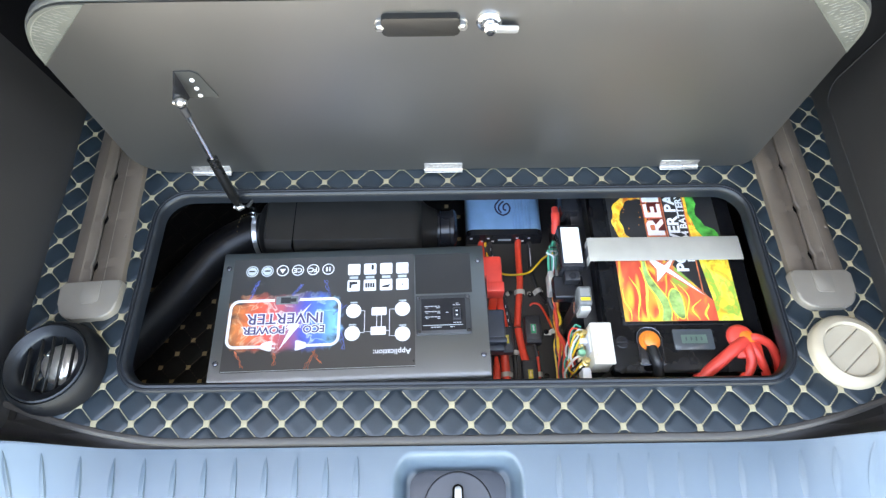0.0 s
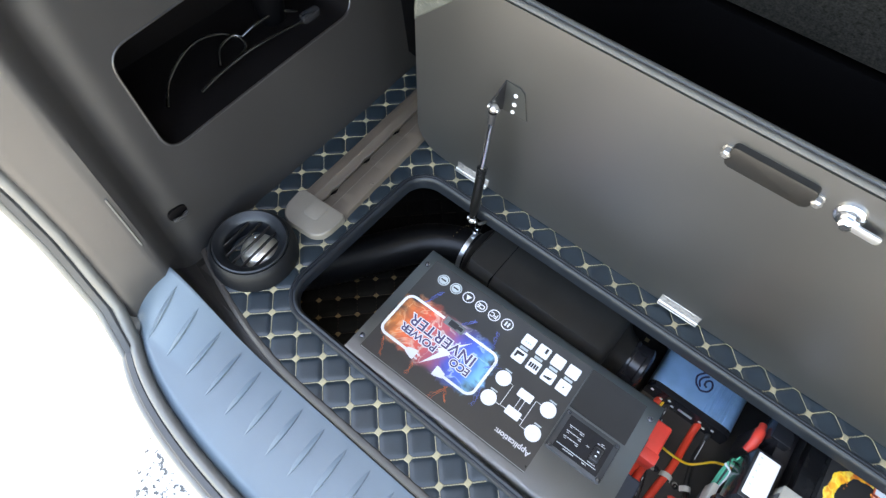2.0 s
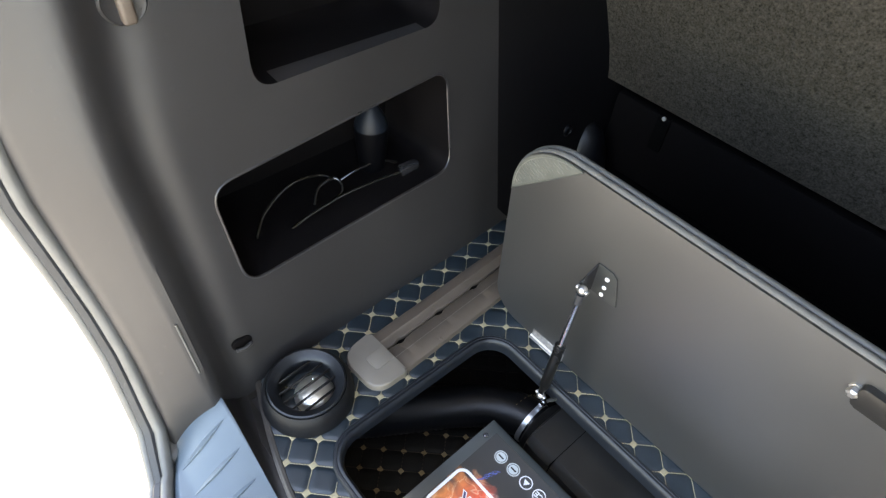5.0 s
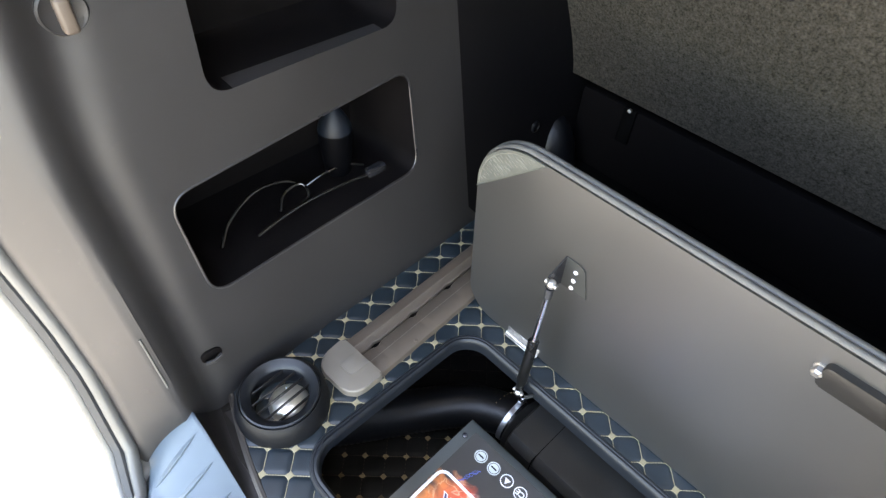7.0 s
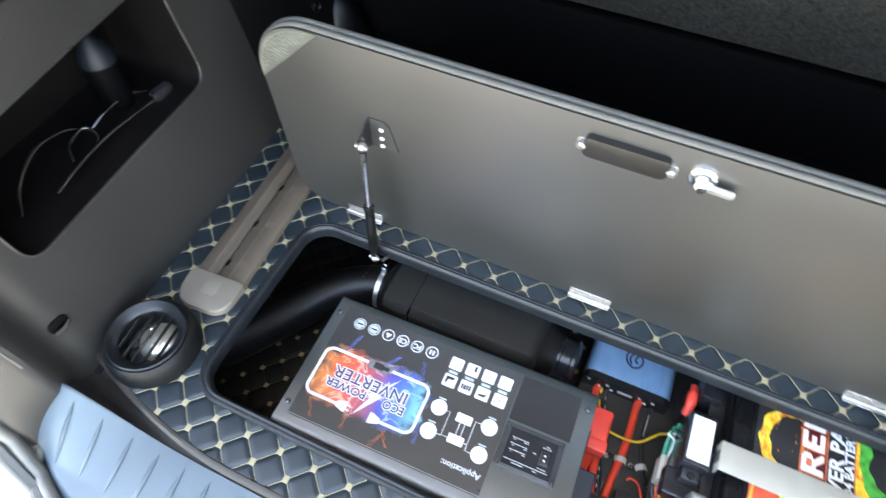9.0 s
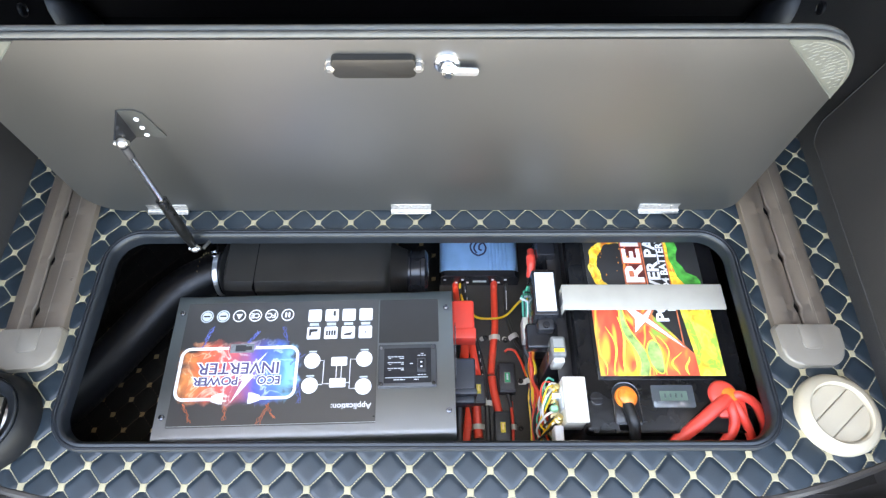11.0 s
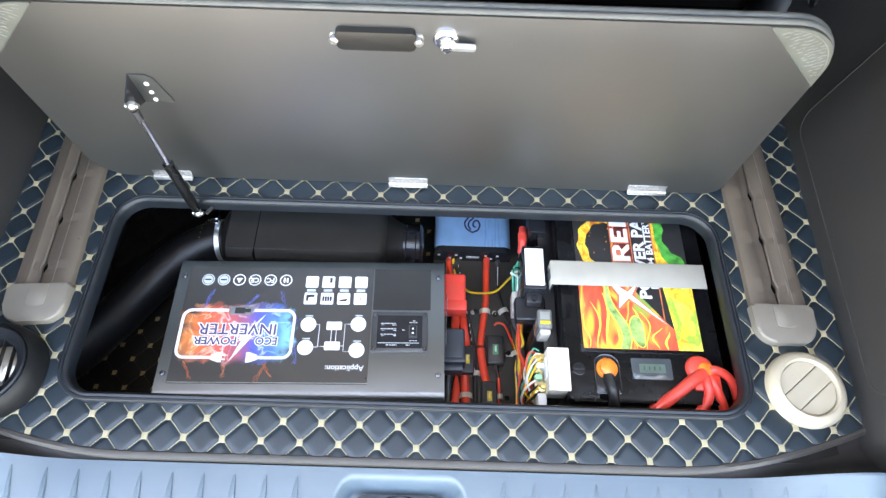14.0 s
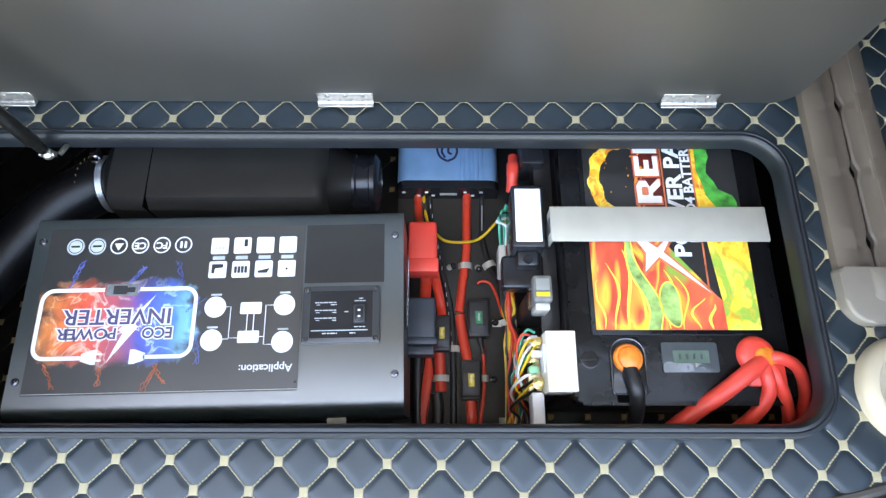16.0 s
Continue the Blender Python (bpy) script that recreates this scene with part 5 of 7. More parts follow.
lathe(bm, [(0.038, 0.172), (0.042, 0.176), (0.042, 0.180), (0.040, 0.182), (0.040, 0.198), (0.042, 0.200), (0.042, 0.206), (0.037, 0.210), (0.031, 0.212), (0.030, 0.204), (0, 0.202)], pose(0, 0, 0, 0, 90, 0), 32)
part("air_inlet", bm, M_BLACKGLOSS, heater)
for k in range(8):
    a = math.pi * k / 8
    part("inlet_bar", tube(bmesh.new(), [(0.209, 0.032 * math.cos(a), 0.032 * math.sin(a)), (0.209, -0.032 * math.cos(a), -0.032 * math.sin(a))], 0.0015, 6), M_HEATER, heater)
part("seam_line", rbox(bmesh.new(), -0.0860, -0.0850, -0.0648, 0.0648, -0.05, 0.0668, 0), M_DARKVOID, heater)
boxpart("base", -0.10, 0.10, -0.05, 0.05, -0.078, -0.06, M_HEATER, heater, r=0.002)
hose_pts = curve_pts([(-0.325, 0.528, -0.165), (-0.365, 0.524, -0.163), (-0.420, 0.490, -0.166), (-0.468, 0.425, -0.165), (-0.506, 0.350, -0.150), (-0.534, 0.280, -0.118), (-0.552, 0.234, -0.075), (-0.553, 0.223, -0.024)], 16)
rs_ = [0.0375 + 0.0009 * (i % 2) for i in range(len(hose_pts))]
hose = empty("duct_hose", pose(0, 0, 0), "glossy black flexible air duct from heater to outlet", "hose")
part("tube", tube(bmesh.new(), hose_pts, rs_, 24), M_HOSE, hose)
part("cuff", tube(bmesh.new(), hose_pts[:10], 0.0393, 24), M_HOSE, hose, "smooth cuff under the clamp")
part("cuff", tube(bmesh.new(), hose_pts[-7:], 0.0405, 24), M_HOSE, hose, "smooth cuff at the outlet")
clamp = empty("hose_clamp", pose(-0.349, 0.527, -0.164, 0, 90, 4), "shiny steel hose clamp round the air duct", "hose clamp")
part("band", lathe(bmesh.new(), [(0.0400, -0.0045), (0.0409, -0.0040), (0.0409, 0.0040), (0.0400, 0.0045)], None, 40), M_BAND, clamp)
bm = rbox(bmesh.new(), -0.056, -0.041, 0.016, 0.030, -0.006, 0.006, 0.002)
part("screw_housing", bm, M_CHROME, clamp)
bm = bmesh.new()
for k in range(9):
    a = radians(100 + 14 * k)
    rbox(bm, 0.0398 * math.cos(a) - 0.0007, 0.0398 * math.cos(a) + 0.0007, 0.0398 * math.sin(a) - 0.0014, 0.0398 * math.sin(a) + 0.0014, -0.0226 - 0.0012 * k, -0.0218 - 0.0012 * k, 0)
tagged(part("cuff_stitching", bm, M_WELLTHREAD, clamp, "pale stitches round the duct cuff"), kind="stuff")
part("screw", tube(bmesh.new(), [(-0.049, 0.010, 0), (-0.049, 0.040, 0)], 0.0042, 8), M_CHROME, clamp)

# ---- blue charger ----
charger = empty("dc_charger", pose(0.1285, 0.625, BOARD_Z - 0.013), "blue finned aluminium charger with black end plate", "charger")
M_BLUE = mat("blue_anodised_aluminium", (0.25, 0.46, 0.68), 0.36, 0.3, vary=0.08, scale=40)
bm = bmesh.new()
arc = [(0.016 * math.cos(radians(90 - 15 * k)), 0.016 * math.sin(radians(90 - 15 * k))) for k in range(7)]
xs2 = [(-0.060 - x, 0.044 + z) for x, z in arc[::-1]] + [(0.016, 0.060)]
for i in range(6):
    x = 0.018 + 0.0068 * i
    xs2 += [(x, 0.060), (x + 0.001, 0.0585), (x + 0.0022, 0.0585), (x + 0.0032, 0.060)]
prof = [(-0.073, 0.004), (-0.076, 0.010)] + xs2 + [(0.060 + x, 0.044 + z) for x, z in arc] + [(0.076, 0.010), (0.073, 0.004)]
ends = [[bm.verts.new((x, y, z)) for x, z in prof] for y in (-0.078, 0.075)]
for k in range(len(prof)):
    k2 = (k + 1) % len(prof)
    bm.faces.new((ends[0][k], ends[1][k], ends[1][k2], ends[0][k2]))
bm.faces.new(ends[0])
bm.faces.new(ends[1][::-1])
part("body", bm, M_BLUE, charger)
bm = prism(bmesh.new(), rounded_rect(-0.0765, 0.0765, 0.004, 0.0605, (0.016, 0.016, 0.004, 0.004)), 0.0, 0.0125, 0.0015)
bmesh.ops.transform(bm, matrix=pose(0, -0.0775, 0, 90, 0, 0), verts=bm.verts[:])
part("end_plate", bm, M_BLACKGLOSS, charger)
for pts in ([(-0.001, -0.046), (-0.012, -0.038), (-0.016, -0.024), (-0.009, -0.012), (-0.001, -0.002), (-0.004, 0.010)],
            [(-0.001, -0.046), (0.010, -0.040), (0.014, -0.028), (0.009, -0.018), (0.002, -0.022), (0.001, -0.031), (0.006, -0.034)],
            [(-0.004, -0.040), (-0.009, -0.030), (-0.006, -0.020), (0.002, -0.012)]):
    strip("flame_mark", [(p.x, p.y) for p in curve_pts([(x, y, 0) for x, y in pts], 6)], 0.0034, M_INK, charger, 0.0606)
for i, x in enumerate((-0.066, -0.044, -0.032, -0.022, 0.026, 0.038, 0.05)):
    part("end_mark", rbox(bmesh.new(), x - 0.0025, x + 0.0025, -0.0915, -0.0898, 0.044 - 0.012 * (i % 2), 0.048 - 0.012 * (i % 2), 0.0005, 1), M_WHITE, charger)
part("end_mark", rbox(bmesh.new(), -0.012, 0.014, -0.0915, -0.0898, 0.036, 0.042, 0.0005, 1), M_GREYPRINT, charger)

# ---- battery ----
BZ = -0.054
bat = empty("battery", pose(0.385, 0.40, 0), "black leisure battery with a flame-printed label", "battery")
part("case", prism(bmesh.new(), rounded_rect(-0.119, 0.119, -0.182, 0.182, 0.008), WELL_Z + 0.004, BZ - 0.022, 0.002), M_BLACK, bat)
top = part("cover", prism(bmesh.new(), rounded_rect(-0.121, 0.121, -0.184, 0.184, 0.009), BZ - 0.021, BZ, 0.005, 3), M_BATTERY, bat)
part("label_frame", prism(bmesh.new(), rounded_rect(-0.098, 0.100, -0.108, 0.178, 0.002, 3), BZ - 0.002, BZ + 0.002, 0.001), M_BATTERY, top)


def flame_material(name, stops, line_color, green, stretch=(14, 6), lean=0.0):
    """Printed flames: broad licks of colour, pale ridges along their edges and patches of green."""
    m = bpy.data.materials.new(name)
    m.use_nodes = True
    n, l = m.node_tree.nodes, m.node_tree.links
    b = n["Principled BSDF"]
    b.inputs["Roughness"].default_value = 0.35
    tc = n.new("ShaderNodeTexCoord")

    def licks(scale, offset, detail, twist):
        mp = n.new("ShaderNodeMapping")
        mp.inputs["Scale"].default_value = (scale[0], scale[1], 1)
        mp.inputs["Location"].default_value = (offset, offset * 0.7, 0)
        mp.inputs["Rotation"].default_value = (0, 0, lean)
        l.new(tc.outputs["Object"], mp.inputs["Vector"])
        nz = n.new("ShaderNodeTexNoise")
        nz.inputs["Scale"].default_value, nz.inputs["Detail"].default_value, nz.inputs["Distortion"].default_value = 1.0, detail, twist
        l.new(mp.outputs[0], nz.inputs["Vector"])
        return nz.outputs["Fac"]

    def m2(op, a, c, clamp=False):
        q = n.new("ShaderNodeMath")
        q.operation, q.use_clamp = op, clamp
        for k, v in enumerate((a, c)):
            if isinstance(v, (int, float)):
                q.inputs[k].default_value = v
            else:
                l.new(v, q.inputs[k])
        return q.outputs[0]

    def blend(fac, a, c):
        x = n.new("ShaderNodeMix")
        x.data_type = "RGBA"
        l.new(fac, x.inputs["Factor"])
        l.new(a, x.inputs["A"])
        x.inputs["B"].default_value = (*c, 1)
        return x.outputs["Result"]

    ramp = n.new("ShaderNodeValToRGB")
    e = ramp.color_ramp.elements
    e[0].position, e[0].color = stops[0][0], (*stops[0][1], 1)
    e[1].position, e[1].color = stops[-1][0], (*stops[-1][1], 1)
    for p, c in stops[1:-1]:
        e.new(p).color = (*c, 1)
    l.new(licks(stretch, 3.1, 2.0, 1.6), ramp.inputs[0])
    col = blend(m2("MULTIPLY", m2("SUBTRACT", licks((stretch[0] * 0.8, stretch[1] * 0.7), 9.4, 1.5, 1.2), 0.54), 12.0, True), ramp.outputs[0], green)
    ridge = m2("SUBTRACT", 1.0, m2("MULTIPLY", m2("ABSOLUTE", m2("SUBTRACT", licks((stretch[0] * 1.3, stretch[1] * 1.1), 5.7, 1.0, 1.4), 0.5), 0), 22.0), True)
    col = blend(m2("MULTIPLY", ridge, 0.6), col, line_color)
    l.new(col, b.inputs["Base Color"])
    return m


M_FLAME = flame_material("flame_print", ((0.30, (0.36, 0.025, 0.015)), (0.46, (0.60, 0.075, 0.04)), (0.58, (0.66, 0.13, 0.055)), (0.63, (0.80, 0.36, 0.04)), (0.72, (0.84, 0.66, 0.06))), (0.86, 0.70, 0.08), (0.20, 0.36, 0.06))
M_FLAMEPALE = flame_material("pale_flame_print", ((0.30, (0.55, 0.30, 0.03)), (0.46, (0.84, 0.64, 0.06)), (0.56, (0.88, 0.76, 0.12)), (0.66, (0.42, 0.52, 0.07))), (0.80, 0.34, 0.04), (0.26, 0.42, 0.06), (46, 30), 0.5)
M_FIRE = flame_material("fire_ring_print", ((0.34, (0.60, 0.12, 0.02)), (0.46, (0.86, 0.36, 0.03)), (0.58, (0.90, 0.62, 0.06)), (0.68, (0.60, 0.10, 0.02))), (0.92, 0.80, 0.16), (0.86, 0.46, 0.03), (30, 30))
BT = BZ + 0.0024
flabel = part("label", prism(bmesh.new(), rounded_rect(-0.092, 0.094, -0.102, 0.172, 0.001, 2), BZ, BT), M_DECAL, top, "black label printed with flames")
part("flame_print", prism(bmesh.new(), [(-0.092, -0.102), (0.056, -0.102), (0.055, -0.069), (-0.004, 0.002), (-0.03, 0.012), (-0.092, 0.012)], BZ, BT + 0.0003), M_FLAME, flabel, "red, yellow and green flames", smooth=False)
part("flame_print", prism(bmesh.new(), [(0.056, -0.102), (0.094, -0.102), (0.0945, 0.014), (0.046, 0.014), (0.055, -0.069)], BZ, BT + 0.0003), M_FLAMEPALE, flabel, "yellow and green flames", smooth=False)
# ring of fire with a ragged outline, sparks inside it, and the green plume
rnd = random.Random(3)
outer, inner = [], []
for i in range(44):
    a = radians(70 + 215 * i / 43)
    w = (0.0120 + 0.002 * math.sin(i * 0.55)) * math.sin(math.pi * (i + 2) / 47) ** 0.5
    k = 0.0014 * math.sin(i * 0.9) + rnd.uniform(-0.0010, 0.0010)
    outer.append((-0.044 + (0.036 + w * 0.6 + k) * math.cos(a), 0.083 + (0.047 + w * 0.6 + k) * math.sin(a)))
    inner.append((-0.044 + (0.036 - w * 0.6 + k * 0.5) * math.cos(a), 0.083 + (0.047 - w * 0.6 + k * 0.5) * math.sin(a)))
part("fire_ring", prism(bmesh.new(), outer + inner[::-1], BZ, BT + 0.0003), M_FIRE, flabel, "ragged orange ring of fire", smooth=False)
M_EMBER = mat("ember_print", (0.70, 0.22, 0.03), 0.4, vary=0.4, scale=200)
for k in range(14):
    x, y, q = -0.046 + rnd.uniform(-0.022, 0.030), 0.080 + rnd.uniform(-0.036, 0.040), rnd.uniform(0.0004, 0.0012)
    flat("spark", [(x + q, y), (x, y + q * 1.6), (x - q, y), (x, y - q * 1.6)], M_EMBER, flabel, BT + 0.0003)
for c, wd, mm in ((-0.050, 0.0035, M_EMBER), (-0.044, 0.0022, M_REDP)):
    strip("ring_arc", [(c + 0.030 + 0.010 * math.cos(a), 0.066 + 0.034 * math.sin(a)) for a in (radians(90 + 15 * k) for k in range(13))], wd, mm, flabel, BT + 0.0003)
M_PLUME = mat("green_print", (0.035, 0.30, 0.045), 0.4, vary=0.6, scale=60)
part("plume_print", prism(bmesh.new(), [(0.044, 0.165), (0.044, 0.036), (0.090, 0.036), (0.090, 0.054), (0.086, 0.062), (0.070, 0.070), (0.066, 0.080), (0.058, 0.092), (0.060, 0.104), (0.064, 0.114), (0.060, 0.135), (0.054, 0.165)], BZ, BT + 0.0003), M_PLUME, flabel, "green flame plume", smooth=False)
part("plume_print", prism(bmesh.new(), [(0.042, 0.165), (0.042, 0.036), (0.074, 0.036), (0.062, 0.050), (0.054, 0.062), (0.050, 0.082), (0.046, 0.094), (0.047, 0.118), (0.0455, 0.165)], BZ, BT + 0.0005), M_FIRE, flabel, "yellow edge of the plume", smooth=False)
# red logo band with white blocks, and the lettering that reads along the battery
part("logo_band", prism(bmesh.new(), rounded_rect(-0.032, 0.004, 0.020, 0.172, 0.001, 2), BZ, BT + 0.0004), mat("dark_red_print", (0.10, 0.010, 0.008), 0.4, vary=0.6, scale=50), flabel, smooth=False)
for x in (0.0042, 0.0412):
    flat("red_line", rounded_rect(x - 0.0009, x + 0.0009, 0.002 if x < 0.01 else -0.055, 0.172, 0.0003, 2), M_REDP, flabel, BT + 0.0005)
for y0, y1, kind in ((0.052, 0.083, "R"), (0.088, 0.114, "E"), (0.119, 0.128, "")):
    xa, xb = -0.029, 0.000
    if kind == "E":
        pts = [(xa, y0), (xb, y0), (xb, y1), (xb - 0.006, y1), (xb - 0.006, y0 + 0.009), (xb - 0.011, y0 + 0.009), (xb - 0.011, y1 - 0.005), (xb - 0.017, y1 - 0.005), (xb - 0.017, y0 + 0.009), (xa + 0.006, y0 + 0.009), (xa + 0.006, y1), (xa, y1)]
    elif kind == "R":
        pts = [(xa, y0), (xb, y0), (xb, y0 + 0.009), (xb - 0.010, y0 + 0.009), (xb - 0.010, y0 + 0.013), (xb, y1 - 0.008), (xb, y1), (xb - 0.003, y1), (xb - 0.013, y1 - 0.010), (xb - 0.017, y1 - 0.002), (xa + 0.004, y1 - 0.002), (xa, y1 - 0.008)]
    else:
        pts = [(xa, y0), (xb, y0), (xb, y1), (xa, y1)]
    mid = Vector((sum(p[0] for p in pts) / len(pts), sum(p[1] for p in pts) / len(pts)))
    part("logo_outline", prism(bmesh.new(), [tuple(mid + (Vector(p) - mid) * 1.14) for p in pts], BT, BT + 0.0006), M_REDP, flabel, smooth=False)
    part("logo_block", prism(bmesh.new(), pts, BT, BT + 0.0009), M_WHITE, flabel, smooth=False)
part("logo_counter", prism(bmesh.new(), rounded_rect(-0.023, -0.015, 0.062, 0.073, 0.002, 3), BT, BT + 0.0011), M_REDP, flabel, smooth=False)
# spiked cross mark: white inside a red outline
spike = [(0.0545, -0.068), (-0.012, -0.020), (-0.033, -0.043), (-0.030, -0.012), (-0.040, 0.002), (-0.040, 0.016), (-0.014, -0.002), (0.004, 0.014), (0.006, 0.004), (-0.003, -0.010)]
part("logo_spike", prism(bmesh.new(), spike[::-1], BT, BT + 0.0008), M_REDP, flabel, "red and white spiked mark", smooth=False)
inset = [(0.0430, -0.0590), (-0.0118, -0.0160), (-0.0295, -0.0340), (-0.0265, -0.0110), (-0.0360, 0.0030), (-0.0350, 0.0110), (-0.0130, -0.0055), (0.0015, 0.0080), (0.0020, 0.0040), (-0.0065, -0.0105)]
part("logo_spike", prism(bmesh.new(), inset[::-1], BT, BT + 0.0012), M_WHITE, flabel, smooth=False)
part("text_band", prism(bmesh.new(), [(0.0052, 0.172), (0.0052, 0.000), (0.053, -0.064), (0.0405, 0.020), (0.0405, 0.172)][::-1], BZ, BT + 0.0004), M_DECAL, flabel, smooth=False)
words("lettering", "POWER PACK", 0.0262, pose(0.0180, 0.079, BT + 0.0006, 0, 0, 90), M_WHITE, flabel, bold=0.0008, depth=0.0002, stretch=1.16)
words("lettering", "LiFePO4 BATTERY", 0.0165, pose(0.0345, 0.068, BT + 0.0006, 0, 0, 90), M_WHITE, flabel, bold=0.0004, depth=0.0002, stretch=1.02)
# long curling licks drawn over the red field
rnd = random.Random(21)
M_FLAMELINE = mat("yellow_flame_line", (0.88, 0.70, 0.09), 0.4, vary=0.3, scale=90)
for k in range(9):
    x0 = -0.084 + 0.0155 * k
    reach = 0.095 - max(0.0, (x0 + 0.03)) * 0.75
    ph, am, n_ = rnd.uniform(0, 6), rnd.uniform(0.004, 0.009), 18
    bm = bmesh.new()
    rows_ = []
    for i in range(n_):
        t = i / (n_ - 1)
        y = -0.1012 + reach * rnd.uniform(0.985, 1.0) * t * (0.6 + 0.4 * math.sin(k * 2.3) ** 2)
        x = min(0.050, max(-0.089, x0 + am * math.sin(ph + 5.0 * t) * (0.3 + t)))
        w = 0.0004 + (0.0006 + 0.0005 * (k % 3)) * math.sin(math.pi * min(1, t * 1.02)) ** 0.8
        rows_.append((bm.verts.new((x - w, y, BT + 0.0007)), bm.verts.new((x + w, y, BT + 0.0007))))
    for a, b in zip(rows_, rows_[1:]):
        bm.faces.new((a[0], a[1], b[1], b[0]))
    part("flame_stroke", bm, M_FLAMELINE, flabel, smooth=False)
M_STREAM = mat("grass_green_print", (0.24, 0.37, 0.11), 0.4, vary=0.6, scale=70)
stream_l = curve_pts([(-0.0500, 0.004, 0), (-0.0510, -0.018, 0), (-0.0475, -0.038, 0), (-0.0360, -0.060, 0), (-0.0300, -0.080, 0), (-0.0345, -0.1016, 0)], 6)
stream_r = curve_pts([(-0.0440, 0.004, 0), (-0.0415, -0.018, 0), (-0.0330, -0.038, 0), (-0.0205, -0.060, 0), (-0.0150, -0.080, 0), (-0.0190, -0.1016, 0)], 6)
drop = [(-0.0060 + 0.0118 * math.sin(a) * (1 if a < math.pi else 0.96) + 0.006 * max(0.0, -math.cos(a)) ** 2, -0.0690 + (0.0225 if math.cos(a) > 0 else 0.0300) * math.cos(a)) for a in (2 * math.pi * k / 28 for k in range(28))]
flat("green_lick", ([(p[0], p[1]) for p in stream_l] + [(p[0], p[1]) for p in stream_r[::-1]]), M_STREAM, flabel, BT + 0.0008)
flat("green_lick", drop[::-1], M_STREAM, flabel, BT + 0.0008)
for line, w in (([(p[0], p[1]) for p in stream_l], 0.0018), ([(p[0], p[1]) for p in stream_r], 0.0014), (drop + drop[:1], 0.0016)):
    strip("flame_stroke", line, w, M_FLAMELINE, flabel, BT + 0.0010)
# terminals, display and vent plug on the near end of the cover
M_CAPORANGE = mat("orange_terminal_cap", (0.88, 0.22, 0.03), 0.35, vary=0.25, scale=120)
part("terminal_recess", prism(bmesh.new(), rounded_rect(-0.075, -0.045, -0.181, -0.128, (0.014, 0.014, 0.003, 0.003)), BZ - 0.012, BZ + 0.0008), M_DARKVOID, top)
for x in (-0.060, 0.089):
    bm = lathe(bmesh.new(), [(0.0165, -0.004), (0.0165, 0.004), (0.0150, 0.006), (0.0122, 0.0062), (0.0118, 0.0105), (0.0095, 0.0125), (0.0, 0.0132)], pose(x, -0.134, BZ), 24)
    part("terminal_cap", bm, M_CAPORANGE, top, "orange screw terminal")
part("terminal_base", prism(bmesh.new(), rounded_rect(-0.0795, -0.0405, -0.172, -0.1115, (0.018, 0.018, 0.003, 0.003)), BZ - 0.001, BZ + 0.0022, 0.001), M_BLACKGLOSS, top)
bm = prism(bmesh.new(), rounded_rect(-0.022, 0.040, -0.149, -0.116, 0.002), BZ - 0.001, BZ + 0.003, 0.001)
M_LCDBAR = mat("lcd_dark_segment", (0.030, 0.045, 0.040), 0.3)
disp = part("display", bm, mat("smoked_display", (0.060, 0.070, 0.076), 0.06, bump=0.5, bump_scale=130, spec=0.9), top, "small grey voltage display")
part("display_window", prism(bmesh.new(), rounded_rect(-0.010, 0.030, -0.139, -0.125, 0.001), BZ, BZ + 0.0034), mat("lcd_green_grey", (0.10, 0.145, 0.115), 0.15), disp)
for k in range(4):
    flat("bar", rounded_rect(-0.004 + 0.008 * k, -0.0015 + 0.008 * k, -0.135, -0.129, 0.0005, 2), M_LCDBAR, disp, BZ + 0.0036)
arch = [(x, y, BZ + 0.0026) for x, y in rounded_rect(-0.0790, -0.0410, -0.172, -0.1120, (0.0175, 0.0175, 0.003, 0.003))]
part("recess_rim", tube(bmesh.new(), arch + arch[:1], 0.0012, 8), M_SCREW, top, "shiny rim round the terminal")
part("vent_plug", lathe(bmesh.new(), [(0.010, 0), (0.010, 0.0012), (0.0085, 0.0016), (0.0085, 0.0008), (0, 0.0008)], pose(-0.102, -0.135, BZ), 24), M_BLACKGLOSS, top)
part("plug_slot", rbox(bmesh.new(), -0.110, -0.094, -0.136, -0.134, BZ, BZ + 0.002, 0.0005, 1), M_BLACK, top)

# steel strap with its posts
strap = empty("battery_strap", pose(0, 0, 0), "bare flat steel strap clamped over the battery", "strap")
bm = rbox(bmesh.new(), 0.245, 0.497, 0.397, 0.440, -0.036, -0.033, 0.0012)
part("bar", bm, M_STEEL, strap)
part("end_tab", rbox(bmesh.new(), 0.4935, 0.4965, 0.416, 0.440, -0.215, -0.034, 0.001), M_STEEL, strap)
part("end_tab", rbox(bmesh.new(), 0.2455, 0.2475, 0.398, 0.439, -0.058, -0.034, 0.001), M_STEEL, strap)
part("post", rbox(bmesh.new(), 0.2440, 0.2560, 0.410, 0.428, -0.0995, -0.0365, 0.002), M_BLACK, strap, "black threaded post")
rail = empty("mounting_rail", pose(0.264, 0.40, WELL_Z), "black steel mounting rail beside the battery", "bracket")
part("web", rbox(bmesh.new(), -0.004, -0.001, -0.17, 0.20, 0.004, 0.155, 0.001), M_BLACK, rail)
part("flange", rbox(bmesh.new(), -0.024, -0.001, -0.17, 0.20, 0.1551, 0.158, 0.001), M_BLACK, rail)

# ---- wiring between inverter and battery ----
FZ = BOARD_Z + 0.006
M_PRINTED = mat("black_cable_sheath", (0.018, 0.018, 0.018), 0.4, vary=0.2)
M_AMBER = mat("amber_window", (0.65, 0.50, 0.08), 0.2, vary=0.3, scale=200)
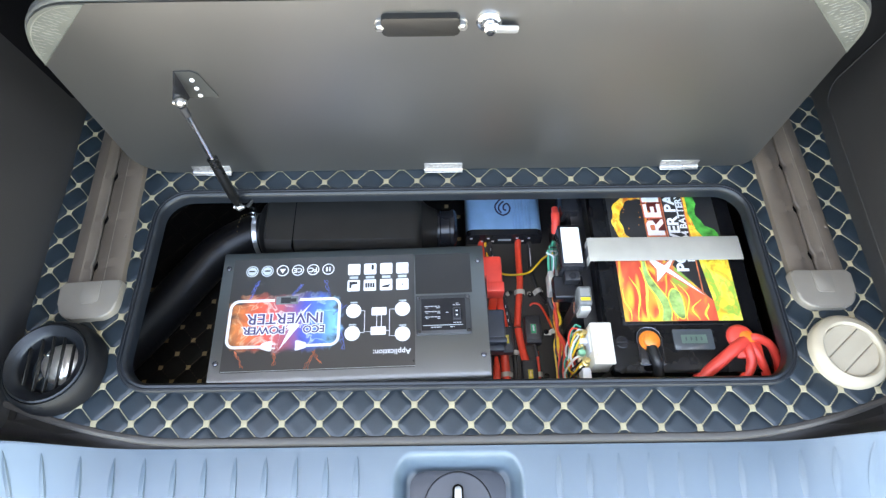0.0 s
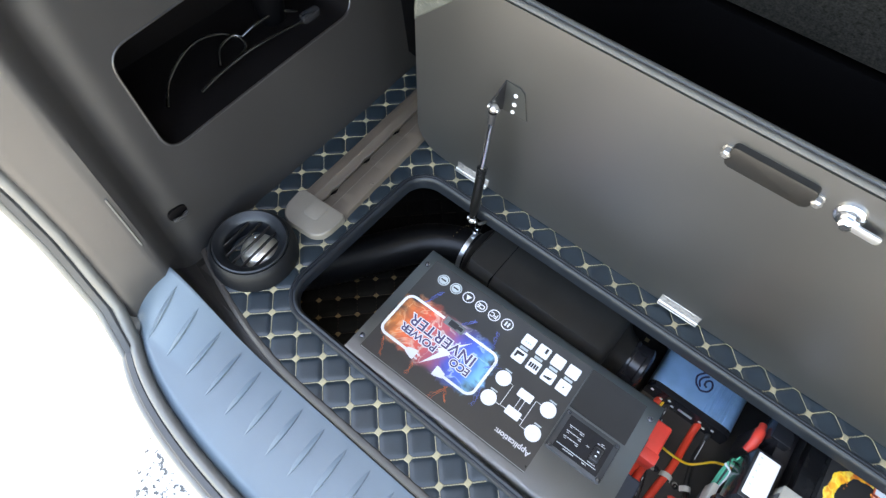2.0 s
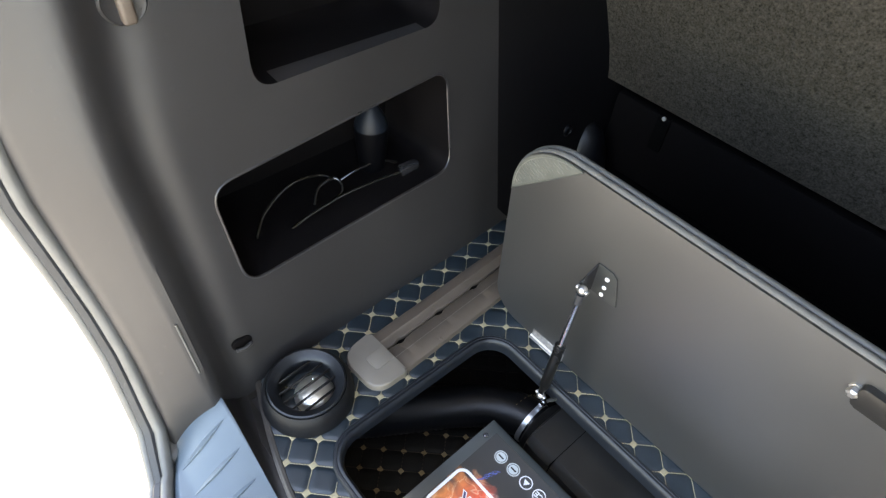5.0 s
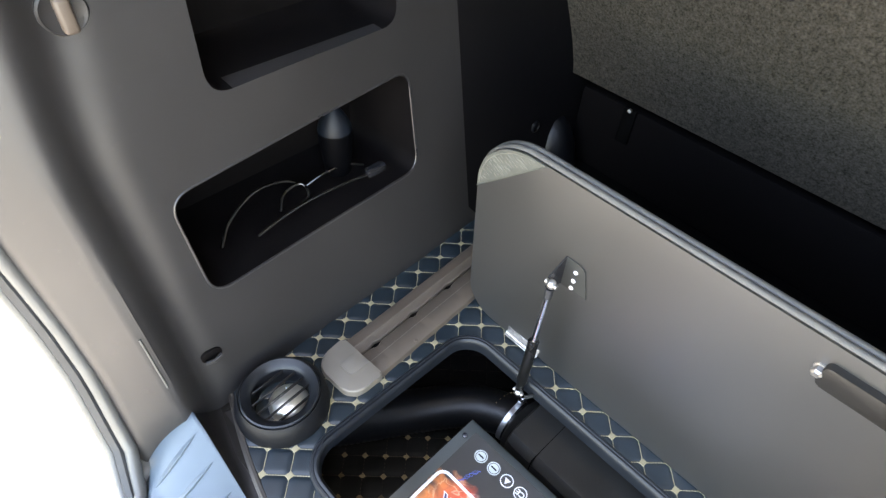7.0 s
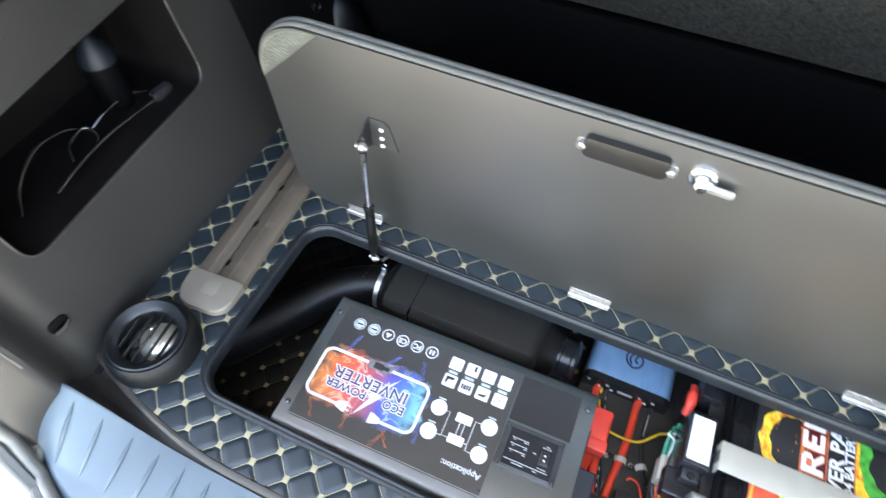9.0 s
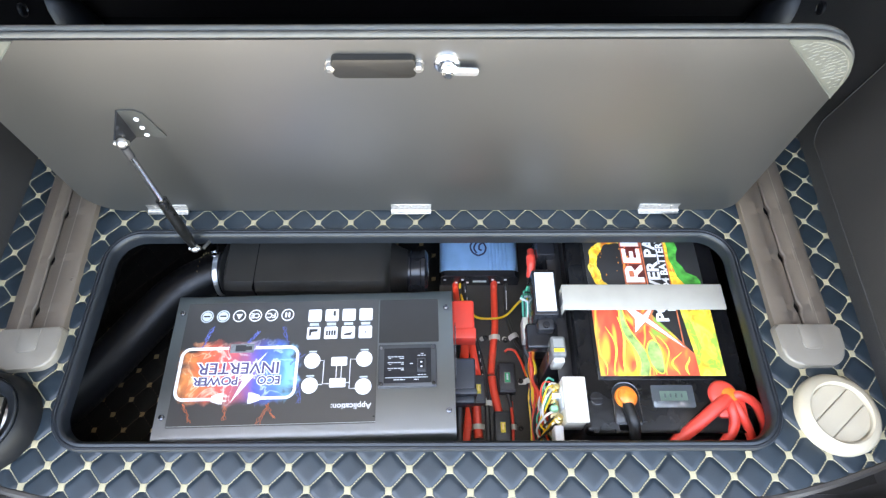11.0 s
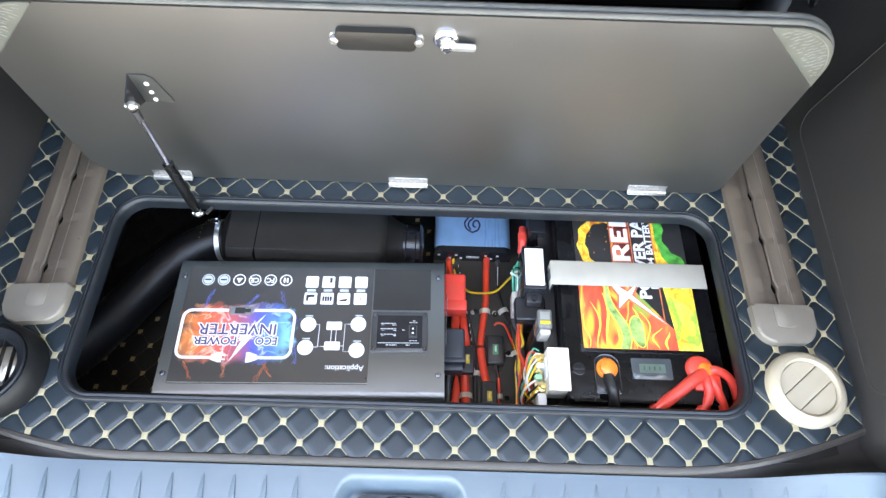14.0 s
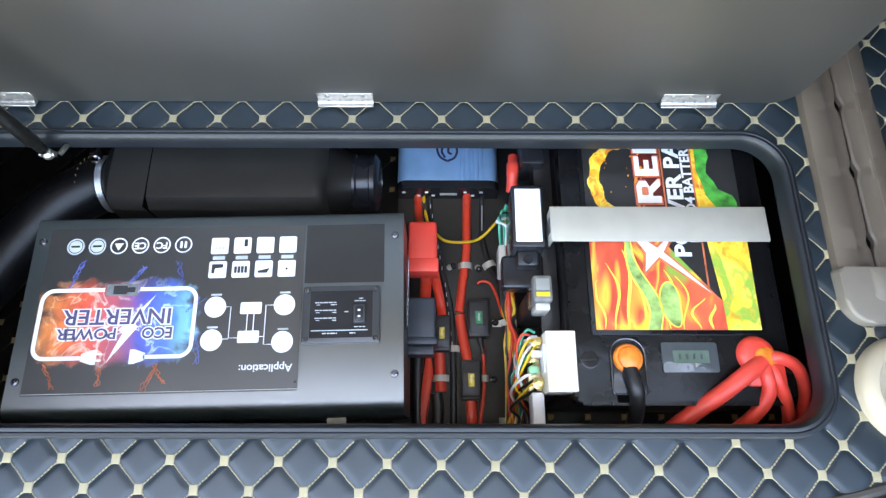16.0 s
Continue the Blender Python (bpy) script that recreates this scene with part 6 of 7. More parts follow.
M_GREENW = mat("green_window", (0.03, 0.30, 0.14), 0.2, vary=0.3, scale=200)
M_TIE = mat("milky_nylon", (0.55, 0.52, 0.46), 0.4, vary=0.1)
M_GOLD = mat("brass_terminal", (0.75, 0.58, 0.25), 0.3, 0.9, vary=0.2, scale=150)
M_CLEAR = mat("clear_grey_plastic", (0.15, 0.148, 0.138), 0.12, vary=0.2, scale=100)

# a thin black board that the fuses and cables are screwed to
board = tagged(boxpart("mounting_board", 0.052, 0.262, 0.156, 0.698, WELL_Z + 0.002, BOARD_Z + 0.0075, mat("dark_brown_board", (0.022, 0.020, 0.018), 0.6, vary=0.2, bump=0.2), None, r=0.001), "dark flat mounting board on the well's floor", "board")


def wire(name, ctrl, r, material, label, category="cable", flat_=1.0, sides=10, group=""):
    bm = tube(bmesh.new(), curve_pts(ctrl, 8), r, sides, flat=flat_)
    return tagged(part(name, bm, material), label, category, group)


# red power cables
wire("power_cable", [(0.083, 0.545, -0.205), (0.083, 0.53, FZ), (0.086, 0.49, FZ + 0.02), (0.092, 0.462, -0.165)], 0.0062, M_REDWIRE, "thick red power cable from the charger", group="red cables")
red2 = wire("power_cable", [(0.158, 0.545, -0.205), (0.158, 0.53, FZ + 0.004), (0.157, 0.49, FZ + 0.004), (0.156, 0.445, FZ + 0.004), (0.150, 0.40, FZ + 0.004), (0.145, 0.356, FZ + 0.004)], 0.0066, M_REDWIRE, "thick red power cable along the board", group="red cables")
wire("power_cable", [(0.146, 0.352, FZ + 0.004), (0.149, 0.325, FZ + 0.004), (0.156, 0.285, FZ + 0.006)], 0.0072, M_REDWIRE, "red heat-shrunk cable end at a fuse", flat_=0.75, group="red cables")
wire("power_cable", [(0.160, 0.240, FZ + 0.006), (0.161, 0.215, FZ + 0.004), (0.162, 0.16, FZ + 0.004)], 0.0072, M_REDWIRE, "red heat-shrunk cable end at a fuse", flat_=0.75, group="red cables")
wire("power_cable", [(0.098, 0.402, -0.17), (0.097, 0.388, -0.20), (0.095, 0.36, FZ + 0.006)], 0.0080, M_REDWIRE, "red cable leaving the red terminal cover", flat_=0.7, group="red cables")
wire("power_cable", [(0.108, 0.405, -0.175), (0.112, 0.392, -0.205), (0.118, 0.365, FZ + 0.012), (0.121, 0.342, FZ + 0.016)], 0.0068, M_REDWIRE, "red cable leaving the red terminal cover", flat_=0.8, group="red cables")
wire("power_cable", [(0.116, 0.306, FZ + 0.014), (0.117, 0.28, FZ + 0.008), (0.119, 0.244, FZ + 0.006)], 0.0080, M_REDWIRE, "red heat-shrunk cable end", group="red cables")
wire("power_cable", [(0.101, 0.296, FZ + 0.01), (0.101, 0.27, FZ + 0.012), (0.097, 0.24, FZ + 0.012), (0.090, 0.19, FZ + 0.01)], [0.003 + 0.0045 * min(1, i / 10) for i in range(25)], M_REDWIRE, "flattened red cable sleeve", flat_=0.6, group="red cables")
wire("thin_wire", [(0.178, 0.306, FZ + 0.006), (0.179, 0.28, FZ + 0.003), (0.178, 0.245, FZ + 0.003), (0.172, 0.20, FZ + 0.003)], 0.0030, M_REDWIRE, "thin red wire clipped to the board", group="thin wires")
wire("thin_wire", [(0.172, 0.398, FZ + 0.004), (0.178, 0.402, FZ + 0.006), (0.190, 0.398, FZ + 0.008), (0.199, 0.378, FZ + 0.012), (0.205, 0.345, FZ + 0.03)], 0.0022, M_REDWIRE, "thin red wire bending into the loom", group="thin wires")
# black cables
wire("black_cable", [(0.102, 0.545, -0.205), (0.101, 0.53, FZ), (0.106, 0.48, FZ + 0.002), (0.123, 0.406, FZ + 0.002), (0.133, 0.357, FZ + 0.002), (0.136, 0.292, FZ + 0.002), (0.136, 0.17, FZ + 0.002)], 0.0048, M_PRINTED, "black cable with faint white print", group="black cables")
wire("black_cable", [(0.182, 0.545, -0.205), (0.181, 0.53, FZ), (0.180, 0.477, FZ + 0.002), (0.191, 0.425, FZ + 0.004), (0.202, 0.40, FZ + 0.012)], 0.0045, M_PRINTED, "black cable with faint white print", group="black cables")
wire("black_cable", [(0.088, 0.30, FZ + 0.02), (0.086, 0.26, FZ + 0.01), (0.088, 0.16, FZ + 0.008)], 0.0085, M_PRINTED, "thick black cable beside the inverter", group="black cables")
wire("black_cable", [(0.112, 0.242, FZ + 0.008), (0.115, 0.22, FZ + 0.006), (0.112, 0.16, FZ + 0.006)], 0.0078, M_PRINTED, "thick black cable beside the inverter", group="black cables")
wire("black_cable", [(0.214, 0.26, FZ + 0.01), (0.215, 0.22, FZ + 0.006), (0.214, 0.16, FZ + 0.006)], 0.0060, M_PRINTED, "black sleeve over the loom", group="black cables")
wire("black_cable", [(0.232, 0.24, FZ + 0.012), (0.234, 0.21, FZ + 0.01), (0.236, 0.16, FZ + 0.008)], 0.0105, mat("ribbed_conduit", (0.015, 0.015, 0.015), 0.35), "black ribbed conduit beside the rail", group="black cables")
# white print on the black cables
bm = bmesh.new()
for y0, x0, y1, x1 in ((0.525, 0.1015, 0.41, 0.122), (0.40, 0.1245, 0.30, 0.1355), (0.52, 0.181, 0.48, 0.180)):
    for k in range(7):
        t = (k + 0.3) / 7
        x, y = x0 + (x1 - x0) * t, y0 + (y1 - y0) * t
        rbox(bm, x - 0.0006, x + 0.0006, y - 0.003, y + 0.003, FZ + 0.0064, FZ + 0.0072, 0)
tagged(part("cable_print", bm, M_WHITE, board), kind="stuff")
# yellow wires
wire("thin_wire", [(0.093, 0.545, -0.205), (0.092, 0.53, FZ), (0.097, 0.50, FZ + 0.003), (0.103, 0.485, FZ + 0.006)], 0.0024, M_YELLOW, "thin yellow wire from the charger", group="thin wires")
wire("thin_wire", [(0.110, 0.478, FZ + 0.004), (0.125, 0.463, FZ + 0.010), (0.154, 0.459, FZ + 0.016), (0.178, 0.468, FZ + 0.010), (0.200, 0.485, FZ + 0.03), (0.203, 0.472, -0.16)], 0.0022, M_YELLOW, "thin yellow wire looping under the red cable", group="thin wires")
# loom of thin wires
rnd = random.Random(5)
for i, mm in enumerate((M_ORANGE, M_YELLOW, M_ORANGE, M_REDWIRE, M_YELLOW, M_PRINTED, M_ORANGE, M_PRINTED, M_YELLOW)):
    o = [rnd.uniform(-0.006, 0.006) for _ in range(5)]
    pts = [(0.204 + o[0] * 0.6, 0.425, -0.18), (0.207 + o[0], 0.395, -0.195), (0.211 + o[1], 0.360, -0.200 + o[2] * 0.6), (0.213 + o[1] * 0.4, 0.334, -0.200 + o[2] * 0.4), (0.214 + o[3] * 1.6, 0.300, -0.205), (0.218 + o[4] * 2.2, 0.262, -0.212), (0.214 + o[3] * 1.5, 0.20, -0.222)]
    names = {M_ORANGE: "orange", M_YELLOW: "yellow", M_REDWIRE: "red", M_PRINTED: "black"}
    wire("loom_wire", pts, 0.0026 + 0.0006 * (i % 2), mm, "thin %s wire in the bundled loom" % names[mm], group="loom wires", sides=8)
for i, (mm, nm) in enumerate(((M_GREEN, "green"), (M_GREEN, "green"), (M_YELLOW, "yellow"), (M_REDWIRE, "red"))):
    wire("loom_wire", [(0.203 + 0.003 * i, 0.470, -0.10), (0.198 + 0.003 * i, 0.455, -0.13), (0.199 + 0.0028 * i, 0.43, -0.15), (0.202 + 0.001 * i, 0.405, -0.17)], 0.0019, mm, "thin %s wire at the relay" % nm, group="loom wires", sides=8)


rnd = random.Random(17)
for i, mm in enumerate((M_YELLOW, M_ORANGE, M_REDWIRE, M_YELLOW, M_ORANGE, M_PRINTED, M_REDWIRE, M_ORANGE)):
    o = [rnd.uniform(-0.007, 0.007) for _ in range(6)]
    pts = [(0.206 + o[0] * 0.5, 0.412, -0.170), (0.211 + o[0], 0.385, -0.188), (0.215 + o[1], 0.355, -0.192 + o[2] * 0.5), (0.214 + o[1] * 0.4, 0.334, -0.194), (0.216 + o[3], 0.300, -0.196 + o[5]), (0.219 + o[4] * 1.6, 0.255, -0.200), (0.216 + o[3] * 1.8, 0.195, -0.212)]
    wire("loom_wire", pts, 0.0024 + 0.0008 * (i % 3), mm, "thin %s wire in the bundled loom" % names[mm], group="loom wires", sides=8)
M_PALEWIRE = mat("white_wire", (0.7, 0.68, 0.62), 0.45, vary=0.1)
for i, (mm, nm) in enumerate(((M_PALEWIRE, "white"), (M_REDWIRE, "red"), (M_GREEN, "green"), (M_PALEWIRE, "white"), (M_YELLOW, "yellow"), (M_PRINTED, "black"))):
    a, b = rnd.uniform(-0.008, 0.008), rnd.uniform(-0.012, 0.012)
    wire("loom_wire", [(0.226, 0.285 - 0.010 * i, -0.080), (0.215 + a, 0.280 - 0.012 * i + b, -0.088 - 0.012 * (i % 3)), (0.208 + a, 0.262 - 0.010 * i + b, -0.125), (0.213 + b, 0.235 - 0.006 * i, -0.160), (0.218 + a, 0.190, -0.205)], 0.0016 + 0.0003 * (i % 2), mm, "thin %s wire at the shunt" % nm, group="loom wires", sides=8)


def tie(x, y, z, w, turn=0):
    t = empty("cable_clip", pose(x, y, z, 0, 0, turn), "milky nylon cable clip with a black screw", "clip", "cable clips")
    bm = bmesh.new()
    arch = [(-w - 0.012, -0.004), (-w - 0.012, -0.0028), (-w - 0.001, -0.0028)] + [(-(w + 0.001) * math.cos(math.pi * k / 10), -0.002 + 0.0115 * math.sin(math.pi * k / 10)) for k in range(11)]
    back = [((w - 0.0003) * math.cos(math.pi * k / 10), -0.002 + 0.0100 * math.sin(math.pi * k / 10)) for k in range(11)] + [(-w + 0.0003, -0.004)]
    loop = arch + back
    front = [bm.verts.new((x, -0.0045, z)) for x, z in loop]
    rear = [bm.verts.new((x, 0.0045, z)) for x, z in loop]
    n = len(loop)
    for k in range(n):
        bm.faces.new((front[k], front[(k + 1) % n], rear[(k + 1) % n], rear[k]))
    part("strap", bm, M_TIE, t)
    part("screw", lathe(bmesh.new(), [(0.0046, 0), (0.0046, 0.003), (0.003, 0.0045), (0.0016, 0.0045), (0.0012, 0.003), (0, 0.003)], pose(-w - 0.008, 0.001, -0.003), 12), M_BLACKGLOSS, t)
    return t


tie(0.1545, 0.425, FZ + 0.004, 0.0095)
tie(0.190, 0.427, FZ + 0.004, 0.0085, 25)
tie(0.119, 0.262, FZ + 0.006, 0.0105)
tie(0.136, 0.303, FZ + 0.003, 0.0085)
tie(0.179, 0.262, FZ + 0.002, 0.0060, 180)
tie(0.213, 0.335, FZ + 0.030, 0.0105)
tie(0.204, 0.205, FZ + 0.002, 0.0050, 180)
for x, y in ((0.173, 0.424), (0.131, 0.424), (0.205, 0.405)):
    tagged(part("screw", lathe(bmesh.new(), [(0.0045, 0), (0.0042, 0.0025), (0.002, 0.003), (0.0016, 0.0015), (0, 0.0015)], pose(x, y, BOARD_Z + 0.0075), 12), M_STEEL), "small steel screw in the board", "screw", "board screws")


def fuse_holder(x0, x1, y0, y1, window, win, z=None):
    z0 = BOARD_Z + 0.0076 if z is None else z
    f = empty("fuse_holder", pose((x0 + x1) / 2, (y0 + y1) / 2, z0), "black inline fuse holder with a %s window" % win, "fuse holder", "fuse holders")
    w, d = (x1 - x0) / 2, (y1 - y0) / 2
    part("body", rbox(bmesh.new(), -w, w, -d, d, 0, 0.020, 0.0025), M_BLACK, f)
    part("lid", rbox(bmesh.new(), -w * 0.86, w * 0.86, -d * 0.84, d * 0.84, 0.018, 0.0225, 0.0012), M_BLACK, f)
    part("window", rbox(bmesh.new(), -w * 0.38, w * 0.38, -d * 0.42, d * 0.34, 0.021, 0.0232, 0.0006, 1), M_CLEAR, f)
    part("fuse", rbox(bmesh.new(), -w * 0.30, w * 0.30, -d * 0.36, d * 0.28, 0.0225, 0.0236, 0.0004, 1), window, f, "%s fuse" % win)
    part("fuse_mark", rbox(bmesh.new(), -w * 0.1, w * 0.1, -d * 0.2, d * 0.2, 0.0234, 0.0239, 0), M_GOLD if window is M_AMBER else M_GREYPRINT, f)
    return f


fuse_holder(0.157, 0.187, 0.318, 0.372, M_GREENW, "green")
fuse_holder(0.146, 0.174, 0.232, 0.286, M_AMBER, "amber")
fuse_holder(0.108, 0.132, 0.296, 0.346, M_AMBER, "amber", BOARD_Z + 0.020)
wire("thin_wire", [(0.173, 0.318, FZ + 0.012), (0.176, 0.306, FZ + 0.008), (0.178, 0.296, FZ + 0.006)], [0.0042] * 5 + [0.003] * 12, M_PRINTED, "black sleeve at a fuse holder", group="thin wires")

# terminal covers on the inverter's end
cover = empty("terminal_cover", pose(0.094, 0.430, -0.155), "red plastic terminal cover on the inverter's end", "terminal cover")
part("hood", rbox(bmesh.new(), -0.020, 0.019, -0.034, 0.034, -0.020, 0.012, 0.005, 3), M_RED, cover)
part("rim", rbox(bmesh.new(), -0.0195, 0.0215, -0.0385, -0.0185, -0.022, 0.0135, 0.003, 2), M_RED, cover)
cover2 = empty("terminal_cover", pose(0.096, 0.325, -0.15), "blue-black plastic terminal cover on the inverter's end", "terminal cover")
M_BLUEBLACK = mat("blue_black_plastic", (0.035, 0.042, 0.055), 0.38, vary=0.1)
part("hood", rbox(bmesh.new(), -0.022, 0.016, -0.022, 0.032, -0.022, 0.010, 0.004, 3), M_BLUEBLACK, cover2)
part("rim", rbox(bmesh.new(), -0.0215, 0.018, -0.030, -0.020, -0.024, 0.0125, 0.003, 2), M_BLUEBLACK, cover2)
part("hood_lower", rbox(bmesh.new(), -0.022, 0.014, -0.042, -0.030, -0.026, 0.004, 0.003, 2), M_BLUEBLACK, cover2)
side_label = tagged(boxpart("side_label", 0.0775, 0.0786, 0.305, 0.395, -0.10, -0.080, M_BLACK, None, r=0), "narrow printed side label on the inverter", "label")
bm = bmesh.new()
for k in range(14):
    rbox(bm, 0.0785, 0.0790, 0.310 + 0.006 * k, 0.3135 + 0.006 * k, -0.096, -0.084 - 0.004 * (k % 2), 0)
tagged(part("bar", bm, M_WHITE, side_label), kind="stuff")

# relay module with a white label on its bracket
relay = empty("relay_module", pose(0.2225, 0.436, 0), "black relay module with a plain white label", "relay")
part("body", rbox(bmesh.new(), -0.0195, 0.0195, -0.0400, 0.0400, -0.115, -0.052, 0.003), M_BLACKGLOSS, relay)
lab = part("label", rbox(bmesh.new(), -0.0155, 0.0160, -0.0335, 0.0345, -0.0522, -0.0505, 0.0008, 1), M_WHITE, relay, "white paper label")
for k in range(5):
    flat("bar", rounded_rect(-0.0115, -0.0085, 0.026 - 0.011 * k, 0.0285 - 0.011 * k, 0.0004, 2), M_GREYPRINT, lab, -0.0502)
part("ear", rbox(bmesh.new(), -0.013, 0.013, -0.058, -0.039, -0.090, -0.068, 0.004, 2), M_BLACK, relay)
part("ear_screw", lathe(bmesh.new(), [(0.006, 0), (0.005, 0.003), (0, 0.004)], pose(0, -0.050, -0.068), 14), M_BLACKGLOSS, relay)
part("foot", rbox(bmesh.new(), -0.0290, 0.0225, -0.080, -0.038, -0.114, -0.090, 0.004, 3), M_BLACKGLOSS, relay)
part("leg", rbox(bmesh.new(), 0.004, 0.020, -0.05, 0.03, BOARD_Z + 0.003, -0.112, 0.001), M_BLACK, relay)
conn = tagged(part("plug_connector", rbox(bmesh.new(), 0.194, 0.204, 0.385, 0.425, -0.16, -0.128, 0.002), M_TIE), "milky multi-pin plug below the relay", "connector")
for i, (mm, nm) in enumerate(((M_GREEN, "green"), (M_PRINTED, "black"), (M_GREEN, "green"), (M_WHITE, "white"))):
    wire("loom_wire", [(0.203, 0.468 - 0.004 * i, -0.112), (0.196 - 0.002 * i, 0.460 - 0.004 * i, -0.104), (0.194 + 0.003 * i, 0.444, -0.112), (0.197 + 0.002 * i, 0.424, -0.132)], 0.0017, mm, "thin %s wire to the plug below the relay" % nm, group="loom wires", sides=8)

# small relay in a clear case
sr = empty("small_relay", pose(0.237, 0.345, 0), "small relay in a clear plastic case with a yellow stripe", "relay")
part("case", rbox(bmesh.new(), -0.0115, 0.0115, -0.013, 0.020, -0.110, -0.060, 0.004, 3), M_CLEAR, sr)
part("coil", rbox(bmesh.new(), -0.0080, 0.0080, 0.001, 0.015, -0.062, -0.0593, 0.001), mat("grey_coil", (0.22, 0.22, 0.2), 0.4), sr)
part("stripe", rbox(bmesh.new(), -0.0080, 0.0080, -0.0065, -0.001, -0.062, -0.0591, 0.0005, 1), M_YELLOW, sr)
part("socket", rbox(bmesh.new(), -0.008, 0.009, -0.021, -0.012, -0.105, -0.068, 0.002), M_TIE, sr)
part("base", rbox(bmesh.new(), -0.010, 0.022, -0.012, 0.014, BOARD_Z + 0.003, -0.109, 0.002), M_BLACK, sr)
# power board in a pale box with brass terminals
pb = empty("shunt_box", pose(0.252, 0.264, 0), "pale boxed shunt with brass bolts and small plugs", "shunt")
part("box", rbox(bmesh.new(), -0.0170, 0.0165, -0.034, 0.033, -0.10, -0.050, 0.0015), mat("pale_beige_plastic", (0.80, 0.74, 0.62), 0.35, vary=0.06), pb)
boxpart("face", -0.0158, -0.0095, -0.030, 0.029, -0.0502, -0.0492, mat("gold_face", (0.74, 0.62, 0.42), 0.3, vary=0.08, scale=80), pb, r=0)
part("base", rbox(bmesh.new(), -0.030, 0.015, -0.031, 0.031, BOARD_Z + 0.003, -0.1, 0.002), M_BLACK, pb)
part("side_board", rbox(bmesh.new(), -0.0320, -0.014, -0.030, 0.030, -0.098, -0.088, 0.001), mat("brass_plate", (0.62, 0.5, 0.3), 0.35, 0.6, vary=0.3, scale=120), pb)
for i, (x, y, r, h) in enumerate(((-0.022, 0.024, 0.0075, 0.020), (-0.022, -0.022, 0.0075, 0.020), (-0.027, 0.004, 0.0045, 0.014))):
    part("bolt", lathe(bmesh.new(), [(r, 0), (r, h * 0.5), (r * 0.6, h * 0.55), (r * 0.6, h), (0, h + 0.001)], pose(x, y, -0.089), 6 if i < 2 else 12), M_GOLD, pb)
part("plug", rbox(bmesh.new(), -0.031, -0.017, 0.006, 0.014, -0.088, -0.070, 0.0015), M_WHITE, pb)
part("plug", rbox(bmesh.new(), -0.034, -0.022, -0.012, -0.003, -0.088, -0.072, 0.003), mat("pale_green_plug", (0.25, 0.6, 0.35), 0.4), pb)
part("plug", rbox(bmesh.new(), -0.019, -0.0145, -0.012, 0.02, -0.088, -0.060, 0.001), M_WHITE, pb)
tagged(part("white_plug", rbox(bmesh.new(), 0.221, 0.235, 0.180, 0.232, -0.105, -0.075, 0.003), M_WHITE), "white cable plug hanging from the shunt", "connector")
for i, (mm, nm) in enumerate(((M_GREEN, "green"), (M_PRINTED, "black"), (M_REDWIRE, "red"), (M_PRINTED, "black"))):
    wire("loom_wire", [(0.224, 0.275 - 0.01 * i, -0.082), (0.214 - 0.002 * i, 0.268 - 0.012 * i, -0.085 - 0.01 * i), (0.212 + 0.003 * i, 0.240 - 0.01 * i, -0.12), (0.226, 0.225 - 0.008 * i, -0.13)], 0.0018, mm, "thin %s wire at the shunt" % nm, group="loom wires", sides=8)
for i, (mm, nm, dx, dy) in enumerate(((M_YELLOW, "yellow", 0.0, 0.0), (M_WHITE, "white", 0.004, 0.006), (M_REDWIRE, "red", -0.004, 0.010), (M_YELLOW, "yellow", 0.006, -0.010), (M_WHITE, "white", -0.003, -0.014), (M_GREEN, "green", 0.002, 0.016))):
    wire("loom_wire", [(0.226 + dx, 0.292 + dy * 0.5, -0.080), (0.216 + dx, 0.286 + dy, -0.072 - 0.003 * (i % 3)), (0.209 + dx * 0.6, 0.268 + dy, -0.084), (0.212 - dx, 0.246 + dy * 0.6, -0.104), (0.224, 0.228 + dy * 0.3, -0.118)], 0.0016, mm, "thin %s wire looped at the shunt" % nm, group="loom wires", sides=8)
# red boot and black fuse box at the far end
tagged(part("cable_boot", tube(bmesh.new(), curve_pts([(0.2150, 0.545, -0.112), (0.2140, 0.528, -0.108), (0.2135, 0.512, -0.110), (0.2130, 0.498, -0.122)], 5), [0.0062] * 4 + [0.0082] * 6 + [0.0075] * 6, 12), M_RED), "red rubber cable boot", "cable boot")
tagged(part("fuse_box", rbox(bmesh.new(), 0.222, 0.253, 0.520, 0.575, -0.14, -0.082, 0.004), M_BLACKGLOSS), "small glossy black fuse box", "fuse box")
boxpart("fuse_box_stand", 0.224, 0.250, 0.53, 0.57, BOARD_Z + 0.003, -0.139, M_BLACK, bpy.data.objects["fuse_box"], r=0.002)

# battery leads
TX, TY = 0.474, 0.266      # the positive terminal
for r_, pts in ((0.0094, [(TX - 0.004, TY - 0.004, -0.047), (0.452, 0.250, -0.044), (0.425, 0.230, -0.050), (0.390, 0.205, -0.066), (0.352, 0.172, -0.095)]),
                (0.0076, [(TX - 0.001, TY - 0.006, -0.049), (0.473, 0.246, -0.046), (0.474, 0.226, -0.053), (0.460, 0.204, -0.068), (0.432, 0.176, -0.10)]),
                (0.0068, [(TX + 0.004, TY - 0.006, -0.049), (0.482, 0.247, -0.046), (0.493, 0.224, -0.054), (0.504, 0.198, -0.075), (0.508, 0.176, -0.105)]),
                (0.0068, [(TX + 0.006, TY, -0.046), (0.490, 0.266, -0.044), (0.512, 0.255, -0.052), (0.528, 0.228, -0.075), (0.534, 0.195, -0.11)])):
    wire("battery_lead", pts, r_, M_RED, "thick red battery lead at the positive terminal", group="battery leads", sides=14)
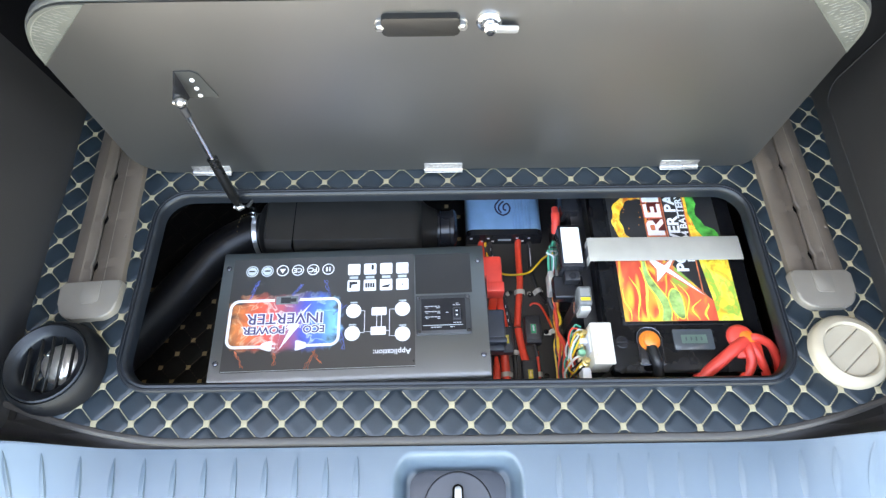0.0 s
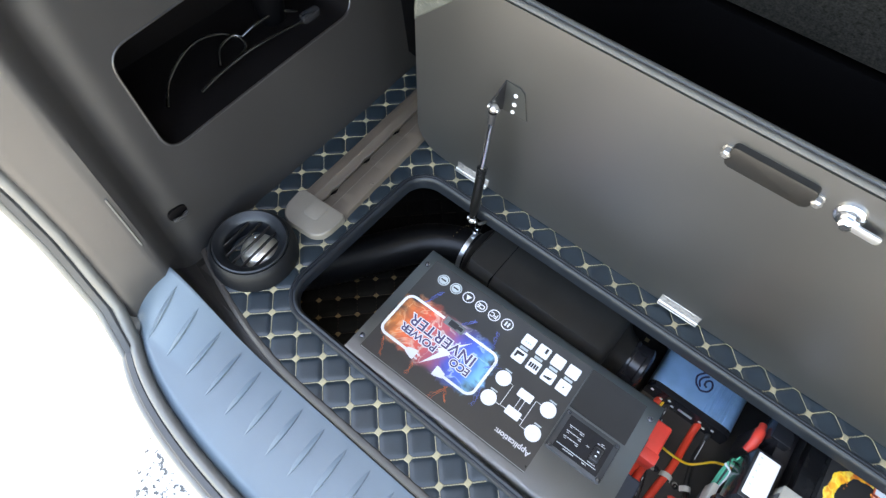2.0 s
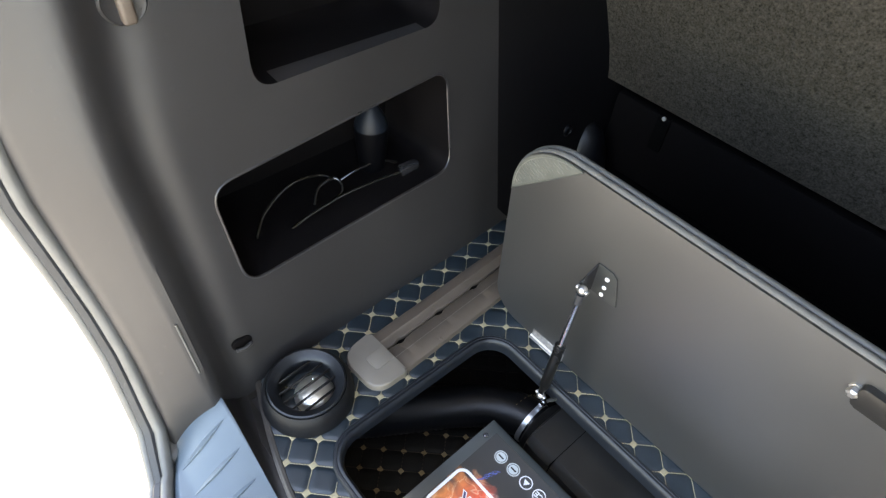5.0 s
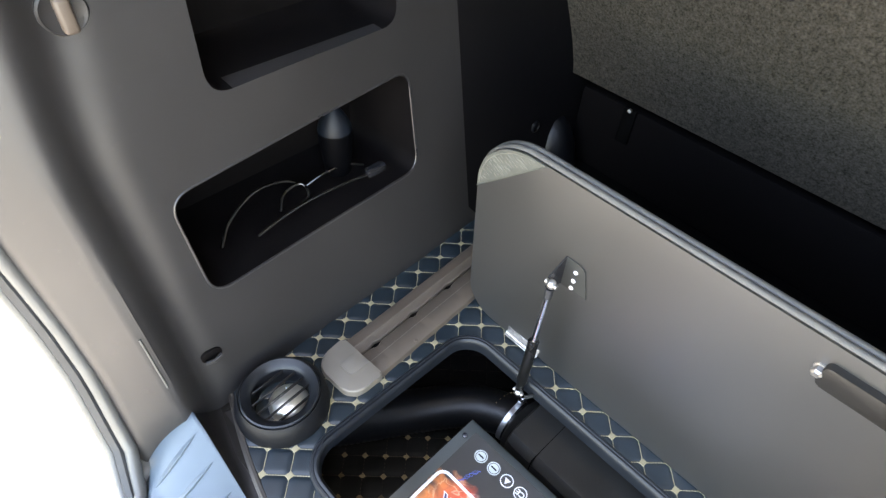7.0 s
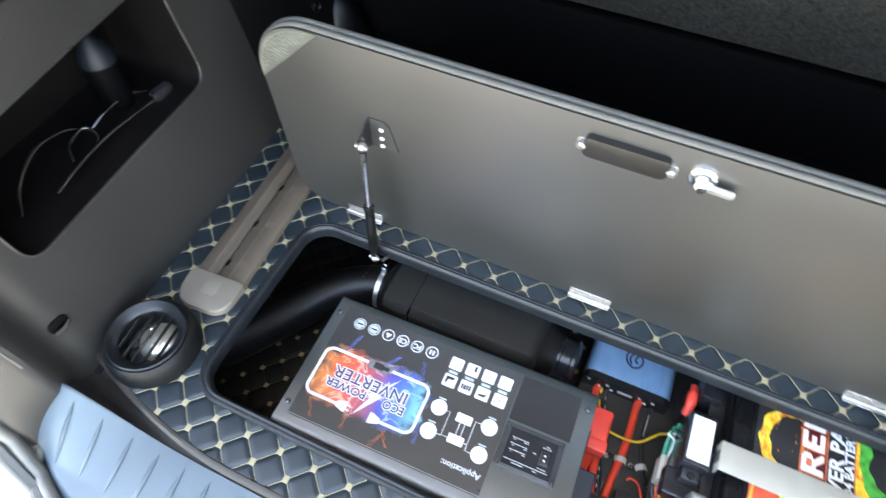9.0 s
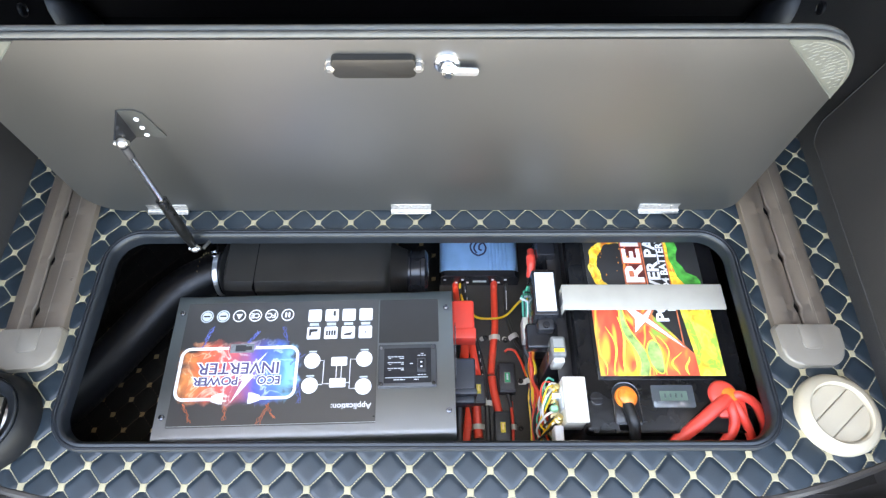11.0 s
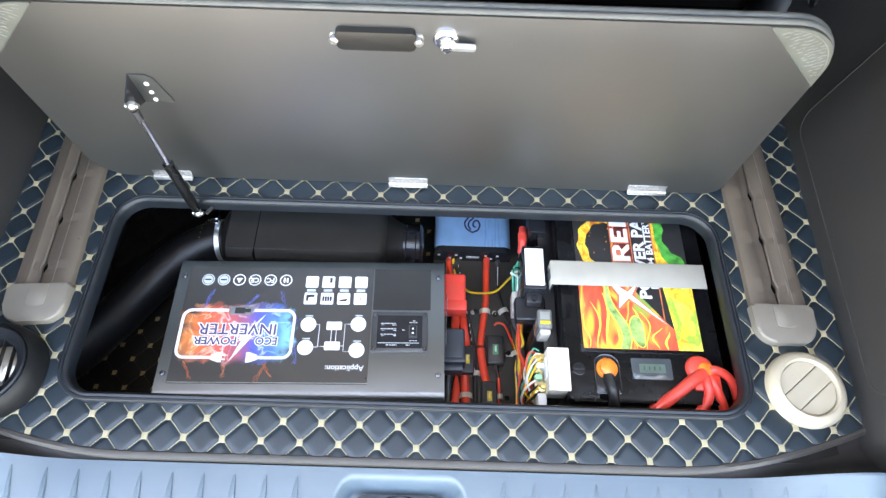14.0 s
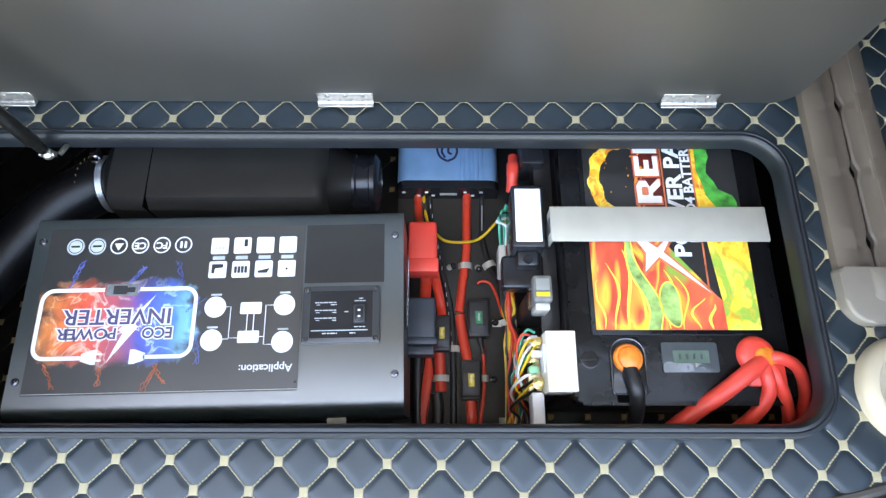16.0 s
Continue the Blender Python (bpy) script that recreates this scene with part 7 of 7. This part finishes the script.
bm = lathe(bmesh.new(), [(0.0, 0.009), (0.013, 0.009), (0.019, 0.006), (0.0215, 0.001), (0.0215, -0.003), (0.0, -0.003)], pose(TX - 0.006, TY + 0.004, BZ), 28)
rbox(bm, TX - 0.020, TX + 0.022, TY - 0.030, TY + 0.004, BZ - 0.002, BZ + 0.0065, 0.003, 2)
tagged(part("terminal_boot", bm, M_RED), "red rubber boot under the positive terminal", "cable boot")
wire("battery_lead", [(0.325, 0.256, -0.0505), (0.327, 0.242, -0.0455), (0.330, 0.226, -0.048), (0.333, 0.205, -0.070), (0.333, 0.17, -0.12)], 0.0085, M_PRINTED, "thick black battery lead at the negative terminal", group="battery leads")

# ---- small things on the side trim ----
buckle = empty("belt_anchor", pose(-0.628, 0.170, 0.086, 0, 0, 90), "dark oval cargo hook in the side trim", "hook")
part("plate", prism(bmesh.new(), rounded_rect(-0.0145, 0.0145, -0.0105, 0.0105, 0.0095), -0.002, 0.002, 0.001), M_POCKET, buckle)
for ch in buckle.children:
    ch.matrix_local = pose(0, 0, 0, 90, 0, 0)
part("bar", tube(bmesh.new(), [(-0.0115, -0.006, -0.003), (0.0, -0.009, -0.004), (0.0115, -0.006, -0.003)], 0.003, 8), M_TRIM, buckle)
slit = tagged(part("trim", tube(bmesh.new(), [(wall_x(y, z) + 0.0004, y, z) for y, z in [(0.103, 0.190 - 0.0085 * i) for i in range(11)]], 0.0018, 6), M_BINDING), "thin pale slit in the pillar trim", "trim", kind="structure")
hook = empty("coat_hook", pose(wall_x(0.184, 0.530) + 0.001, 0.184, 0.530, 0, 0, 90), "grey folding bag hook on the side trim", "hook")
bm = lathe(bmesh.new(), [(0.022, -0.002), (0.022, 0.003), (0.020, 0.005), (0.017, 0.003), (0, 0.002)], pose(0, 0, 0, 90, 0, 0), 32)
part("cup", bm, M_TRIM, hook)
part("arm", rbox(bmesh.new(), -0.007, 0.007, -0.014, -0.002, -0.018, 0.015, 0.004, 3), M_RAIL, hook)
part("panel_pin", lathe(bmesh.new(), [(0.008, 0), (0.007, 0.002), (0, 0.003)], pose(wall_x(0.833, 0.16), 0.833, 0.16, 0, 90, 0), 16), M_BLACK, None)
tagged(bpy.data.objects["panel_pin"], "black push pin in the side trim", "pin")

# things in the pocket: a bottle and loops of black cable
M_GLOSSWIRE = mat("glossy_black_cable", (0.006, 0.006, 0.006), 0.14, vary=0.1, spec=1.0)
bottle = empty("bottle", pose(-0.742, 0.478, 0.180), "dark bottle with a highlight-tinted top standing in the pocket", "bottle")
part("body", lathe(bmesh.new(), [(0.0, 0.0), (0.020, 0.0), (0.022, 0.004), (0.0255, 0.050), (0.0265, 0.074), (0.0262, 0.0785)], None, 28), mat("smoky_bottle", (0.0010, 0.0011, 0.0016), 0.5, spec=0.05), bottle)
# shoulder lighter than the body: its bluish highlight put into the colour
part("shoulder", lathe(bmesh.new(), [(0.0264, 0.078), (0.0255, 0.084), (0.0215, 0.095), (0.0140, 0.108), (0.0055, 0.120), (0, 0.124)], None, 28), mat("shoulder_highlight_tint", (0.0030, 0.0055, 0.0095), 0.5, spec=0.25), bottle, "tapered top tinted for its highlight")
for i, pts in enumerate(([(-0.70, 0.25, 0.184), (-0.725, 0.28, 0.20), (-0.74, 0.33, 0.215), (-0.745, 0.38, 0.205), (-0.735, 0.41, 0.186)],
                         [(-0.69, 0.30, 0.183), (-0.695, 0.34, 0.188), (-0.70, 0.40, 0.19), (-0.70, 0.47, 0.186), (-0.695, 0.51, 0.184)],
                         [(-0.735, 0.41, 0.186), (-0.73, 0.44, 0.197), (-0.725, 0.48, 0.2), (-0.72, 0.51, 0.186)],
                         [(-0.71, 0.35, 0.185), (-0.73, 0.37, 0.195), (-0.73, 0.40, 0.20), (-0.71, 0.40, 0.19), (-0.70, 0.37, 0.186)])):
    wire("charging_cable", pts, 0.0027, M_GLOSSWIRE, "glossy black cable looped in the pocket", group="pocket cables")
tagged(part("cable_plug", rbox(bmesh.new(), -0.705, -0.690, 0.50, 0.535, 0.179, 0.195, 0.004, 2), M_BLACKGLOSS), "black cable plug lying in the pocket", "plug")
